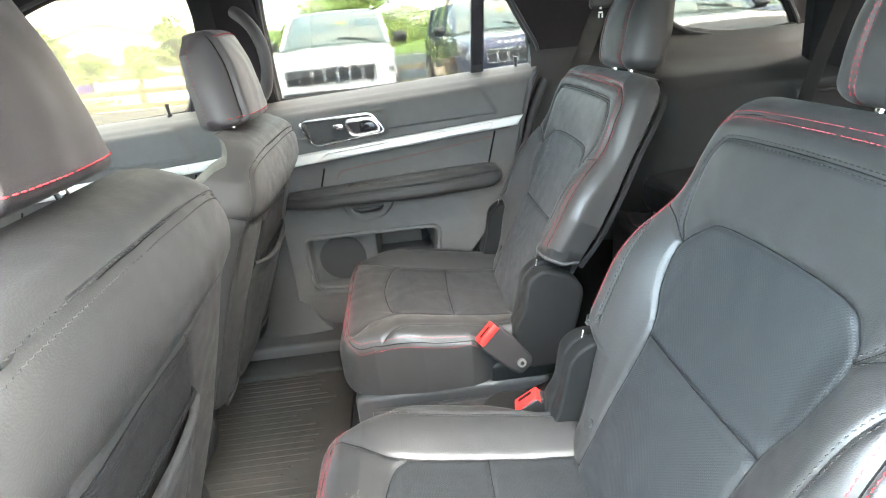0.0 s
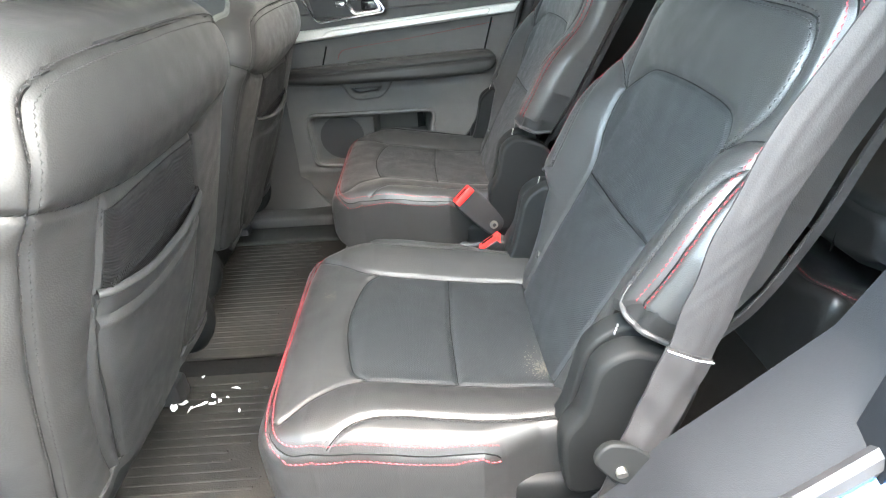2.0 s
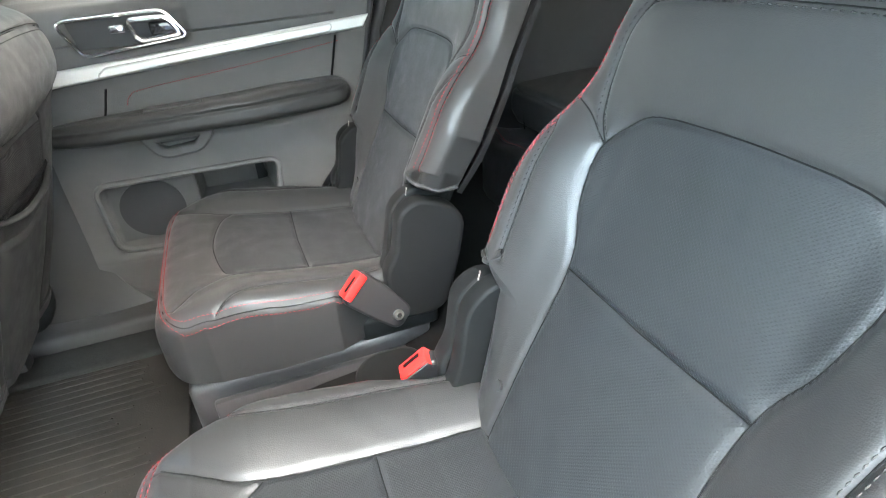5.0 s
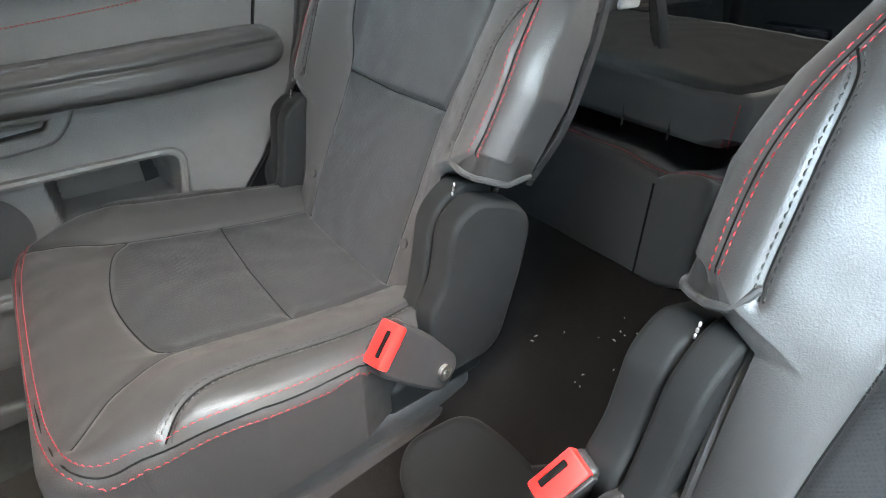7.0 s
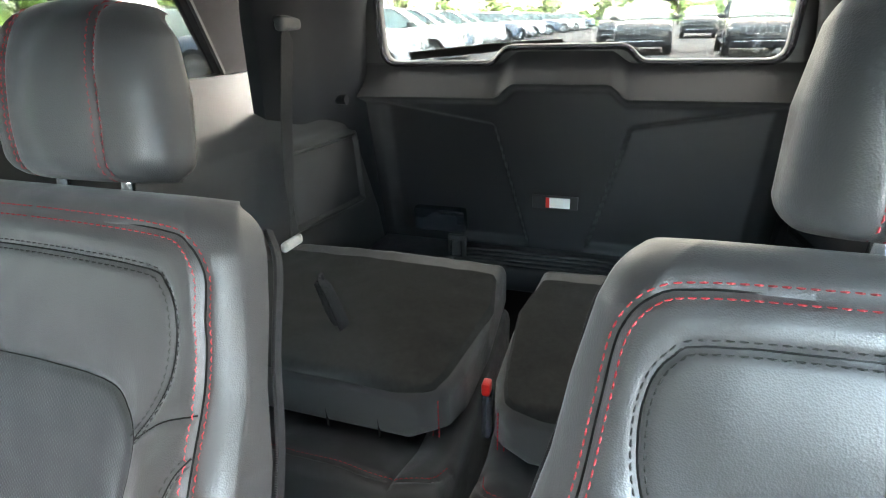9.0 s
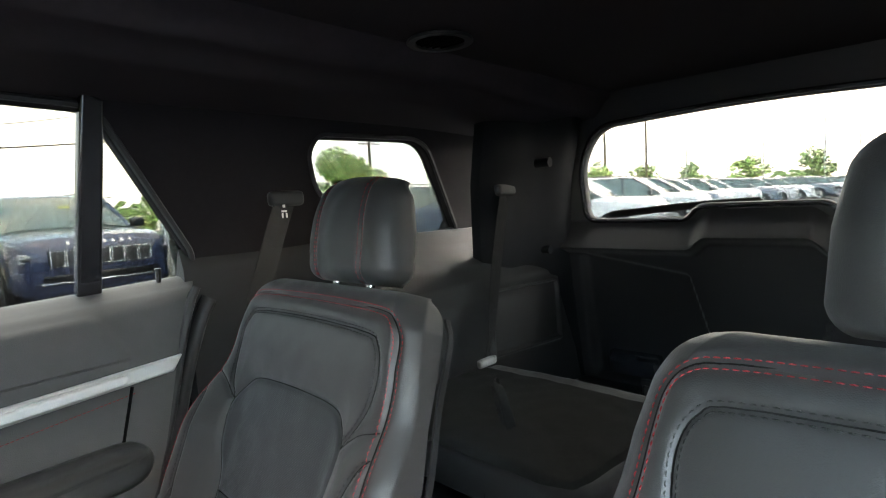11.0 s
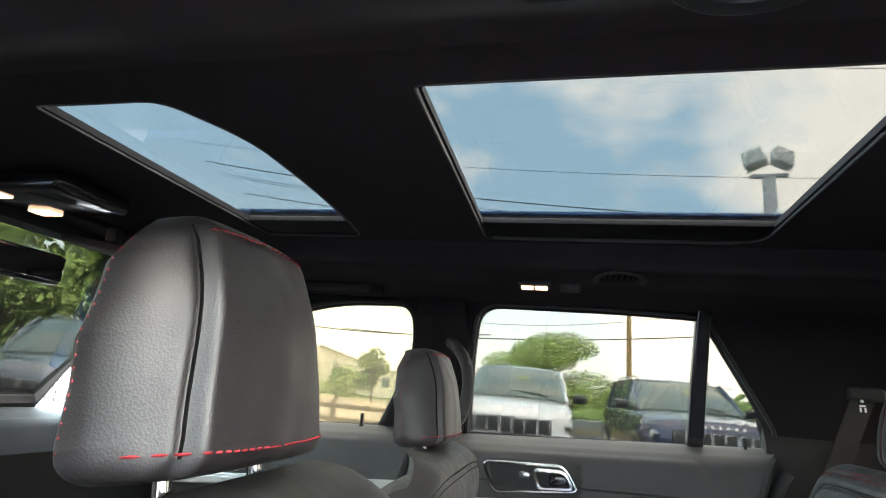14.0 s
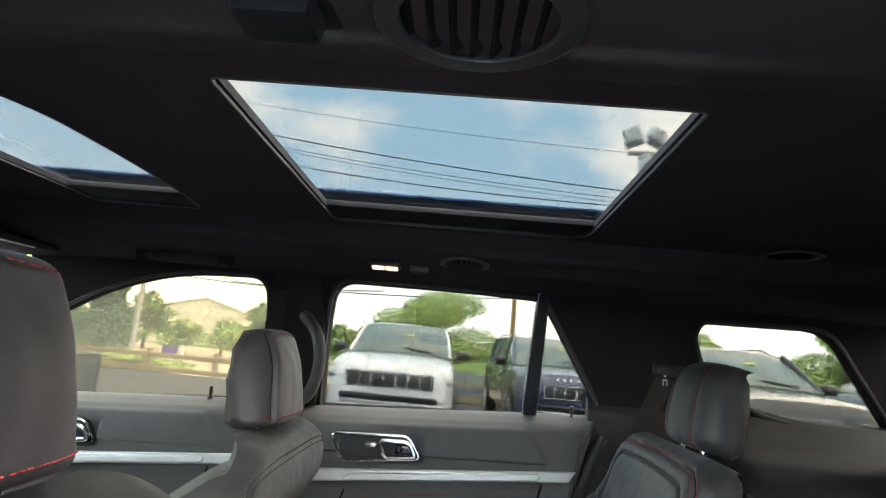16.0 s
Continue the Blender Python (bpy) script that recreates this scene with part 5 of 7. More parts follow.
def headrest(parent, at, recline, facing, half, tall):
    """A padded headrest on two chrome posts, a part of its seat."""
    r = radians(recline)
    es = (math.sin(r), 0, math.cos(r))
    en = (facing * math.cos(r), 0, -facing * math.sin(r))
    o = Vector(at) + Vector(es) * 0.028
    w = lambda s: np.interp(s / tall, [0, 0.15, 0.5, 0.8, 1.0], [half * 0.95, half, half * 0.97, half * 0.88, half * 0.74])
    f = lambda Y, s: 0.042 + 0.008 * np.sin(np.clip(s / tall, 0, 1) * np.pi) - 0.022 * (Y / half) ** 2 - 0.02 * np.maximum(s / tall - 0.55, 0) ** 2 * 3
    vert = [curve([(k * half * 0.52, 0.0), (k * half * 0.54, tall * 0.5), (k * half * 0.46, tall)]) for k in (-1, 1)]
    pad = Pad((o, (0, 1, 0), es, en), 0.0, tall, w, f, lambda s: -0.044 + 0.02 * np.maximum(s / tall - 0.5, 0), 0.030, (0.022, 0.03), vert, 0.0035, 0.004, 0.02, 0.001, 3.0)
    hr = link("headrest", pad.mesh(80, 120), LEATHER, parent, "black leather headrest with red stitched seams")
    stitching([(pad, v, o2) for v in vert for o2 in (-0.004, 0.004)], RED, hr)
    for k in (-1, 1):
        a = Vector(at) + Vector((0, k * half * 0.42, 0))
        part("post", rod(a - Vector(es) * 0.03, a + Vector(es) * 0.05, 0.0065, 14), CHROME, hr, "chrome post")
        part("collar", rbox((0.03, 0.042, 0.014), 0.006, 3, Matrix.Translation(a - Vector(es) * 0.008) @ Matrix.Rotation(r, 4, "Y")), DARK_PLASTIC, hr)
    return hr


NEAR_SEAT, near_back, near_cushion, near_put = second_row_seat((0.212, 0.483, 0.748), 23.0, 1, "second row seats", (0.010, -0.052, 46))
FAR_SEAT, far_back, far_cushion, far_put = second_row_seat((0.210, 1.177, 0.748), 23.0, -1, "second row seats", (-0.026, -0.045, 48))


def front_seat(at, head, label, lean=16.7, aside=0.0, group="front seats"):
    """A front bucket seat, seen from behind. at: the foot of its back; head: where the headrest stands, from there; lean: its recline; aside: how far the pocket sits off the middle."""
    seat = thing("bucket_seat", at, label, "car seat", group)
    r = radians(lean)
    es, en = (math.sin(r), 0, math.cos(r)), (math.cos(r), 0, -math.sin(r))
    w = lambda s: np.interp(s, [0.12, 0.2, 0.3, 0.45, 0.55, 0.60, 0.64, 0.667, 0.690], [0.240, 0.262, 0.280, 0.289, 0.285, 0.274, 0.256, 0.234, 0.200])
    f = lambda Y, s: 0.004 - 0.010 * (np.abs(Y) / 0.26) ** 4 + 0.010 * smoothstep(0.535, 0.585, s) - 0.026 * smoothstep(0.60, 0.70, s) - 0.006 * smoothstep(0.30, 0.15, s)
    hor = curve([(-0.286, 0.586), (-0.244, 0.572), (-0.195, 0.555), (-0.145, 0.544), (-0.06, 0.533), (0.06, 0.533), (0.145, 0.544), (0.195, 0.555), (0.244, 0.572), (0.286, 0.586)])
    corner = [curve([(k * 0.226, 0.14), (k * 0.242, 0.22), (k * 0.254, 0.33), (k * 0.257, 0.45), (k * 0.248, 0.56), (k * 0.241, 0.60), (k * 0.227, 0.642), (k * 0.207, 0.661), (k * 0.16, 0.669), (k * 0.06, 0.672), (0, 0.672)]) for k in (-1, 1)]
    inner = [curve([(aside + k * 0.120, 0.140), (aside + k * 0.146, 0.23), (aside + k * 0.160, 0.34), (aside + k * 0.142, 0.43), (aside + k * 0.116, 0.538)]) for k in (-1, 1)]
    edge = [curve([(aside + k * 0.100, 0.140), (aside + k * 0.122, 0.25), (aside + k * 0.138, 0.34), (aside + k * 0.136, 0.425)]) for k in (-1, 1)]
    pad = Pad(((0, 0, 0), (0, 1, 0), es, en), 0.125, 0.690, w, f, lambda s: np.interp(s, [0, 0.3, 0.50, 0.60, 0.65, 0.690], [-0.13, -0.14, -0.132, -0.118, -0.085, -0.030]), 0.042, (0.012, 0.030), [hor, *corner, *inner, *edge], 0.0045, 0.005, 0.018, 0.0004, at[1], brim=lambda x, s: 0.018 * x ** 2 + 0.018 * x ** 5)
    back = link("backrest", pad.mesh(190, 200), SEATBACK, seat, "grey black vinyl seat back")
    stitching([(pad, c, o) for c in corner for o in (-0.0045, 0.0045)] + [(pad, [(aside + k * 0.118, 0.530), (aside + k * 0.124, 0.505)], o) for k in (-1, 1) for o in (0.004,)], GREY_THREAD, back)
    seam_lines(pad, [hor, *corner, *inner, *edge], back)
    hem = [(Y, 0.132, pad.height(np.array([Y]), np.array([0.150]))[0] + 0.001) for Y in np.linspace(-0.20, 0.20, 25)]
    put = lambda Y, s, n: Vector((es[0] * s + en[0] * n, Y, es[2] * s + en[2] * n))
    part("hem", tube([put(*h) for h in hem], 0, flat=(0.022, 0.006, en)), SEATBACK, back)
    # map pocket: its mouth is a rolled lip, with a mesh lining showing above
    pw = lambda s: np.interp(s, [0.14, 0.25, 0.34, 0.43], [0.102, 0.124, 0.139, 0.137])
    mouth = lambda Y: 0.430 + 0.010 * smoothstep(0.02, 0.13, np.abs(Y - aside)) - 0.004 * np.cos((Y - aside) * 12)
    def sag(U, V):
        Y = aside + U * pw(0.14 + 0.29 * V)
        s = 0.14 + V * (mouth(Y) - 0.14)
        n = pad.height(Y.ravel(), np.minimum(s.ravel(), 0.53)).reshape(Y.shape) + 0.004 + 0.012 * V ** 2 * (1 - U ** 4) + 0.003 * np.exp(-((V - 0.86) / 0.02) ** 2) - 0.002 * np.exp(-((V - 0.90) / 0.012) ** 2)
        P = np.array((0, 0, 0)) + Y[..., None] * np.array((0, 1, 0)) + s[..., None] * np.array(es) + n[..., None] * np.array(en)
        return P[..., 0], P[..., 1], P[..., 2]
    pocket = link("map_pocket", sheet(sag, -1, 1, 0, 1, 60, 70, 0.004, tuple(-c for c in en)), SEATBACK, seat, "grey black vinyl map pocket")
    lip = [Vector(tuple(float(q[0, 0]) for q in sag(np.array([[u]]), np.array([[1.0]])))) for u in np.linspace(-1, 1, 30)]
    part("pocket_lip", tube(lip, 0.0052, 10), SEATBACK, pocket, "rolled leather lip")
    over = lambda U, V: ((aside + U * (0.137 - 0.024 * V)).ravel(), (0.415 + 0.112 * V).ravel())
    lining = lambda U, V: tuple(pad.place(*over(U, V), pad.height(*over(U, V)) + 0.0016).T.reshape(3, *U.shape))
    part_lining = link("pocket_lining", sheet(lining, -1, 1, 0, 1, 40, 20, 0.003, tuple(-c for c in en)), BELT, seat, "black mesh pocket lining")
    gather = np.array([(aside + u, 0.440) for u in np.linspace(-0.125, 0.125, 70)])
    A = pad.place(gather[:, 0], gather[:, 1], pad.height(gather[:, 0], gather[:, 1]) + 0.007)
    v, f2 = threads(A, A + np.array(es) * 0.012, 0.0012, np.array(en))
    tagged(link("elastic_edge", raw(v, f2), BELT, part_lining), kind="stuff")
    head_pad(seat, head, -9)
    # cushion, hinge covers and rails
    cw = lambda s: np.interp(s, [0, 0.5], [0.25, 0.235])
    cu = Pad(((-0.08, 0, -0.02), (0, 1, 0), (-1, 0, 0.06), (0.06, 0, 1)), 0.0, 0.48, cw, lambda Y, s: 0.05 + 0.03 * smoothstep(0.13, 0.22, np.abs(Y)), lambda s: -0.05, 0.03, (0.02, 0.04), [], 0.003, 0.0)
    link("cushion", cu.mesh(40, 40), LEATHER, seat)
    for k in (-1, 1):
        ol = rounded([(-0.09, -0.02), (-0.085, 0.06), (-0.05, 0.115), (0.0, 0.125), (0.03, 0.09), (0.03, 0.03), (0.0, -0.02)], 0.035)
        cover = link("hinge_cover", plate([ol], 0.04, 0.014, Matrix.Translation((-0.020, k * 0.248, 0.04)) @ Matrix.Rotation(radians(90), 4, "X")), RECLINER, seat, "dark plastic hinge cover")
        part("cover_rim", tube([Vector((x - 0.020, k * 0.248, z + 0.04)) for x, z in ol], 0.003, 6, True), RECLINER, cover)
        part("floor_rail", rbox((0.50, 0.05, 0.06), 0.012, 2, Matrix.Translation((-0.30, k * 0.19, -0.045))), DARK_PLASTIC, seat)
    return seat


def head_pad(parent, at, recline):
    """The larger front headrest: a narrow rear panel between two seams, sides that widen towards the front, red stitched rim."""
    r = radians(recline)
    es, en = (math.sin(r), 0, math.cos(r)), (math.cos(r), 0, -math.sin(r))
    tall, half = 0.180, 0.113
    o = Vector(at) + Vector(es) * 0.02
    w = lambda s: np.interp(s / tall, [0, 0.12, 0.5, 0.8, 1.0], [half * 0.96, half, half * 0.96, half * 0.84, half * 0.66])
    c = lambda s: 0.087 - 0.020 * np.clip(s / tall, 0, 1)
    f = lambda Y, s: 0.055 - 1.6 * np.maximum(np.abs(Y) - c(s) + 0.004, 0) - 0.004 * (Y / 0.08) ** 2 - 0.026 * np.maximum(s / tall - 0.5, 0) ** 2 * 3
    ss = np.linspace(0.0, tall, 16)
    vert = [np.stack([k * c(ss), ss], 1) for k in (-1, 1)]
    pad = Pad((o, (0, 1, 0), es, en), 0.0, tall, w, f, lambda s: -0.045 + 0.035 * np.clip(s / tall, 0, 1) ** 2, 0.014, (0.016, 0.022), vert, 0.005, 0.005, 0.014, 0.0008, 3.0)
    hr = link("headrest", pad.mesh(100, 170), HEAD_LEATHER, parent, "black leather headrest with red stitched rim")
    rows = []
    for k in (-1, 1):
        u = np.linspace(0.016, tall - 0.018, 30)
        n_rim = lambda u: np.minimum(-0.045 + 0.035 * (u / tall) ** 2 + sum(pad.inset(u)), pad.height(k * (w(u) - 0.8 * sum(pad.inset(u))), u) - 0.021) + 0.016
        side = lambda u: pad.place(k * (w(u) - 0.0008 - 0.8 * sum(pad.inset(u))), u, n_rim(u) + 0.003)
        uu = np.arange(0.018, tall - 0.02, 0.008)
        v, f2 = threads(side(uu), side(uu + 0.006), 0.0009, np.array((0, float(k), 0)))
        tagged(link("stitching", raw(v, f2), RED, hr), kind="stuff")
        rows.append((pad, curve([(k * (half - 0.008), 0.016), (k * half * 0.5, 0.013), (0, 0.012)]), 0.0, 0.006, 0.002, 0.0010))
        rows.append((pad, curve([(k * half * 0.58, tall - 0.016), (0, tall - 0.012)]), 0.0, 0.006, 0.002, 0.0010))
    stitching(rows, RED, hr)
    seam_rows = [np.array(pad.place(v[:, 0], v[:, 1], pad.height(v[:, 0], v[:, 1]) + 0.0002)) for v in (np.stack([k * c(ss[1:-1]), ss[1:-1]], 1) for k in (-1, 1))]
    for q in seam_rows:
        part("seam", tube(q, 0.0013, 6), SEAM, hr)
    for k in (-1, 1):
        a = Vector(at) + Vector((0.0, k * 0.055, 0))
        part("post", rod(a - Vector(es) * 0.04, a + Vector(es) * 0.045, 0.0065, 14), CHROME, hr, "chrome post")
        part("collar", rbox((0.035, 0.05, 0.014), 0.006, 3, Matrix.Translation(a - Vector(es) * 0.012) @ Matrix.Rotation(r, 4, "Y")), DARK_PLASTIC, hr)
    return hr


front_seat((-0.425, 0.462, 0.555), (0.091, 0.012, 0.678), "grey black leather driver's seat with map pocket, headrest raised", aside=-0.030)
front_seat((-0.485, 1.180, 0.530), (0.146, 0.0, 0.665), "grey black leather passenger seat with map pocket, headrest low", 19.5)


def third_row_seat(at, half, inboard):
    """A folded seat: its carpeted backrest lies flat on the cushion."""
    seat = thing("folded_third_row_seat", at, "black leather third row seat folded flat, felt carpet on its back", "car seat", "third row seats")
    w = lambda s: np.full(np.shape(s), half) - 0.012 * smoothstep(0.3, 0.5, s)
    front = curve([(-half + 0.006, 0.05), (-half + 0.016, 0.018), (-half + 0.05, 0.012), (0, 0.010), (half - 0.05, 0.012), (half - 0.016, 0.018), (half - 0.006, 0.05)])
    cu = Pad(((0, 0, 0), (0, 1, 0), (1, 0, 0), (0, 0, 1)), -0.012, 0.45, w, lambda Y, s: 0.082 - 0.035 * smoothstep(0.0, 0.12, s) + (0.012 + 0.045 * smoothstep(0.02, 0.25, s)) * smoothstep(half * 0.6, half * 0.92, np.abs(Y)) - 0.012 * smoothstep(0.06, 0.16, np.abs(Y) - 0.02) * smoothstep(0.2, 0.0, np.abs(np.abs(Y) - 0.12)),
             lambda s: -0.10, 0.024, (0.02, 0.03), [np.array([(inboard * 0.168, 0.0), (inboard * 0.168, 0.45)]), front], 0.004, 0.006, 0.02, 0.001, at[1])
    cushion = link("cushion", cu.mesh(90, 110), LEATHER, seat, "black leather cushion with a red seam along its front")
    stitching([(cu, front, 0.004)], RED, cushion)
    part("seam", tube([(-0.0135, inboard * 0.168, z) for z in (-0.09, 0.0, 0.06)], 0.0015, 6), SEAM, cushion)
    bw = lambda s: np.interp(s, [0, 0.03, 0.08, 0.2, 0.40], [half * 0.84, half * 0.93, half * 0.975, half * 0.98, half * 0.92])
    bk = Pad(((0.048, 0, 0.125), (0, 1, 0), (1, 0, 0.02), (-0.02, 0, 1)), 0.0, 0.40, bw, lambda Y, s: 0.046 + 0.006 * np.cos(Y * 6), lambda s: np.interp(s, [0, 0.04, 0.1, 0.4], [-0.022, -0.034, -0.04, -0.04]), 0.016, (0.012, 0.02), [], 0.004, 0.0, 0.02, 0.0008, at[1])
    back = link("backrest", bk.mesh(60, 70), LEATHER, seat, "black leather backrest folded forward")
    tp = Pad(((0.052, 0, 0.135), (0, 1, 0), (1, 0, 0.02), (-0.02, 0, 1)), 0.0, 0.335, lambda s: half / 0.238 * np.interp(s, [0, 0.008, 0.02, 0.05, 0.1, 0.23, 0.335], [0.170, 0.196, 0.208, 0.216, 0.222, 0.232, 0.212]), lambda Y, s: 0.046 + 0.006 * np.cos(Y * 6), lambda s: 0.01, 0.010, (0.016, 0.012), [], 0, 0, 0.02, 0.0012)
    link("carpet_back", tp.mesh(60, 60), BACK_CARPET, back, "charcoal felt carpet")
    for y in (inboard * 0.136, inboard * 0.06, -inboard * 0.06, -inboard * 0.136):
        part("seam", tube([(0.0495 + 0.03 * (abs(z - 0.116) / 0.055) ** 4 * 0.9, y, z) for z in np.linspace(0.096, 0.166, 11)], 0.0017, 6), SEAM, back)
    A = np.array([(0.0485, inboard * 0.210, 0.105 + 0.0065 * k) for k in range(9)])
    for dy in (-0.004, 0.004):
        v, f2 = threads(A + np.array((0.014, dy, 0)), A + np.array((0.014, dy, 0.005)), 0.0011, np.array((-1.0, 0, 0)))
        tagged(link("stitching", raw(v, f2), RED, back), kind="stuff")
    return seat


third_row_seat((0.545, 1.082, 0.785), 0.238, -1)
third_row_seat((0.545, 0.578, 0.785), 0.238, 1)


# belt over the near chair, with its sewn sleeve and lower guide
nb = thing("seat_belt", (0.35, 0.2, 1.23), "black seat belt lying along the chair beside the open door", "seat belt", "seat belts")
bpts = curve([(0.52, 0.235, 1.41), (0.43, 0.222, 1.30), (0.345, 0.210, 1.16), (0.307, 0.204, 1.064), (0.291, 0.201, 0.995), (0.2795, 0.199, 0.932)], 8)
def sleeve_fn(U, V):
    P = np.stack([np.interp(V, np.linspace(0, 1, len(bpts)), bpts[:, k]) for k in range(3)], -1)
    across = np.array((0.94, -0.10, -0.30))
    puff = 0.003 * (1 - U ** 2) + 0.0006 * np.sin(V * 46 + 3 * np.sin(U * 2 + V * 9)) * np.sin(U * 5 + V * 21) * (1 - U ** 4)
    P = P + across * (U * (0.0222 + 0.0010 * np.sin(V * 31)))[..., None] + np.array((-0.25, -0.96, 0.1)) * puff[..., None]
    return P[..., 0], P[..., 1], P[..., 2]


link("webbing", local(sheet(sleeve_fn, -1, 1, 0, 1, 24, 120, 0.003, (0.25, 0.96, -0.1)), (0.35, 0.2, 1.23)), SATIN, nb, "black ribbed webbing with soft puckers")
def lower_sleeve_fn(U, V):
    P = np.stack([0.2795 - 0.034 * V, 0.1975 - 0.006 * V, 0.934 - 0.120 * V], -1)
    across = np.array((0.93, -0.08, -0.36))
    puff = 0.004 * (1 - U ** 2) + 0.0018 * np.sin(V * 9 + 2 * U) * np.cos(U * 3 - V * 7)
    P = P + across * (U * (0.0245 - 0.003 * V))[..., None] + np.array((-0.25, -0.96, 0.1)) * puff[..., None]
    return P[..., 0], P[..., 1], P[..., 2]


link("sleeve", local(sheet(lower_sleeve_fn, -1, 1, 0, 1, 20, 60, 0.004, (0.25, 0.96, -0.1)), (0.35, 0.2, 1.23)), SATIN, nb, "black sewn belt sleeve")
A = np.array([(0.257 + 0.0046 * k, 0.1925 + 0.0006 * abs(k - 5), 0.941 - 0.0018 * k) for k in range(10)])
v, f2 = threads(A, A + np.array((0.0048, 0.0, -0.0018)), 0.0008, np.array((0, -1.0, 0)))
link("sleeve_stitching", local(raw(v, f2), (0.35, 0.2, 1.23)), WHITE, nb, "white stitched edge")
plate_ol = rounded([(-0.034, -0.006), (-0.030, 0.016), (0.0, 0.024), (0.030, 0.012), (0.034, -0.010), (0.0, -0.020)], 0.012, 4)
link("guide_plate", local(plate([plate_ol], 0.010, 0.003, Matrix.Translation((0.232, 0.186, 0.800)) @ Matrix.Rotation(radians(78), 4, "X") @ Matrix.Rotation(radians(-25), 4, "Z")), (0.35, 0.2, 1.23)), RECLINER, nb, "black belt anchor plate")
part("guide_bolt", local(rod((0.226, 0.186, 0.798), (0.226, 0.176, 0.796), 0.006, 12), (0.35, 0.2, 1.23)), STEEL, nb)
part("lower_webbing", local(tube(curve([(0.242, 0.186, 0.80), (0.225, 0.18, 0.74), (0.21, 0.178, 0.64)], 5), 0, flat=(0.04, 0.003, (-0.25, -1, 0.1))), (0.35, 0.2, 1.23)), BELT, nb)

# ---- outside ----
CAR_OBJECTS = set(scene.objects)
TURNED = Matrix.Rotation(radians(-5.1), 4, "Z")
ASPHALT = mat("asphalt", (0.055, 0.055, 0.058), 0.9, spec=0.25, vary=0.25, scale=6, bump=0.6, bump_scale=60)
GRASS = mat("mown grass", (0.13, 0.19, 0.05), 0.95, spec=0.1, vary=0.35, scale=8, bump=0.8, bump_scale=30)
CONCRETE = mat("pale concrete road", (0.50, 0.42, 0.31), 0.9, spec=0.2, vary=0.12, scale=4)
LEAF = mat("tree leaves", (0.20, 0.29, 0.10), 0.75, spec=0.2, vary=0.4, scale=3, second=(0.36, 0.44, 0.18))
LEAF_BRIGHT = mat("young maple leaves", (0.27, 0.38, 0.11), 0.75, spec=0.2, vary=0.4, scale=3, second=(0.50, 0.60, 0.24))
NEEDLE = mat("spruce needles", (0.11, 0.18, 0.12), 0.8, spec=0.2, vary=0.4, scale=3, second=(0.19, 0.28, 0.17))
BARK = mat("bark", (0.09, 0.07, 0.05), 0.9, vary=0.3, scale=10, bump=0.8, bump_scale=40)
WOOD = mat("weathered fence wood", (0.26, 0.18, 0.11), 0.85, vary=0.25, scale=8, stretch=(0.2, 1, 1), bump=0.5, bump_scale=60)
POLE = mat("yellowish pole wood", (0.36, 0.24, 0.11), 0.85, vary=0.2, scale=6)
WIRE = mat("black cable", (0.01, 0.01, 0.01), 0.6)
GALV = mat("galvanised steel", (0.45, 0.46, 0.46), 0.5, metal=0.6, vary=0.1)
STUCCO = mat("cream painted wall", (0.76, 0.72, 0.63), 0.85, vary=0.05, scale=5)
ROOFING = mat("pale shingle roof", (0.46, 0.43, 0.39), 0.9, vary=0.2, scale=5)
TYRE = mat("tyre rubber", (0.015, 0.015, 0.015), 0.85)
RIM = mat("alloy wheel", (0.45, 0.45, 0.46), 0.3, metal=0.9)
CAR_GLASS = mat("car window from outside", (0.11, 0.14, 0.125), 0.06, spec=0.8, vary=0.3, scale=2, rvary=0.02)
HEADLIGHT = mat("clear headlamp", (0.35, 0.36, 0.37), 0.1, spec=0.8, vary=0.3, scale=30)
BRIGHT = mat("bright plated grille frame", (0.55, 0.56, 0.58), 0.3, vary=0.05)
GRILLE = mat("black grille mesh", (0.03, 0.03, 0.032), 0.4, vary=0.2, scale=60)
YELLOW = mat("yellow price sticker", (0.85, 0.80, 0.12), 0.6)


def paint(name, c, metal=0.25):
    return mat(name, c, 0.28, metal=metal, coat=1.0, vary=0.04, scale=2)


P_WHITE, P_NAVY, P_BLACK = paint("white car paint", (0.80, 0.80, 0.80), 0.0), paint("dark navy car paint", (0.022, 0.034, 0.085)), paint("black car paint", (0.01, 0.011, 0.014))
P_SILVER, P_GREY, P_LBLUE = paint("silver car paint", (0.5, 0.5, 0.52), 0.6), paint("grey blue car paint", (0.10, 0.13, 0.18)), paint("pale blue truck paint", (0.16, 0.25, 0.29))
P_RED = paint("red car paint", (0.5, 0.02, 0.02))


def terrain(x, y):
    return -1.05 * smoothstep(14.5, 20.0, y)


def ground_fn(U, V):
    return U, V, terrain(U, V)


gx = np.concatenate([[-1500, -300, -90], np.linspace(-50, 80, 40), [150, 400, 1500]])
gy = np.concatenate([[-1500, -200, -40], np.linspace(-20, 24, 45), [30, 45, 80, 300, 1500]])
gv = [(x, y, float(terrain(x, y))) for x in gx for y in gy]
gf = [(i * len(gy) + j, (i + 1) * len(gy) + j, (i + 1) * len(gy) + j + 1, i * len(gy) + j + 1) for i in range(len(gx) - 1) for j in range(len(gy) - 1)]
ground = link("ground", raw(gv, gf), ASPHALT)
tagged(ground, "dark asphalt car park falling away to the road", "ground", kind="structure")


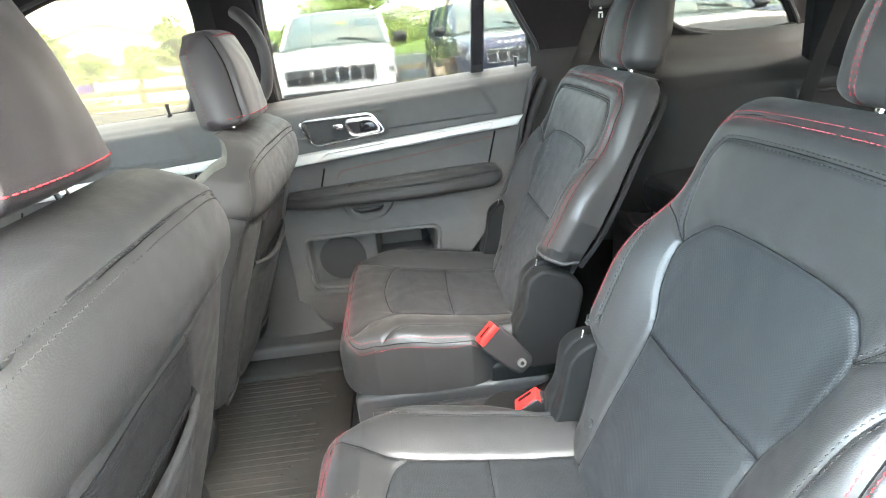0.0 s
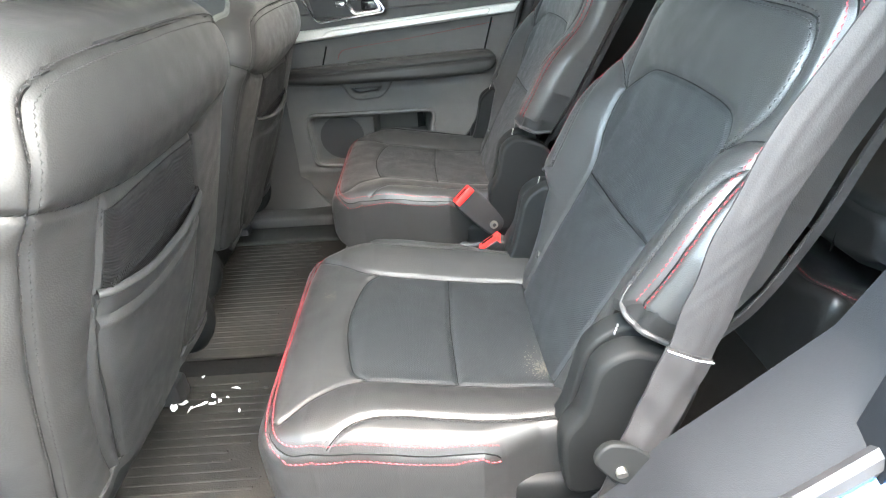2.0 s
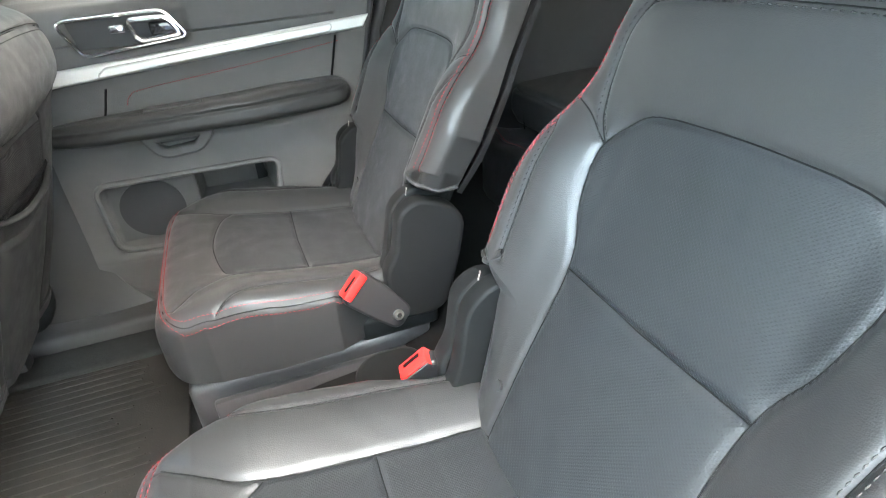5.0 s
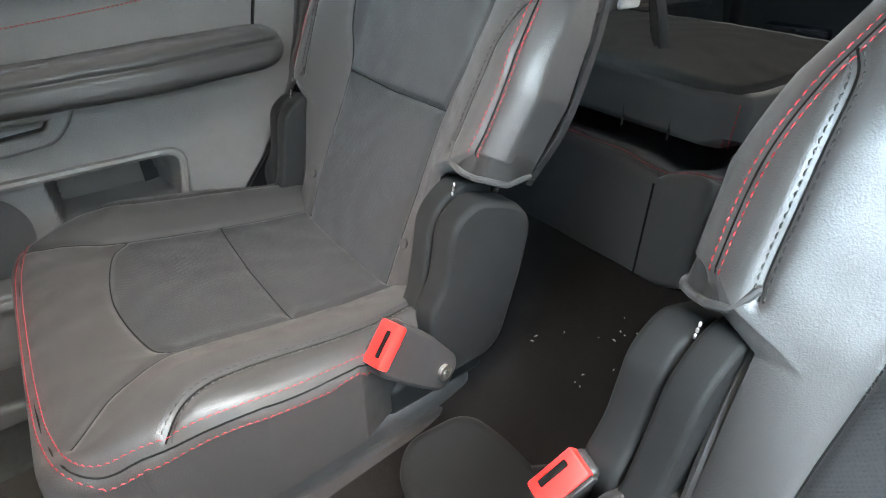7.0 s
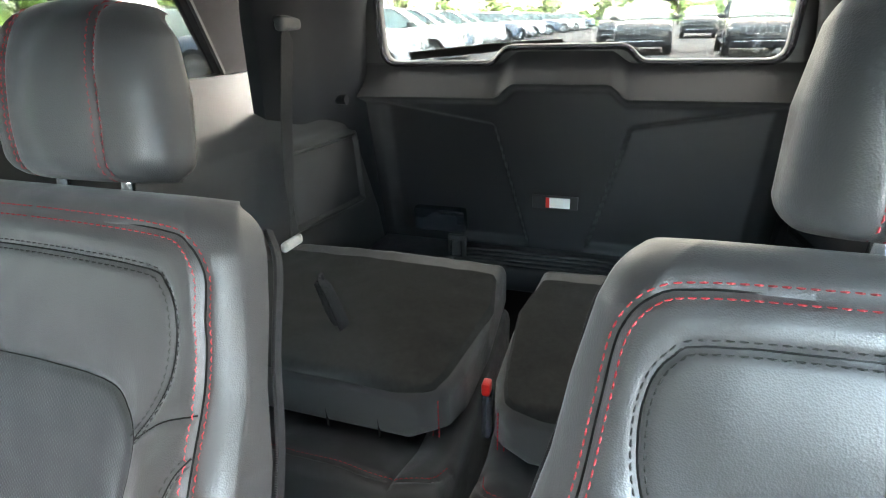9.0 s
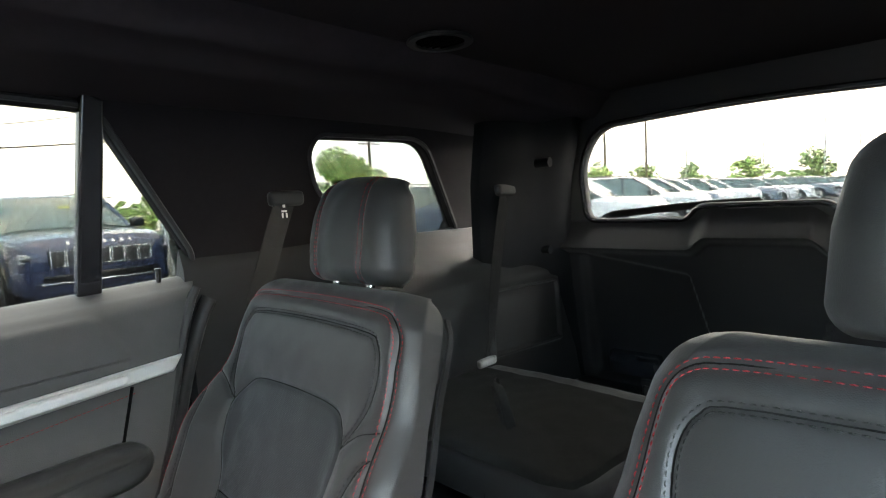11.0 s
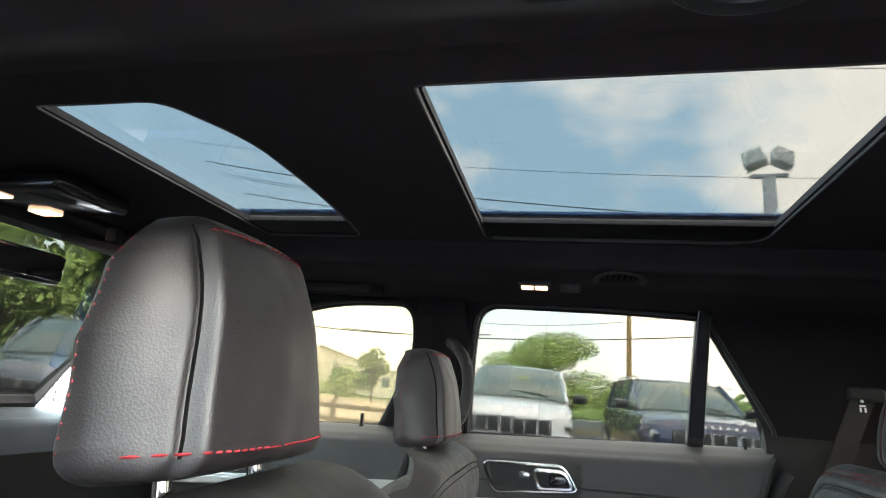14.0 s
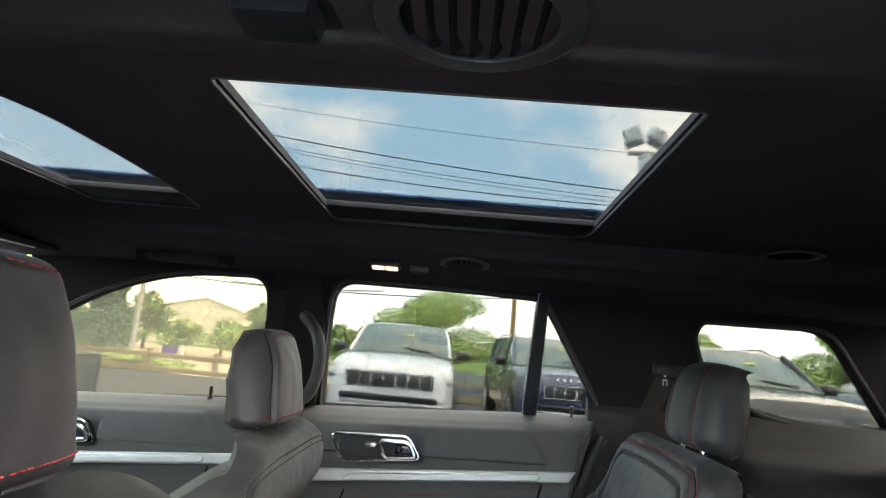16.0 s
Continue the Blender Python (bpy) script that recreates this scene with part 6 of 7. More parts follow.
def strip(name, x0, x1, y0, y1, h, m, label, cat):
    n = 16
    V, F = [], []
    for i in range(n + 1):
        y = y0 + (y1 - y0) * i / n
        z = float(terrain(0, y)) + h
        V += [(x0, y, z), (x1, y, z)]
    for i in range(n):
        F.append((2 * i, 2 * i + 1, 2 * i + 3, 2 * i + 2))
    return tagged(link(name, raw(V, F), m), label, cat, kind="structure")


strip("grass_verge", -90, 60, 15.2, 19.6, 0.02, GRASS, "mown grass verge by the fence", "grass")
strip("road", -120, 120, 19.6, 62, 0.015, CONCRETE, "pale concrete road beyond the fence", "road")
strip("lawn", -150, 150, 62, 140, 0.02, GRASS, "lawn beyond the road", "grass")


def loft(sections, close=True):
    V, F = [], []
    k = len(sections[0])
    for s in sections:
        V += s
    for i in range(len(sections) - 1):
        for j in range(k):
            F.append((i * k + j, i * k + (j + 1) % k, (i + 1) * k + (j + 1) % k, (i + 1) * k + j))
    if close:
        F += [tuple(range(k - 1, -1, -1)), tuple(range((len(sections) - 1) * k, len(sections) * k))]
    bm = bmesh.new()
    vs = [bm.verts.new(v) for v in V]
    for f in F:
        bm.faces.new([vs[j] for j in f])
    bmesh.ops.recalc_face_normals(bm, faces=bm.faces)
    return bm


def body_section(x, hw, zb, zt, crown=0.03):
    pts = [(-hw * 0.90, zb), (-hw, zb + 0.10), (-hw * 1.005, zb + (zt - zb) * 0.55), (-hw * 0.975, zt - 0.08), (-hw * 0.90, zt - 0.01), (-hw * 0.5, zt + crown * 0.8), (0, zt + crown),
           (hw * 0.5, zt + crown * 0.8), (hw * 0.90, zt - 0.01), (hw * 0.975, zt - 0.08), (hw * 1.005, zb + (zt - zb) * 0.55), (hw, zb + 0.10), (hw * 0.90, zb)]
    return [(x, y, z) for y, z in pts]


def wheel(parent, x, y, r=0.39):
    w = part("wheel", rod((x, y - 0.12, r), (x, y + 0.12, r), r, 28), TYRE, parent)
    sg = 1 if y > 0 else -1
    part("rim", rod((x, y + sg * 0.10, r), (x, y + sg * 0.127, r), r * 0.68, 24), RIM, w)
    part("hub", rod((x, y + sg * 0.127, r), (x, y + sg * 0.135, r), 0.06, 12), TYRE, w)
    return w


def suv(m, color, label, grille="slots", chrome=False, dark_roof=False, wagon=1.0, badge=False):
    """A large upright sport utility vehicle, its front along +x of its own frame."""
    car = thing("parked_car", (0, 0, 0), label, "car", "parked cars")
    S = [(2.66, 0.80, 0.50, 0.92), (2.62, 0.92, 0.36, 1.02), (2.50, 0.985, 0.30, 1.14), (2.25, 1.02, 0.30, 1.19), (1.8, 1.035, 0.30, 1.225), (1.25, 1.04, 0.30, 1.255), (0.4, 1.045, 0.30, 1.24), (-1.2, 1.045, 0.30, 1.25), (-2.2, 1.03, 0.32, 1.25), (-2.55, 1.0, 0.38, 1.22), (-2.66, 0.92, 0.48, 1.15)]
    bm = loft([body_section(*s) for s in S])
    bmesh.ops.bevel(bm, geom=[e for e in bm.edges if e.is_manifold and e.calc_face_angle(0) > radians(35)], offset=0.03, segments=2, affect="EDGES")
    body = part("body", bm, color, car, smooth=30)
    # glass house, with a painted roof
    def gs(x, hb, ht, zb, zt):
        return [(x, -hb, zb), (x, -(hb + ht) / 2 - 0.02, (zb + zt) / 2), (x, -ht, zt - 0.03), (x, -ht * 0.8, zt), (x, 0, zt + 0.02), (x, ht * 0.8, zt), (x, ht, zt - 0.03), (x, (hb + ht) / 2 + 0.02, (zb + zt) / 2), (x, hb, zb)]
    G = [gs(1.28, 0.93, 0.90, 1.23, 1.29), gs(1.18, 0.94, 0.88, 1.23, 1.36), gs(0.42, 0.95, 0.79, 1.22, 1.80), gs(0.20, 0.95, 0.78, 1.22, 1.84), (gs(-1.2, 0.95, 0.78, 1.22, 1.86)), gs(-2.1, 0.94, 0.76, 1.22, 1.84), gs(-2.35, 0.94, 0.75, 1.22, 1.78), gs(-2.55, 0.92, 0.88, 1.20, 1.30)]
    part("glass_house", loft(G), CAR_GLASS, car, "dark glossy window glass", smooth=30)
    roof = [[(x, y * 1.01, z + 0.012) for x, y, z in gs(*a)[2:7]] + [(x, -y * 0.98, z - 0.05) for x, y, z in gs(*a)[2:7]] for a in ((0.40, 0.95, 0.79, 1.22, 1.80), (0.20, 0.95, 0.78, 1.22, 1.84), (-1.2, 0.95, 0.78, 1.22, 1.86), (-2.1, 0.94, 0.76, 1.22, 1.84), (-2.38, 0.94, 0.75, 1.22, 1.77))]
    rf = part("roof", loft(roof), P_BLACK if dark_roof else color, car, smooth=30)
    for k in (-1, 1):
        part("roof_rail", tube([(0.1, k * 0.70, 1.86), (-0.1, k * 0.70, 1.91), (-1.9, k * 0.69, 1.91), (-2.1, k * 0.69, 1.86)], 0.018, 6), P_BLACK, rf)
        part("windscreen_pillar", tube([(1.26, k * 0.925, 1.25), (0.82, k * 0.875, 1.55), (0.40, k * 0.80, 1.80)], 0.04, 6), color, body)
        for x0, x1 in ((0.1, 0.05), (-0.95, -0.98), (-1.95, -2.1)):
            part("door_pillar", tube([(x0, k * 0.965, 1.23), (x0 * 0.5 + x1 * 0.5, k * 0.88, 1.54), (x1, k * 0.785, 1.82)], 0.035, 6), P_BLACK, body)
        mr = part("wing_mirror", rbox((0.14, 0.24, 0.17), 0.05, 3, Matrix.Translation((0.98, k * 1.17, 1.33))), P_BLACK, car)
        part("stalk", rbox((0.06, 0.16, 0.05), 0.015, 2, Matrix.Translation((0.99, k * 1.03, 1.27))), P_BLACK, mr)
        hd = part("headlight", rbox((0.12, 0.30, 0.14), 0.03, 3, Matrix.Translation((2.55, k * 0.86, 0.90)) @ Matrix.Rotation(k * radians(16), 4, "Z")), HEADLIGHT, car, "clear headlight")
        part("lens_bar", rbox((0.02, 0.24, 0.05), 0.008, 2, Matrix.Translation((2.607, k * 0.86, 0.885)) @ Matrix.Rotation(k * radians(16), 4, "Z")), GLOSS_BLACK, hd)
        for x in (1.62, -1.60):
            part("wheel_arch", rod((x, k * 0.99, 0.42), (x, k * 1.062, 0.42), 0.475, 30), GLOSS_BLACK, body)
            wheel(car, x, k * 0.96)
        for x in (-0.42, 0.62):
            part("door_seam", rbox((0.012, 0.01, 0.72), 0.003, 1, Matrix.Translation((x, k * 1.050, 0.88))), GLOSS_BLACK, body)
            part("door_handle", rbox((0.20, 0.03, 0.028), 0.01, 2, Matrix.Translation((x - 0.22, k * 1.052, 1.08))), CHROME if chrome else color, body)
    gr = part("grille", rbox((0.06, 1.40, 0.25), 0.02, 2, Matrix.Translation((2.645, 0, 0.87))), GLOSS_BLACK, car, "upright grille with seven slots")
    for k in range(7):
        y = (k - 3) * 0.194
        if chrome:
            part("slot_frame", tube([(2.682, y + dy, 0.87 + dz) for dy, dz in ((-0.082, -0.108), (0.082, -0.108), (0.082, 0.108), (-0.082, 0.108))], 0.012, 6, True), BRIGHT, gr)
        else:
            part("slot_frame", tube([(2.682, y + dy, 0.87 + dz) for dy, dz in ((-0.082, -0.106), (0.082, -0.106), (0.082, 0.106), (-0.082, 0.106))], 0.009, 6, True), BRIGHT, gr)
        part("slot", rbox((0.02, 0.144, 0.195), 0.008, 2, Matrix.Translation((2.672, y, 0.87))), GRILLE, gr)
    part("bumper_intake", rbox((0.05, 1.55, 0.10), 0.02, 2, Matrix.Translation((2.655, 0, 0.60))), GLOSS_BLACK, car)
    part("bumper_trim", rbox((0.04, 1.62, 0.03), 0.01, 2, Matrix.Translation((2.675, 0, 0.525))), CHROME if chrome else P_SILVER, car)
    part("price_sticker", rbox((0.01, 0.18, 0.05), 0.004, 1, Matrix.Translation((0.745, 0.12, 1.640)) @ Matrix.Rotation(radians(-56), 4, "Y")), YELLOW, car, "yellow windscreen sticker")
    part("wiper", tube([(1.25, 0.6, 1.335), (1.17, 0.05, 1.40)], 0.012, 6), GLOSS_BLACK, car)
    for k in (-1, 1):
        part("tail_light", rbox((0.06, 0.30, 0.14), 0.02, 2, Matrix.Translation((-2.60, k * 0.80, 1.10))), mat("tail lamp red", (0.4, 0.01, 0.01), 0.15), car)
    if badge:
        for k in range(8):
            part("badge_bar", rbox((0.012, 0.05, 0.062), 0.004, 1, Matrix.Translation((2.585, (k - 3.5) * 0.118, 1.082)) @ Matrix.Rotation(radians(-42), 4, "Y")), CHROME, car, "chrome badge bar")
    car.matrix_basis = m
    return car


def parked(x, y, heading, s=1.0):
    """heading: degrees of the way the front points, from +x towards +y."""
    return Matrix.Translation((x, y, 0)) @ Matrix.Rotation(radians(heading), 4, "Z") @ Matrix.Scale(s, 4)


def by_front(x, y, heading, s=1.0):
    h = radians(heading)
    return parked(x - 2.66 * s * math.cos(h), y - 2.66 * s * math.sin(h), heading, s)


white_car = suv(by_front(-1.72, 8.35, -84, 0.97), P_WHITE, "white upright utility vehicle with black seven slot grille", dark_roof=True)
navy_car = suv(by_front(1.33, 9.55, -80, 0.97), P_NAVY, "dark navy utility vehicle with chrome framed grille", chrome=True, badge=True)
grey_car = suv(by_front(3.80, 7.35, -88, 0.97), P_BLACK, "black utility vehicle with a bright bonnet, parked in the row")
silver_car = suv(parked(17.0, 10.2, -72), P_SILVER, "silver utility vehicle in the sales row")
blue_car = suv(parked(9.6, 14.0, 176), P_GREY, "dark blue utility vehicle seen from its side")
row = [(12.6, 9.6, 0), (20.6, 11.2, 1), (24.0, 12.0, 2), (27.6, 12.6, 0), (31.2, 13.2, 2), (35.5, 13.6, 1), (40, 14, 0), (45, 14.2, 2), (50, 14.2, 1), (56, 14.2, 0), (62, 14.2, 2), (69, 14.3, 1)]
kinds = [silver_car, blue_car, white_car]
for x, y, k in row:
    c = copy_thing(kinds[k], parked(x, y, -72))
    tagged(c, ("silver", "grey blue", "white")[k] + " utility vehicle in a long row of parked cars")
for x, y, h in ((24.5, 2.6, 184), (23.5, -1.2, 182), (33, 4.5, 184), (40, 0.5, 180)):
    tagged(copy_thing(grey_car, parked(x, y, h)), "black utility vehicle parked across the aisle")
tagged(copy_thing(blue_car, parked(-8.4, 6.9, -48)), "pale blue grey pick-up like car in front")
for x, y in ((-0.9, 24.0), (-46, 44), (-40, 46)):
    c = copy_thing(blue_car, Matrix.Translation((0, 0, -1.05)) @ parked(x, y, 5, 0.8))
    tagged(c, "car parked across the road")


# unseen vehicle, added to block sky light on the open door side
tagged(copy_thing(blue_car, parked(0.6, -2.15, 181, 1.2)), "unseen tall vehicle added beside the car to block sky light")


def tree(at, height, spread, leaf, seed, n=2600, size=0.22, label="broad leafy tree with dense green crown", trunk=0.16, base=0.28, lobes=9, conifer=False):
    rnd = random.Random(seed)
    t = thing("tree", at, label, "tree", "trees")
    h = height
    pts = [(0, 0, -0.1), (0.03 * h * rnd.uniform(-1, 1), 0.02 * h, h * 0.25), (0.02 * h, -0.02 * h, h * 0.5), (0, 0, h * 0.85)]
    tr = bmesh.new()
    V, F = [], []
    for i, p in enumerate(pts):
        r = trunk * (1.2, 0.85, 0.5, 0.12)[i]
        V += [(p[0] + r * math.cos(a), p[1] + r * math.sin(a), p[2]) for a in np.linspace(0, 2 * math.pi, 9)[:-1]]
    part("trunk", loft([V[i * 8:i * 8 + 8] for i in range(4)]), BARK, t)
    lob = []
    for i in range(lobes):
        a, f = rnd.uniform(0, 6.283), (i + 0.5) / lobes
        if conifer:
            z = h * (0.12 + 0.85 * f)
            lob.append((Vector((0.3 * math.cos(a), 0.3 * math.sin(a), z)), spread * (1.05 - f) * 0.9 + 0.15, h * 0.10))
        else:
            z = h * (base + (0.92 - base) * f)
            R = spread * math.sin(math.pi * (0.2 + 0.72 * f)) * 0.58
            c = Vector((R * math.cos(a), R * math.sin(a), z))
            lob.append((c, spread * rnd.uniform(0.38, 0.6), h * rnd.uniform(0.10, 0.17)))
            part("limb", tube([(0, 0, z * 0.55), tuple(c * 0.55 + Vector((0, 0, z * 0.35))), tuple(c)], trunk * 0.22, 5), BARK, t)
    V, F = [], []
    for i in range(n):
        c, rx, rz = lob[rnd.randrange(len(lob))]
        d = Vector((rnd.gauss(0, 1), rnd.gauss(0, 1), rnd.gauss(0, 1))).normalized()
        q = rnd.uniform(0.45, 1.05) ** 0.6
        p = c + Vector((d.x * rx * q, d.y * rx * q, d.z * rz * q))
        s = size * rnd.uniform(0.5, 1.2)
        u = Vector((rnd.gauss(0, 1), rnd.gauss(0, 1), rnd.gauss(0, 0.6))).normalized()
        v = u.cross(d + Vector((0.01, 0.3 * rnd.random(), 0.4))).normalized()
        k = len(V)
        V += [p - u * s, p - v * s * 0.45 + d * s * 0.15, p + u * s, p + v * s * 0.45 + d * s * 0.15]
        F.append((k, k + 1, k + 2, k + 3))
    crown = link("crown", raw(V, F), leaf, t, smooth=False)
    tagged(crown, kind="stuff")
    return t


def polar(az, d, z=None):
    x, y = d * math.sin(radians(az)), d * math.cos(radians(az))
    return (x, y, float(terrain(x, y)) if z is None else z)


tree(polar(-7.5, 26), 5.2, 3.0, LEAF_BRIGHT, 3, 26000, 0.085, "broad bright green maple behind the white car")
tree(polar(29.5, 24), 4.8, 2.3, LEAF_BRIGHT, 5, 24000, 0.080, "bright green maple beyond the parked cars")
tree(polar(18.0, 30), 4.3, 2.0, LEAF_BRIGHT, 7, 11000, 0.09, "small green maple beyond the parked cars")
tree(polar(14.0, 40), 4.2, 2.2, LEAF, 8, 1500, 0.25)
tree(polar(-38.5, 44), 6.2, 2.3, NEEDLE, 11, 7000, 0.2, "dark blue green spruce", lobes=12, conifer=True)
tree(polar(-42.5, 50), 6.4, 2.6, NEEDLE, 12, 6000, 0.22, "dark green spruce beyond the road", lobes=12, conifer=True)
tree(polar(-35.5, 58), 5.2, 2.6, LEAF, 13, 1600, 0.3)
tree(polar(-32.5, 52), 3.0, 1.9, LEAF_BRIGHT, 14, 1200, 0.25, "low yellow green tree by the building")
tree(polar(-28.8, 50), 3.2, 2.0, LEAF_BRIGHT, 15, 1400, 0.25, "low yellow green tree by the building")
tree(polar(-25.2, 62), 5.6, 2.4, LEAF, 16, 1600, 0.3)
tree(polar(-17.5, 55), 3.8, 3.0, LEAF, 18, 1600, 0.3)
for i, (az, d, h) in enumerate(((-58, 22, 6), (-52, 26, 7), (-64, 24, 7), (-70, 30, 8), (-47, 34, 6), (52, 70, 6), (57, 60, 5.5), (62, 80, 6), (66, 85, 6), (71, 95, 7), (76, 90, 7), (82, 100, 8), (88, 90, 8), (41, 36, 4.6), (94, 100, 7), (46, 60, 5.6))):
    tree(polar(az, d), h, h * 0.42, LEAF_BRIGHT if i % 3 == 0 else LEAF, 30 + i, 1500, 0.05 * h)
# far line of woods
rnd = random.Random(9)
V, F = [], []
for i in range(5200):
    az, d = rnd.uniform(-75, 110), rnd.uniform(130, 170)
    x, y, z = polar(az, d)
    z += abs(rnd.gauss(0, 1)) * 1.6 + 1.5 * rnd.random() + 1.2 * math.sin(az * 0.7)
    s = rnd.uniform(0.5, 1.4)
    u = Vector((math.cos(radians(az)), -math.sin(radians(az)), rnd.uniform(-0.5, 0.5)))
    k = len(V)
    V += [Vector((x, y, z)) - u * s, Vector((x, y, z - s * 0.5)), Vector((x, y, z)) + u * s, Vector((x, y, z + s * 0.6))]
    F.append((k, k + 1, k + 2, k + 3))
tagged(link("far_woods", raw(V, F), LEAF, smooth=False), "far line of green trees at the horizon", "woods", kind="stuff")
# grass clump
hedge = tree(polar(-36.2, 30), 1.1, 2.6, LEAF_BRIGHT, 50, 2200, 0.2, "rounded yellow green shrub clump beyond the road", trunk=0.03, base=0.1)

# split rail fence
fence = thing("fence", (0, 17.2, 0), "weathered wooden two rail fence along the verge", "fence")
for k in range(16):
    x = -21.5 + 2.4 * k
    z = float(terrain(x, 17.2))
    part("post", rbox((0.16, 0.16, 1.25), 0.02, 2, Matrix.Translation((x, 0, z + 0.45))), WOOD, fence)
    for h in (0.42, 0.86):
        part("rail", rbox((2.4, 0.06, 0.15), 0.015, 2, Matrix.Translation((x + 1.2, -0.06, z + h)) @ Matrix.Rotation(radians(0.4 * math.sin(k * 3 + h * 9)), 4, "Y")), WOOD, fence)

# gabled building
bx, by, bz = polar(-30.8, 82)
house = thing("building", (bx, by, bz), "cream gabled commercial building across the road", "building")
hm = Matrix.Rotation(radians(30), 4, "Z")
gable = [(-7.5, 0), (7.5, 0), (7.5, 4.3), (0, 6.4), (-7.5, 4.3)]
link("wall", plate([gable], 10, 0.05, hm @ Matrix(((1, 0, 0, 0), (0, 0, -1, 5), (0, 1, 0, 0), (0, 0, 0, 1)))), STUCCO, house)
for k in (-1, 1):
    part("roof", rbox((8.4, 10.8, 0.2), 0.03, 1, hm @ Matrix.Translation((k * 3.85, 5, 5.42)) @ Matrix.Rotation(k * radians(15.6), 4, "Y")), ROOFING, house)
part("fascia", rbox((15, 0.15, 0.3), 0.03, 1, hm @ Matrix.Translation((0, -0.1, 4.2))), WHITE, house)
for x in (-5.2, -2.6, 2.6, 5.8):
    w = part("window", rbox((1.5, 0.12, 1.7), 0.03, 1, hm @ Matrix.Translation((x, -0.06, 2.2))), CAR_GLASS, house, "dark window")
    part("sill", rbox((1.7, 0.2, 0.1), 0.02, 1, hm @ Matrix.Translation((x, -0.1, 1.3))), WHITE, w)
side = polar(-25.2, 78)
ann = thing("building", (side[0] + 6, side[1] + 4, side[2]), "low cream building wing with dark windows", "building")
part("wall", rbox((14, 8, 3.6), 0.05, 1, Matrix.Translation((0, 0, 1.8))), STUCCO, ann)
part("roof", rbox((14.6, 8.6, 0.25), 0.05, 1, Matrix.Translation((0, 0, 3.7))), ROOFING, ann)
for x in (-6, -4, -2, 0.5, 3, 5.5):
    part("window", rbox((1.1, 0.1, 1.4), 0.02, 1, Matrix.Translation((x, -4.03, 2.1))), CAR_GLASS, ann)
sg_at = polar(-33.2, 40)
sgn = thing("road_sign", sg_at, "small purple and white sign board by the road", "sign")
part("board", rbox((0.85, 0.1, 0.6), 0.02, 1, Matrix.Translation((0, 0, 0.75)) @ Matrix.Rotation(radians(30), 4, "Z")), mat("purple sign", (0.09, 0.06, 0.30), 0.5), sgn)
part("post", rbox((0.32, 0.3, 1.15), 0.03, 1, Matrix.Translation((0.62, 0.36, 0.57))), WHITE, sgn)


def utility_pole(at, h, m=POLE, arm=True, label="tall wooden utility pole"):
    p = thing("utility_pole", at, label, "utility pole", "utility poles")
    part("pole", rod((0, 0, -0.3), (0, 0, h), 0.16, 14, 0.11), m, p)
    if arm:
        part("cross_arm", rbox((2.2, 0.1, 0.12), 0.02, 1, Matrix.Translation((0, 0, h - 0.5))), m, p)
        for k in (-1, -0.5, 0.5, 1):
            part("insulator", rod((k, 0, h - 0.44), (k, 0, h - 0.25), 0.04, 8), GALV, p)
    return p


utility_pole(polar(0.6, 30), 9.5)
utility_pole(polar(-36.3, 38), 8.5, GALV, False, "pale grey pole beside the spruce")
for az, d, h in ((58.0, 60, 11), (62.0, 75, 12), (33.6, 46, 8), (53, 55, 9)):
    utility_pole(polar(az, d), h, BARK)


def light_mast(at, h, label, heads=2):
    p = thing("light_mast", at, label, "light mast", "light masts")
    part("mast", rod((0, 0, 0), (0, 0, h), 0.07, 12, 0.05), GALV, p)
    for k in ((-1, 1) if heads == 2 else (1,)):
        part("arm", tube([(0, 0, h), (k * 0.5, 0, h + 0.08)], 0.03, 6), GALV, p)
        part("lamp_head", rbox((0.5, 0.22, 0.09), 0.03, 2, Matrix.Translation((k * 0.75, 0, h + 0.1))), GALV, p)
    return p


for az, d, h in ((-31.4, 70, 4.6), (8.5, 48, 3.9), (60, 50, 5.5), (65.5, 55, 6.5), (69, 60, 6.5), (72, 70, 7), (76.5, 60, 7), (79, 80, 7.5), (54, 38, 6)):
    light_mast(polar(az, d), h, "grey car park light mast")

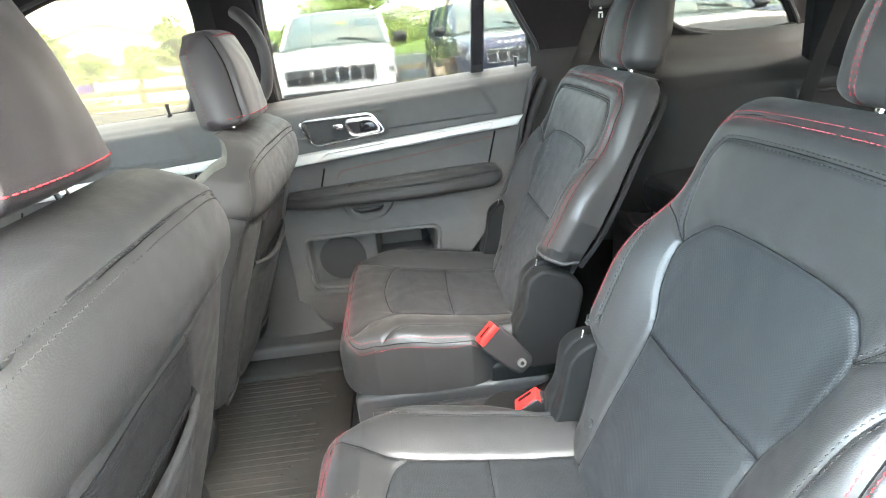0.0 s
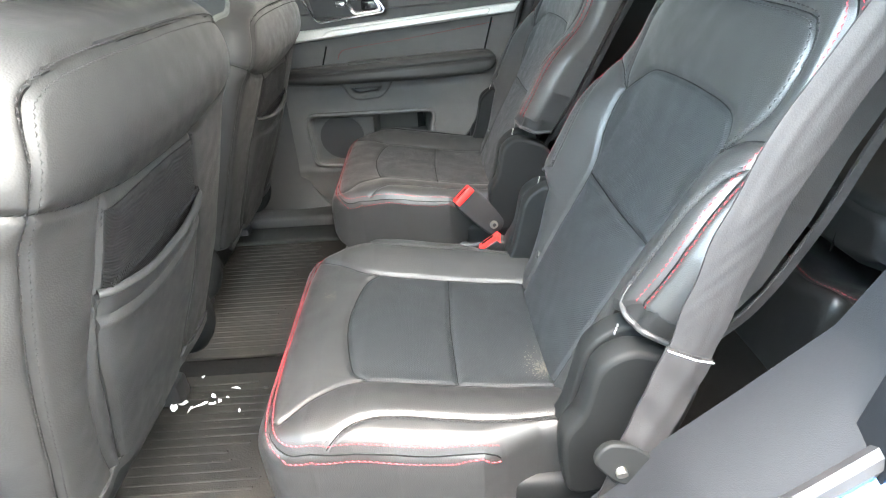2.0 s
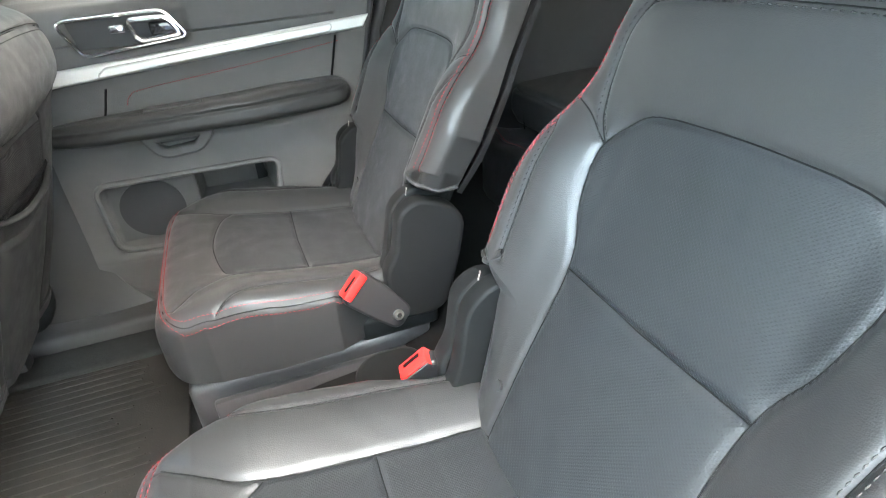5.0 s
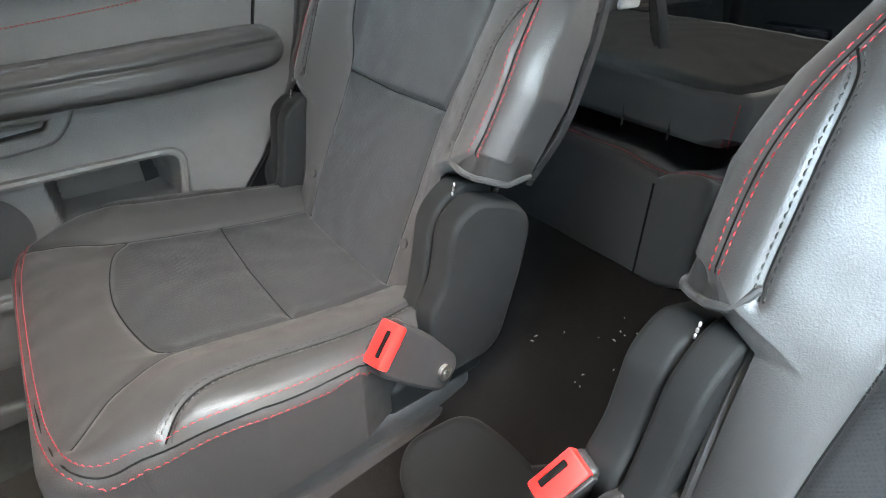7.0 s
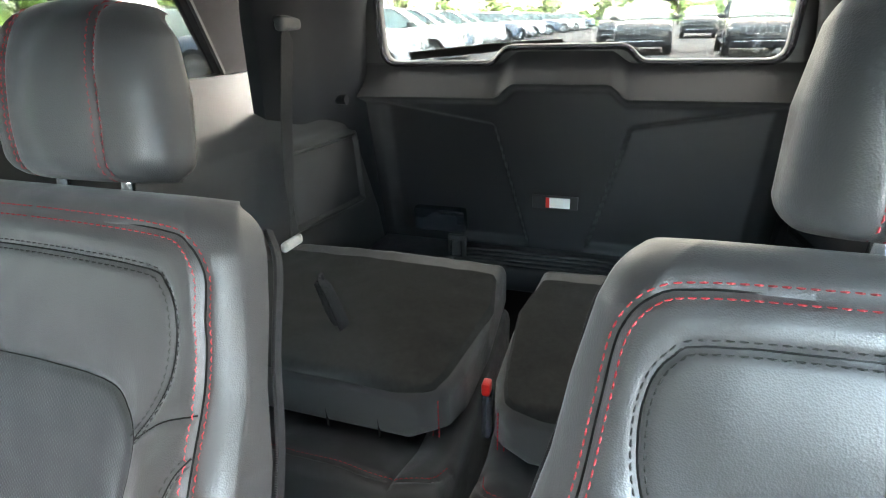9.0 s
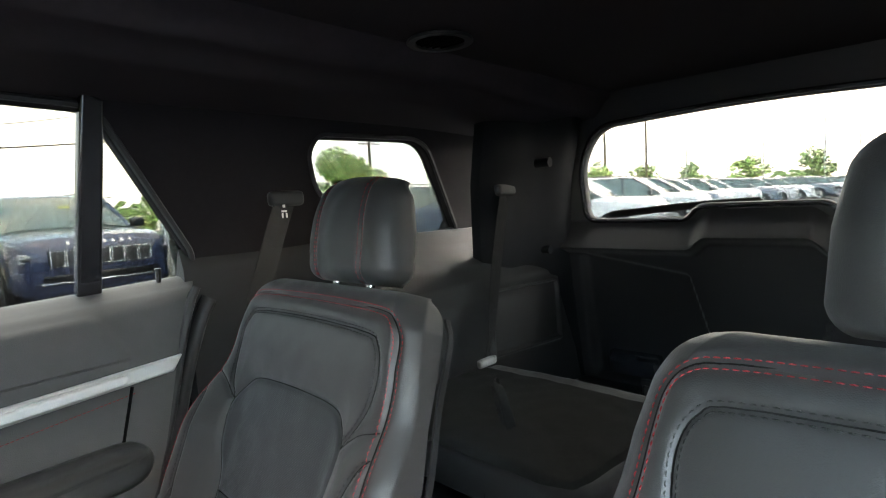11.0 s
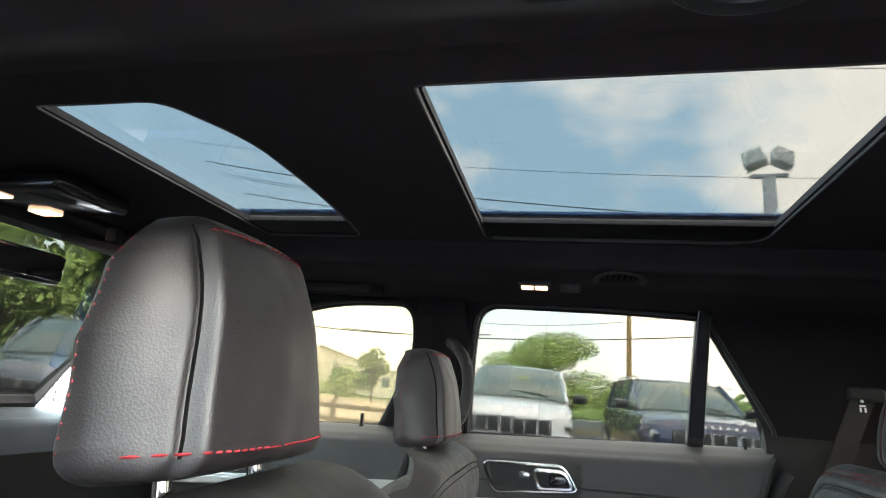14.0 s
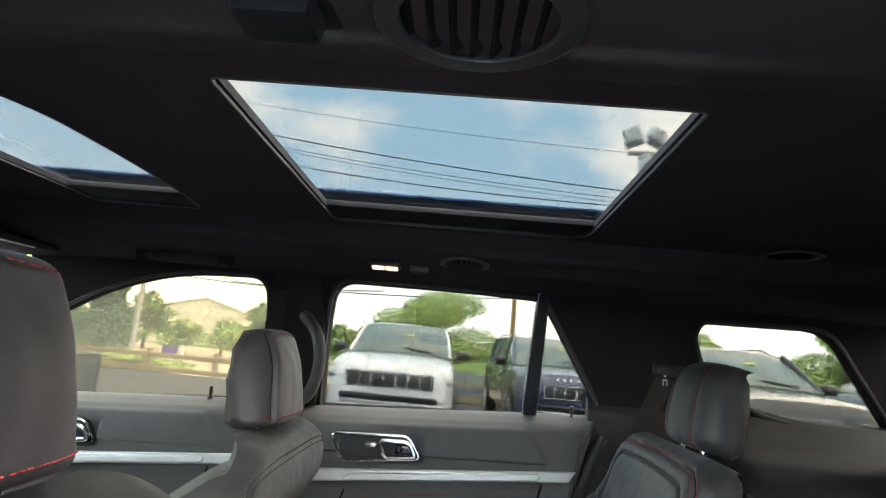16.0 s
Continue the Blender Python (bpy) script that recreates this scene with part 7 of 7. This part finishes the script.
# floodlight post seen through the roof
FLOOD_LENS = mat("pale floodlight lens", (0.74, 0.75, 0.68), 0.4, vary=0.1, scale=12)
fp = thing("floodlight_post", (2.62, 11.1, 0.0), "pale steel post with two square floodlights", "floodlight")
part("post", rbox((0.20, 0.20, 5.75), 0.02, 2, Matrix.Translation((0, 0, 2.875))), mat("pale grey paint", (0.72, 0.72, 0.68), 0.6), fp)
part("bracket", rbox((0.66, 0.10, 0.07), 0.01, 2, Matrix.Translation((0, 0, 5.78))), GALV, fp)
for k in (-1, 1):
    hm2 = Matrix.Translation((k * 0.24, -0.05, 6.12)) @ Matrix.Rotation(k * radians(24), 4, "Z") @ Matrix.Rotation(k * radians(16), 4, "Y") @ Matrix.Rotation(radians(-12), 4, "X")
    fl2 = part("floodlight", rbox((0.36, 0.22, 0.36), 0.02, 2, hm2), mat("floodlight housing", (0.78, 0.78, 0.72), 0.5), fp, "square floodlight head")
    part("lens", rbox((0.31, 0.012, 0.31), 0.004, 1, hm2 @ Matrix.Translation((0, -0.112, 0))), FLOOD_LENS, fl2)
    part("yoke", tube([hm2 @ Vector((-0.2, 0, 0)), hm2 @ Vector((-0.2, 0, -0.24)), hm2 @ Vector((0.2, 0, -0.24)), hm2 @ Vector((0.2, 0, 0))], 0.012, 6), GALV, fl2)
    part("photocell", rod(hm2 @ Vector((0.1, 0, 0.18)), hm2 @ Vector((0.1, 0, 0.23)), 0.03, 8), GALV, fl2)

# overhead lines
def cable(az0, el0, az1, el1, d, r, sag=0.15):
    """A cable in the upright plane y = d, between two directions."""
    def p(az, el):
        k = d / math.cos(radians(az))
        return Vector((d * math.tan(radians(az)), d, 1.36 + k * math.tan(radians(el))))
    a, b = p(az0, el0), p(az1, el1)
    u = b - a
    pts = []
    for i in range(25):
        t = -0.6 + 2.2 * i / 24
        pts.append(a + u * t + Vector((0, 0, sag * ((t - 0.5) ** 2 - 0.25) * 4)))
    c = part("cable", tube(pts, r, 6), WIRE)
    return tagged(c, "thin black overhead power cable", "cable", "overhead cables")


cable(-29.0, 19.9, 11.2, 17.6, 20, 0.022), cable(-27.7, 18.9, 11.2, 16.8, 20, 0.012), cable(-25.7, 17.3, 8.9, 16.2, 20, 0.020), cable(-31.1, 22.4, 11.6, 21.4, 20, 0.010)
cable(-28.0, 18.6, 10.0, 16.5, 20, 0.010)
for k, (a, b) in enumerate(((34.4, 28.3), (34.0, 27.7), (33.6, 27.2), (33.1, 26.7))):
    cable(-1.4 + 2 * k, a, 29.5, b, 14, 0.010)
cable(-16.8, 5.0, 6.6, 6.5, 30, 0.03), cable(-15.4, 6.7, -1.3, 7.5, 30, 0.015), cable(-37.3, 5.0, -23.5, 4.8, 30, 0.03)

# the street lies five degrees askew to the car
for ob in list(scene.objects):
    if ob not in CAR_OBJECTS and ob.parent is None:
        ob.matrix_basis = TURNED @ ob.matrix_basis

# ---- small things in the car ----
rnd = random.Random(21)


def scrap(at, size, seed, m=PAPER, h=0.004):
    """A torn, slightly curled shred."""
    r = random.Random(seed)
    n = 9
    out = [(math.cos(2 * math.pi * i / n) * size[0] * r.uniform(0.6, 1.1), math.sin(2 * math.pi * i / n) * size[1] * r.uniform(0.5, 1.1), h * r.random()) for i in range(n)]
    V = out + [(x, y, z + 0.0012) for x, y, z in out] + [(0, 0, h * 0.3), (0, 0, h * 0.3 + 0.0012)]
    F = [(2 * n, (i + 1) % n, i) for i in range(n)] + [(2 * n + 1, n + i, n + (i + 1) % n) for i in range(n)] + [(i, (i + 1) % n, n + (i + 1) % n, n + i) for i in range(n)]
    ob = link("paper_scrap", raw(V, F), m, smooth=False)
    ob.matrix_basis = Matrix.Translation(at) @ Matrix.Rotation(r.uniform(0, 6), 4, "Z")
    return tagged(ob, "torn shred of white paper on the rubber mat", "paper scrap", "paper scraps")


for i, (x, y, sx, sy) in enumerate(((-0.491, 0.622, 0.020, 0.012), (-0.478, 0.632, 0.010, 0.018), (-0.44, 0.622, 0.022, 0.004), (-0.415, 0.624, 0.012, 0.005), (-0.403, 0.630, 0.009, 0.006), (-0.390, 0.640, 0.005, 0.005),
                                    (-0.379, 0.664, 0.004, 0.014), (-0.461, 0.704, 0.005, 0.006), (-0.355, 0.601, 0.008, 0.003), (-0.42, 0.645, 0.010, 0.006), (-0.455, 0.612, 0.012, 0.003))):
    scrap((x, y, 0.489), (0.8 * sx, 0.8 * sy), 40 + i)


def flecks(name, label, at, spots, m, per, spread, length, seed):
    r = random.Random(seed)
    A, B = [], []
    for x, y, z in spots:
        for _ in range(per):
            p = np.array((x + r.gauss(0, spread), y + r.gauss(0, spread), z))
            a = r.uniform(0, 6.28)
            d = np.array((math.cos(a), math.sin(a), 0.15)) * length * r.uniform(0.3, 1.0)
            A.append(p)
            B.append(p + d)
    v, f = threads(np.array(A), np.array(B), 0.0004, np.array((0.01, 0.0, 1.0)))
    return tagged(link(name, raw(v, f), m), label, "litter", kind="stuff")


flecks("straw_litter", "bits of dry straw on the black aisle carpet", (0, 0, 0), [(0.554, 0.859, 0.704)], STRAW, 7, 0.008, 0.014, 1)
flecks("lint_litter", "pale lint and crumbs on the black aisle carpet", (0, 0, 0), [(0.396, 0.866, 0.703), (0.404, 0.833, 0.703), (0.375, 0.783, 0.703), (0.325, 0.771, 0.703), (0.339, 0.896, 0.703), (0.30, 0.83, 0.703)], PAPER, 3, 0.016, 0.005, 2)
flecks("mat_litter", "pale crumbs on the worn rubber mat", (0, 0, 0), [(-0.40, 0.50, 0.489), (-0.45, 0.60, 0.489), (-0.30, 0.62, 0.489), (-0.35, 0.9, 0.489), (-0.25, 0.95, 0.489), (-0.5, 0.45, 0.489)], DIRT, 14, 0.06, 0.007, 3)


def smudge(pad, seat, spots, label):
    """Pale dust caught in the grain of a cushion."""
    r = random.Random(5)
    V, F = [], []
    for Y0, s0, ry, rs, n in spots:
        for _ in range(n):
            Y, s = Y0 + r.gauss(0, ry), s0 + r.gauss(0, rs)
            q = 0.0007 * r.uniform(0.5, 1.6)
            c = np.array([(Y + q * math.cos(a) * r.uniform(0.6, 1.5), s + q * math.sin(a)) for a in np.linspace(0, 6.283, 6)[:-1]])
            P = pad.place(c[:, 0], c[:, 1], pad.height(c[:, 0], c[:, 1]) + 0.0004)
            T = P + np.array(pad.en) * 0.0003
            k = len(V)
            V += list(P) + list(T)
            F += [tuple(range(k + 9, k + 4, -1)), tuple(range(k, k + 5))] + [(k + i, k + (i + 1) % 5, k + 5 + (i + 1) % 5, k + 5 + i) for i in range(5)]
    ob = link("dust_smudge", raw(V, F), DUST, seat, label)
    return tagged(ob, kind="stuff")


smudge(near_cushion, NEAR_SEAT, [(-0.090, 0.020, 0.010, 0.008, 150), (-0.075, 0.030, 0.016, 0.012, 60), (0.065, 0.335, 0.007, 0.006, 40)], "pale dusty smudge")

# black pad on the aisle floor between the chairs
pd = thing("aisle_pad", (0.155, 0.84, 0.625), "black rounded plastic buckle foot on the aisle carpet", "floor pad")
ol = rounded([(-0.052, 0.030), (-0.026, 0.056), (0.040, 0.046), (0.048, 0.0), (0.048, -0.075), (-0.04, -0.075)], [0.02, 0.02, 0.02, 0.02, 0.02, 0.02])
foot = link("pad", plate([ol], 0.060, 0.012, Matrix.Rotation(radians(-6), 4, "Y")), RECLINER, pd)
part("strap", tube(curve([(0.045, -0.03, -0.01), (0.055, -0.055, 0.02), (0.052, -0.085, 0.06)], 5), 0, flat=(0.03, 0.006, (1, 0, 0.4))), BELT, pd)

# strap loop on the folded seat, and the buckle between the two folded seats
st = thing("strap_loop", (0.694, 1.045, 0.975), "black webbing pull strap standing up from the felt carpet", "strap")
part("loop", tube(curve([(0.0, -0.006, -0.006), (-0.004, 0.002, 0.03), (0.0, 0.018, 0.062), (0.006, 0.032, 0.070), (0.012, 0.034, 0.055), (0.010, 0.022, 0.02), (0.008, 0.006, -0.006)], 6), 0, flat=(0.020, 0.0025, (0.2, 1, 0.1))), BELT, st)
rb = thing("third_row_buckle", (0.700, 0.828, 0.888), "third row belt buckle with red button between the seats", "belt buckle")
part("shell", rbox((0.022, 0.014, 0.08), 0.005, 2, Matrix.Translation((0, 0, -0.022))), GLOSS_BLACK, rb)
part("release_button", rbox((0.018, 0.012, 0.020), 0.003, 2, Matrix.Translation((-0.004, 0, 0.024))), ORANGE, rb, "red release button")

# pale mark on the belt guide: plain bars
mk = thing("belt_mark", (0.536, 1.463, 1.36), "pale printed mark on the belt cover", "mark")
for i, (dx, dz, w, h) in enumerate(((0.0, 0.010, 0.006, 0.006), (0.0, 0.0, 0.012, 0.004), (-0.004, -0.008, 0.004, 0.010), (0.005, -0.008, 0.004, 0.010))):
    part("bar", rbox((w, 0.002, h), 0.0008, 1, Matrix.Translation((dx, -0.012, dz))), WHITE, mk)

# sun visor over the passenger, with its pale label
vs = thing("sun_visor", (-1.08, 1.19, 1.558), "grey black sun visor folded against the headliner", "sun visor")
part("board", rbox((0.17, 0.40, 0.018), 0.008, 3, Matrix.Rotation(radians(8), 4, "Y")), HEADLINER, vs)
part("label_strip", rbox((0.03, 0.13, 0.004), 0.001, 1, Matrix.Rotation(radians(8), 4, "Y") @ Matrix.Translation((0.072, 0.05, -0.010))), WHITE, vs, "pale warning label")
for k in (-1, 1):
    part("clip", rbox((0.03, 0.02, 0.03), 0.005, 2, Matrix.Translation((0.05, k * 0.19, 0.018))), DARK_PLASTIC, vs)

# the open rear door on the driver's side, folded out ahead of the opening
hinge = Vector((-0.42, 0.10, 0.0))
mirrored = Matrix.Translation((0, 2 * MID, 0)) @ Matrix.Scale(-1, 4, (0, 1, 0))
swing = Matrix.Translation(hinge) @ Matrix.Rotation(radians(-68), 4, "Z") @ Matrix.Translation(-hinge)
open_door = copy_thing(rear_door, swing @ mirrored @ Matrix.Translation((0.042, 1.53, 0.5)))
open_door.name = "door_4"
tagged(open_door, "grey black rear door panel standing open, driver's side")
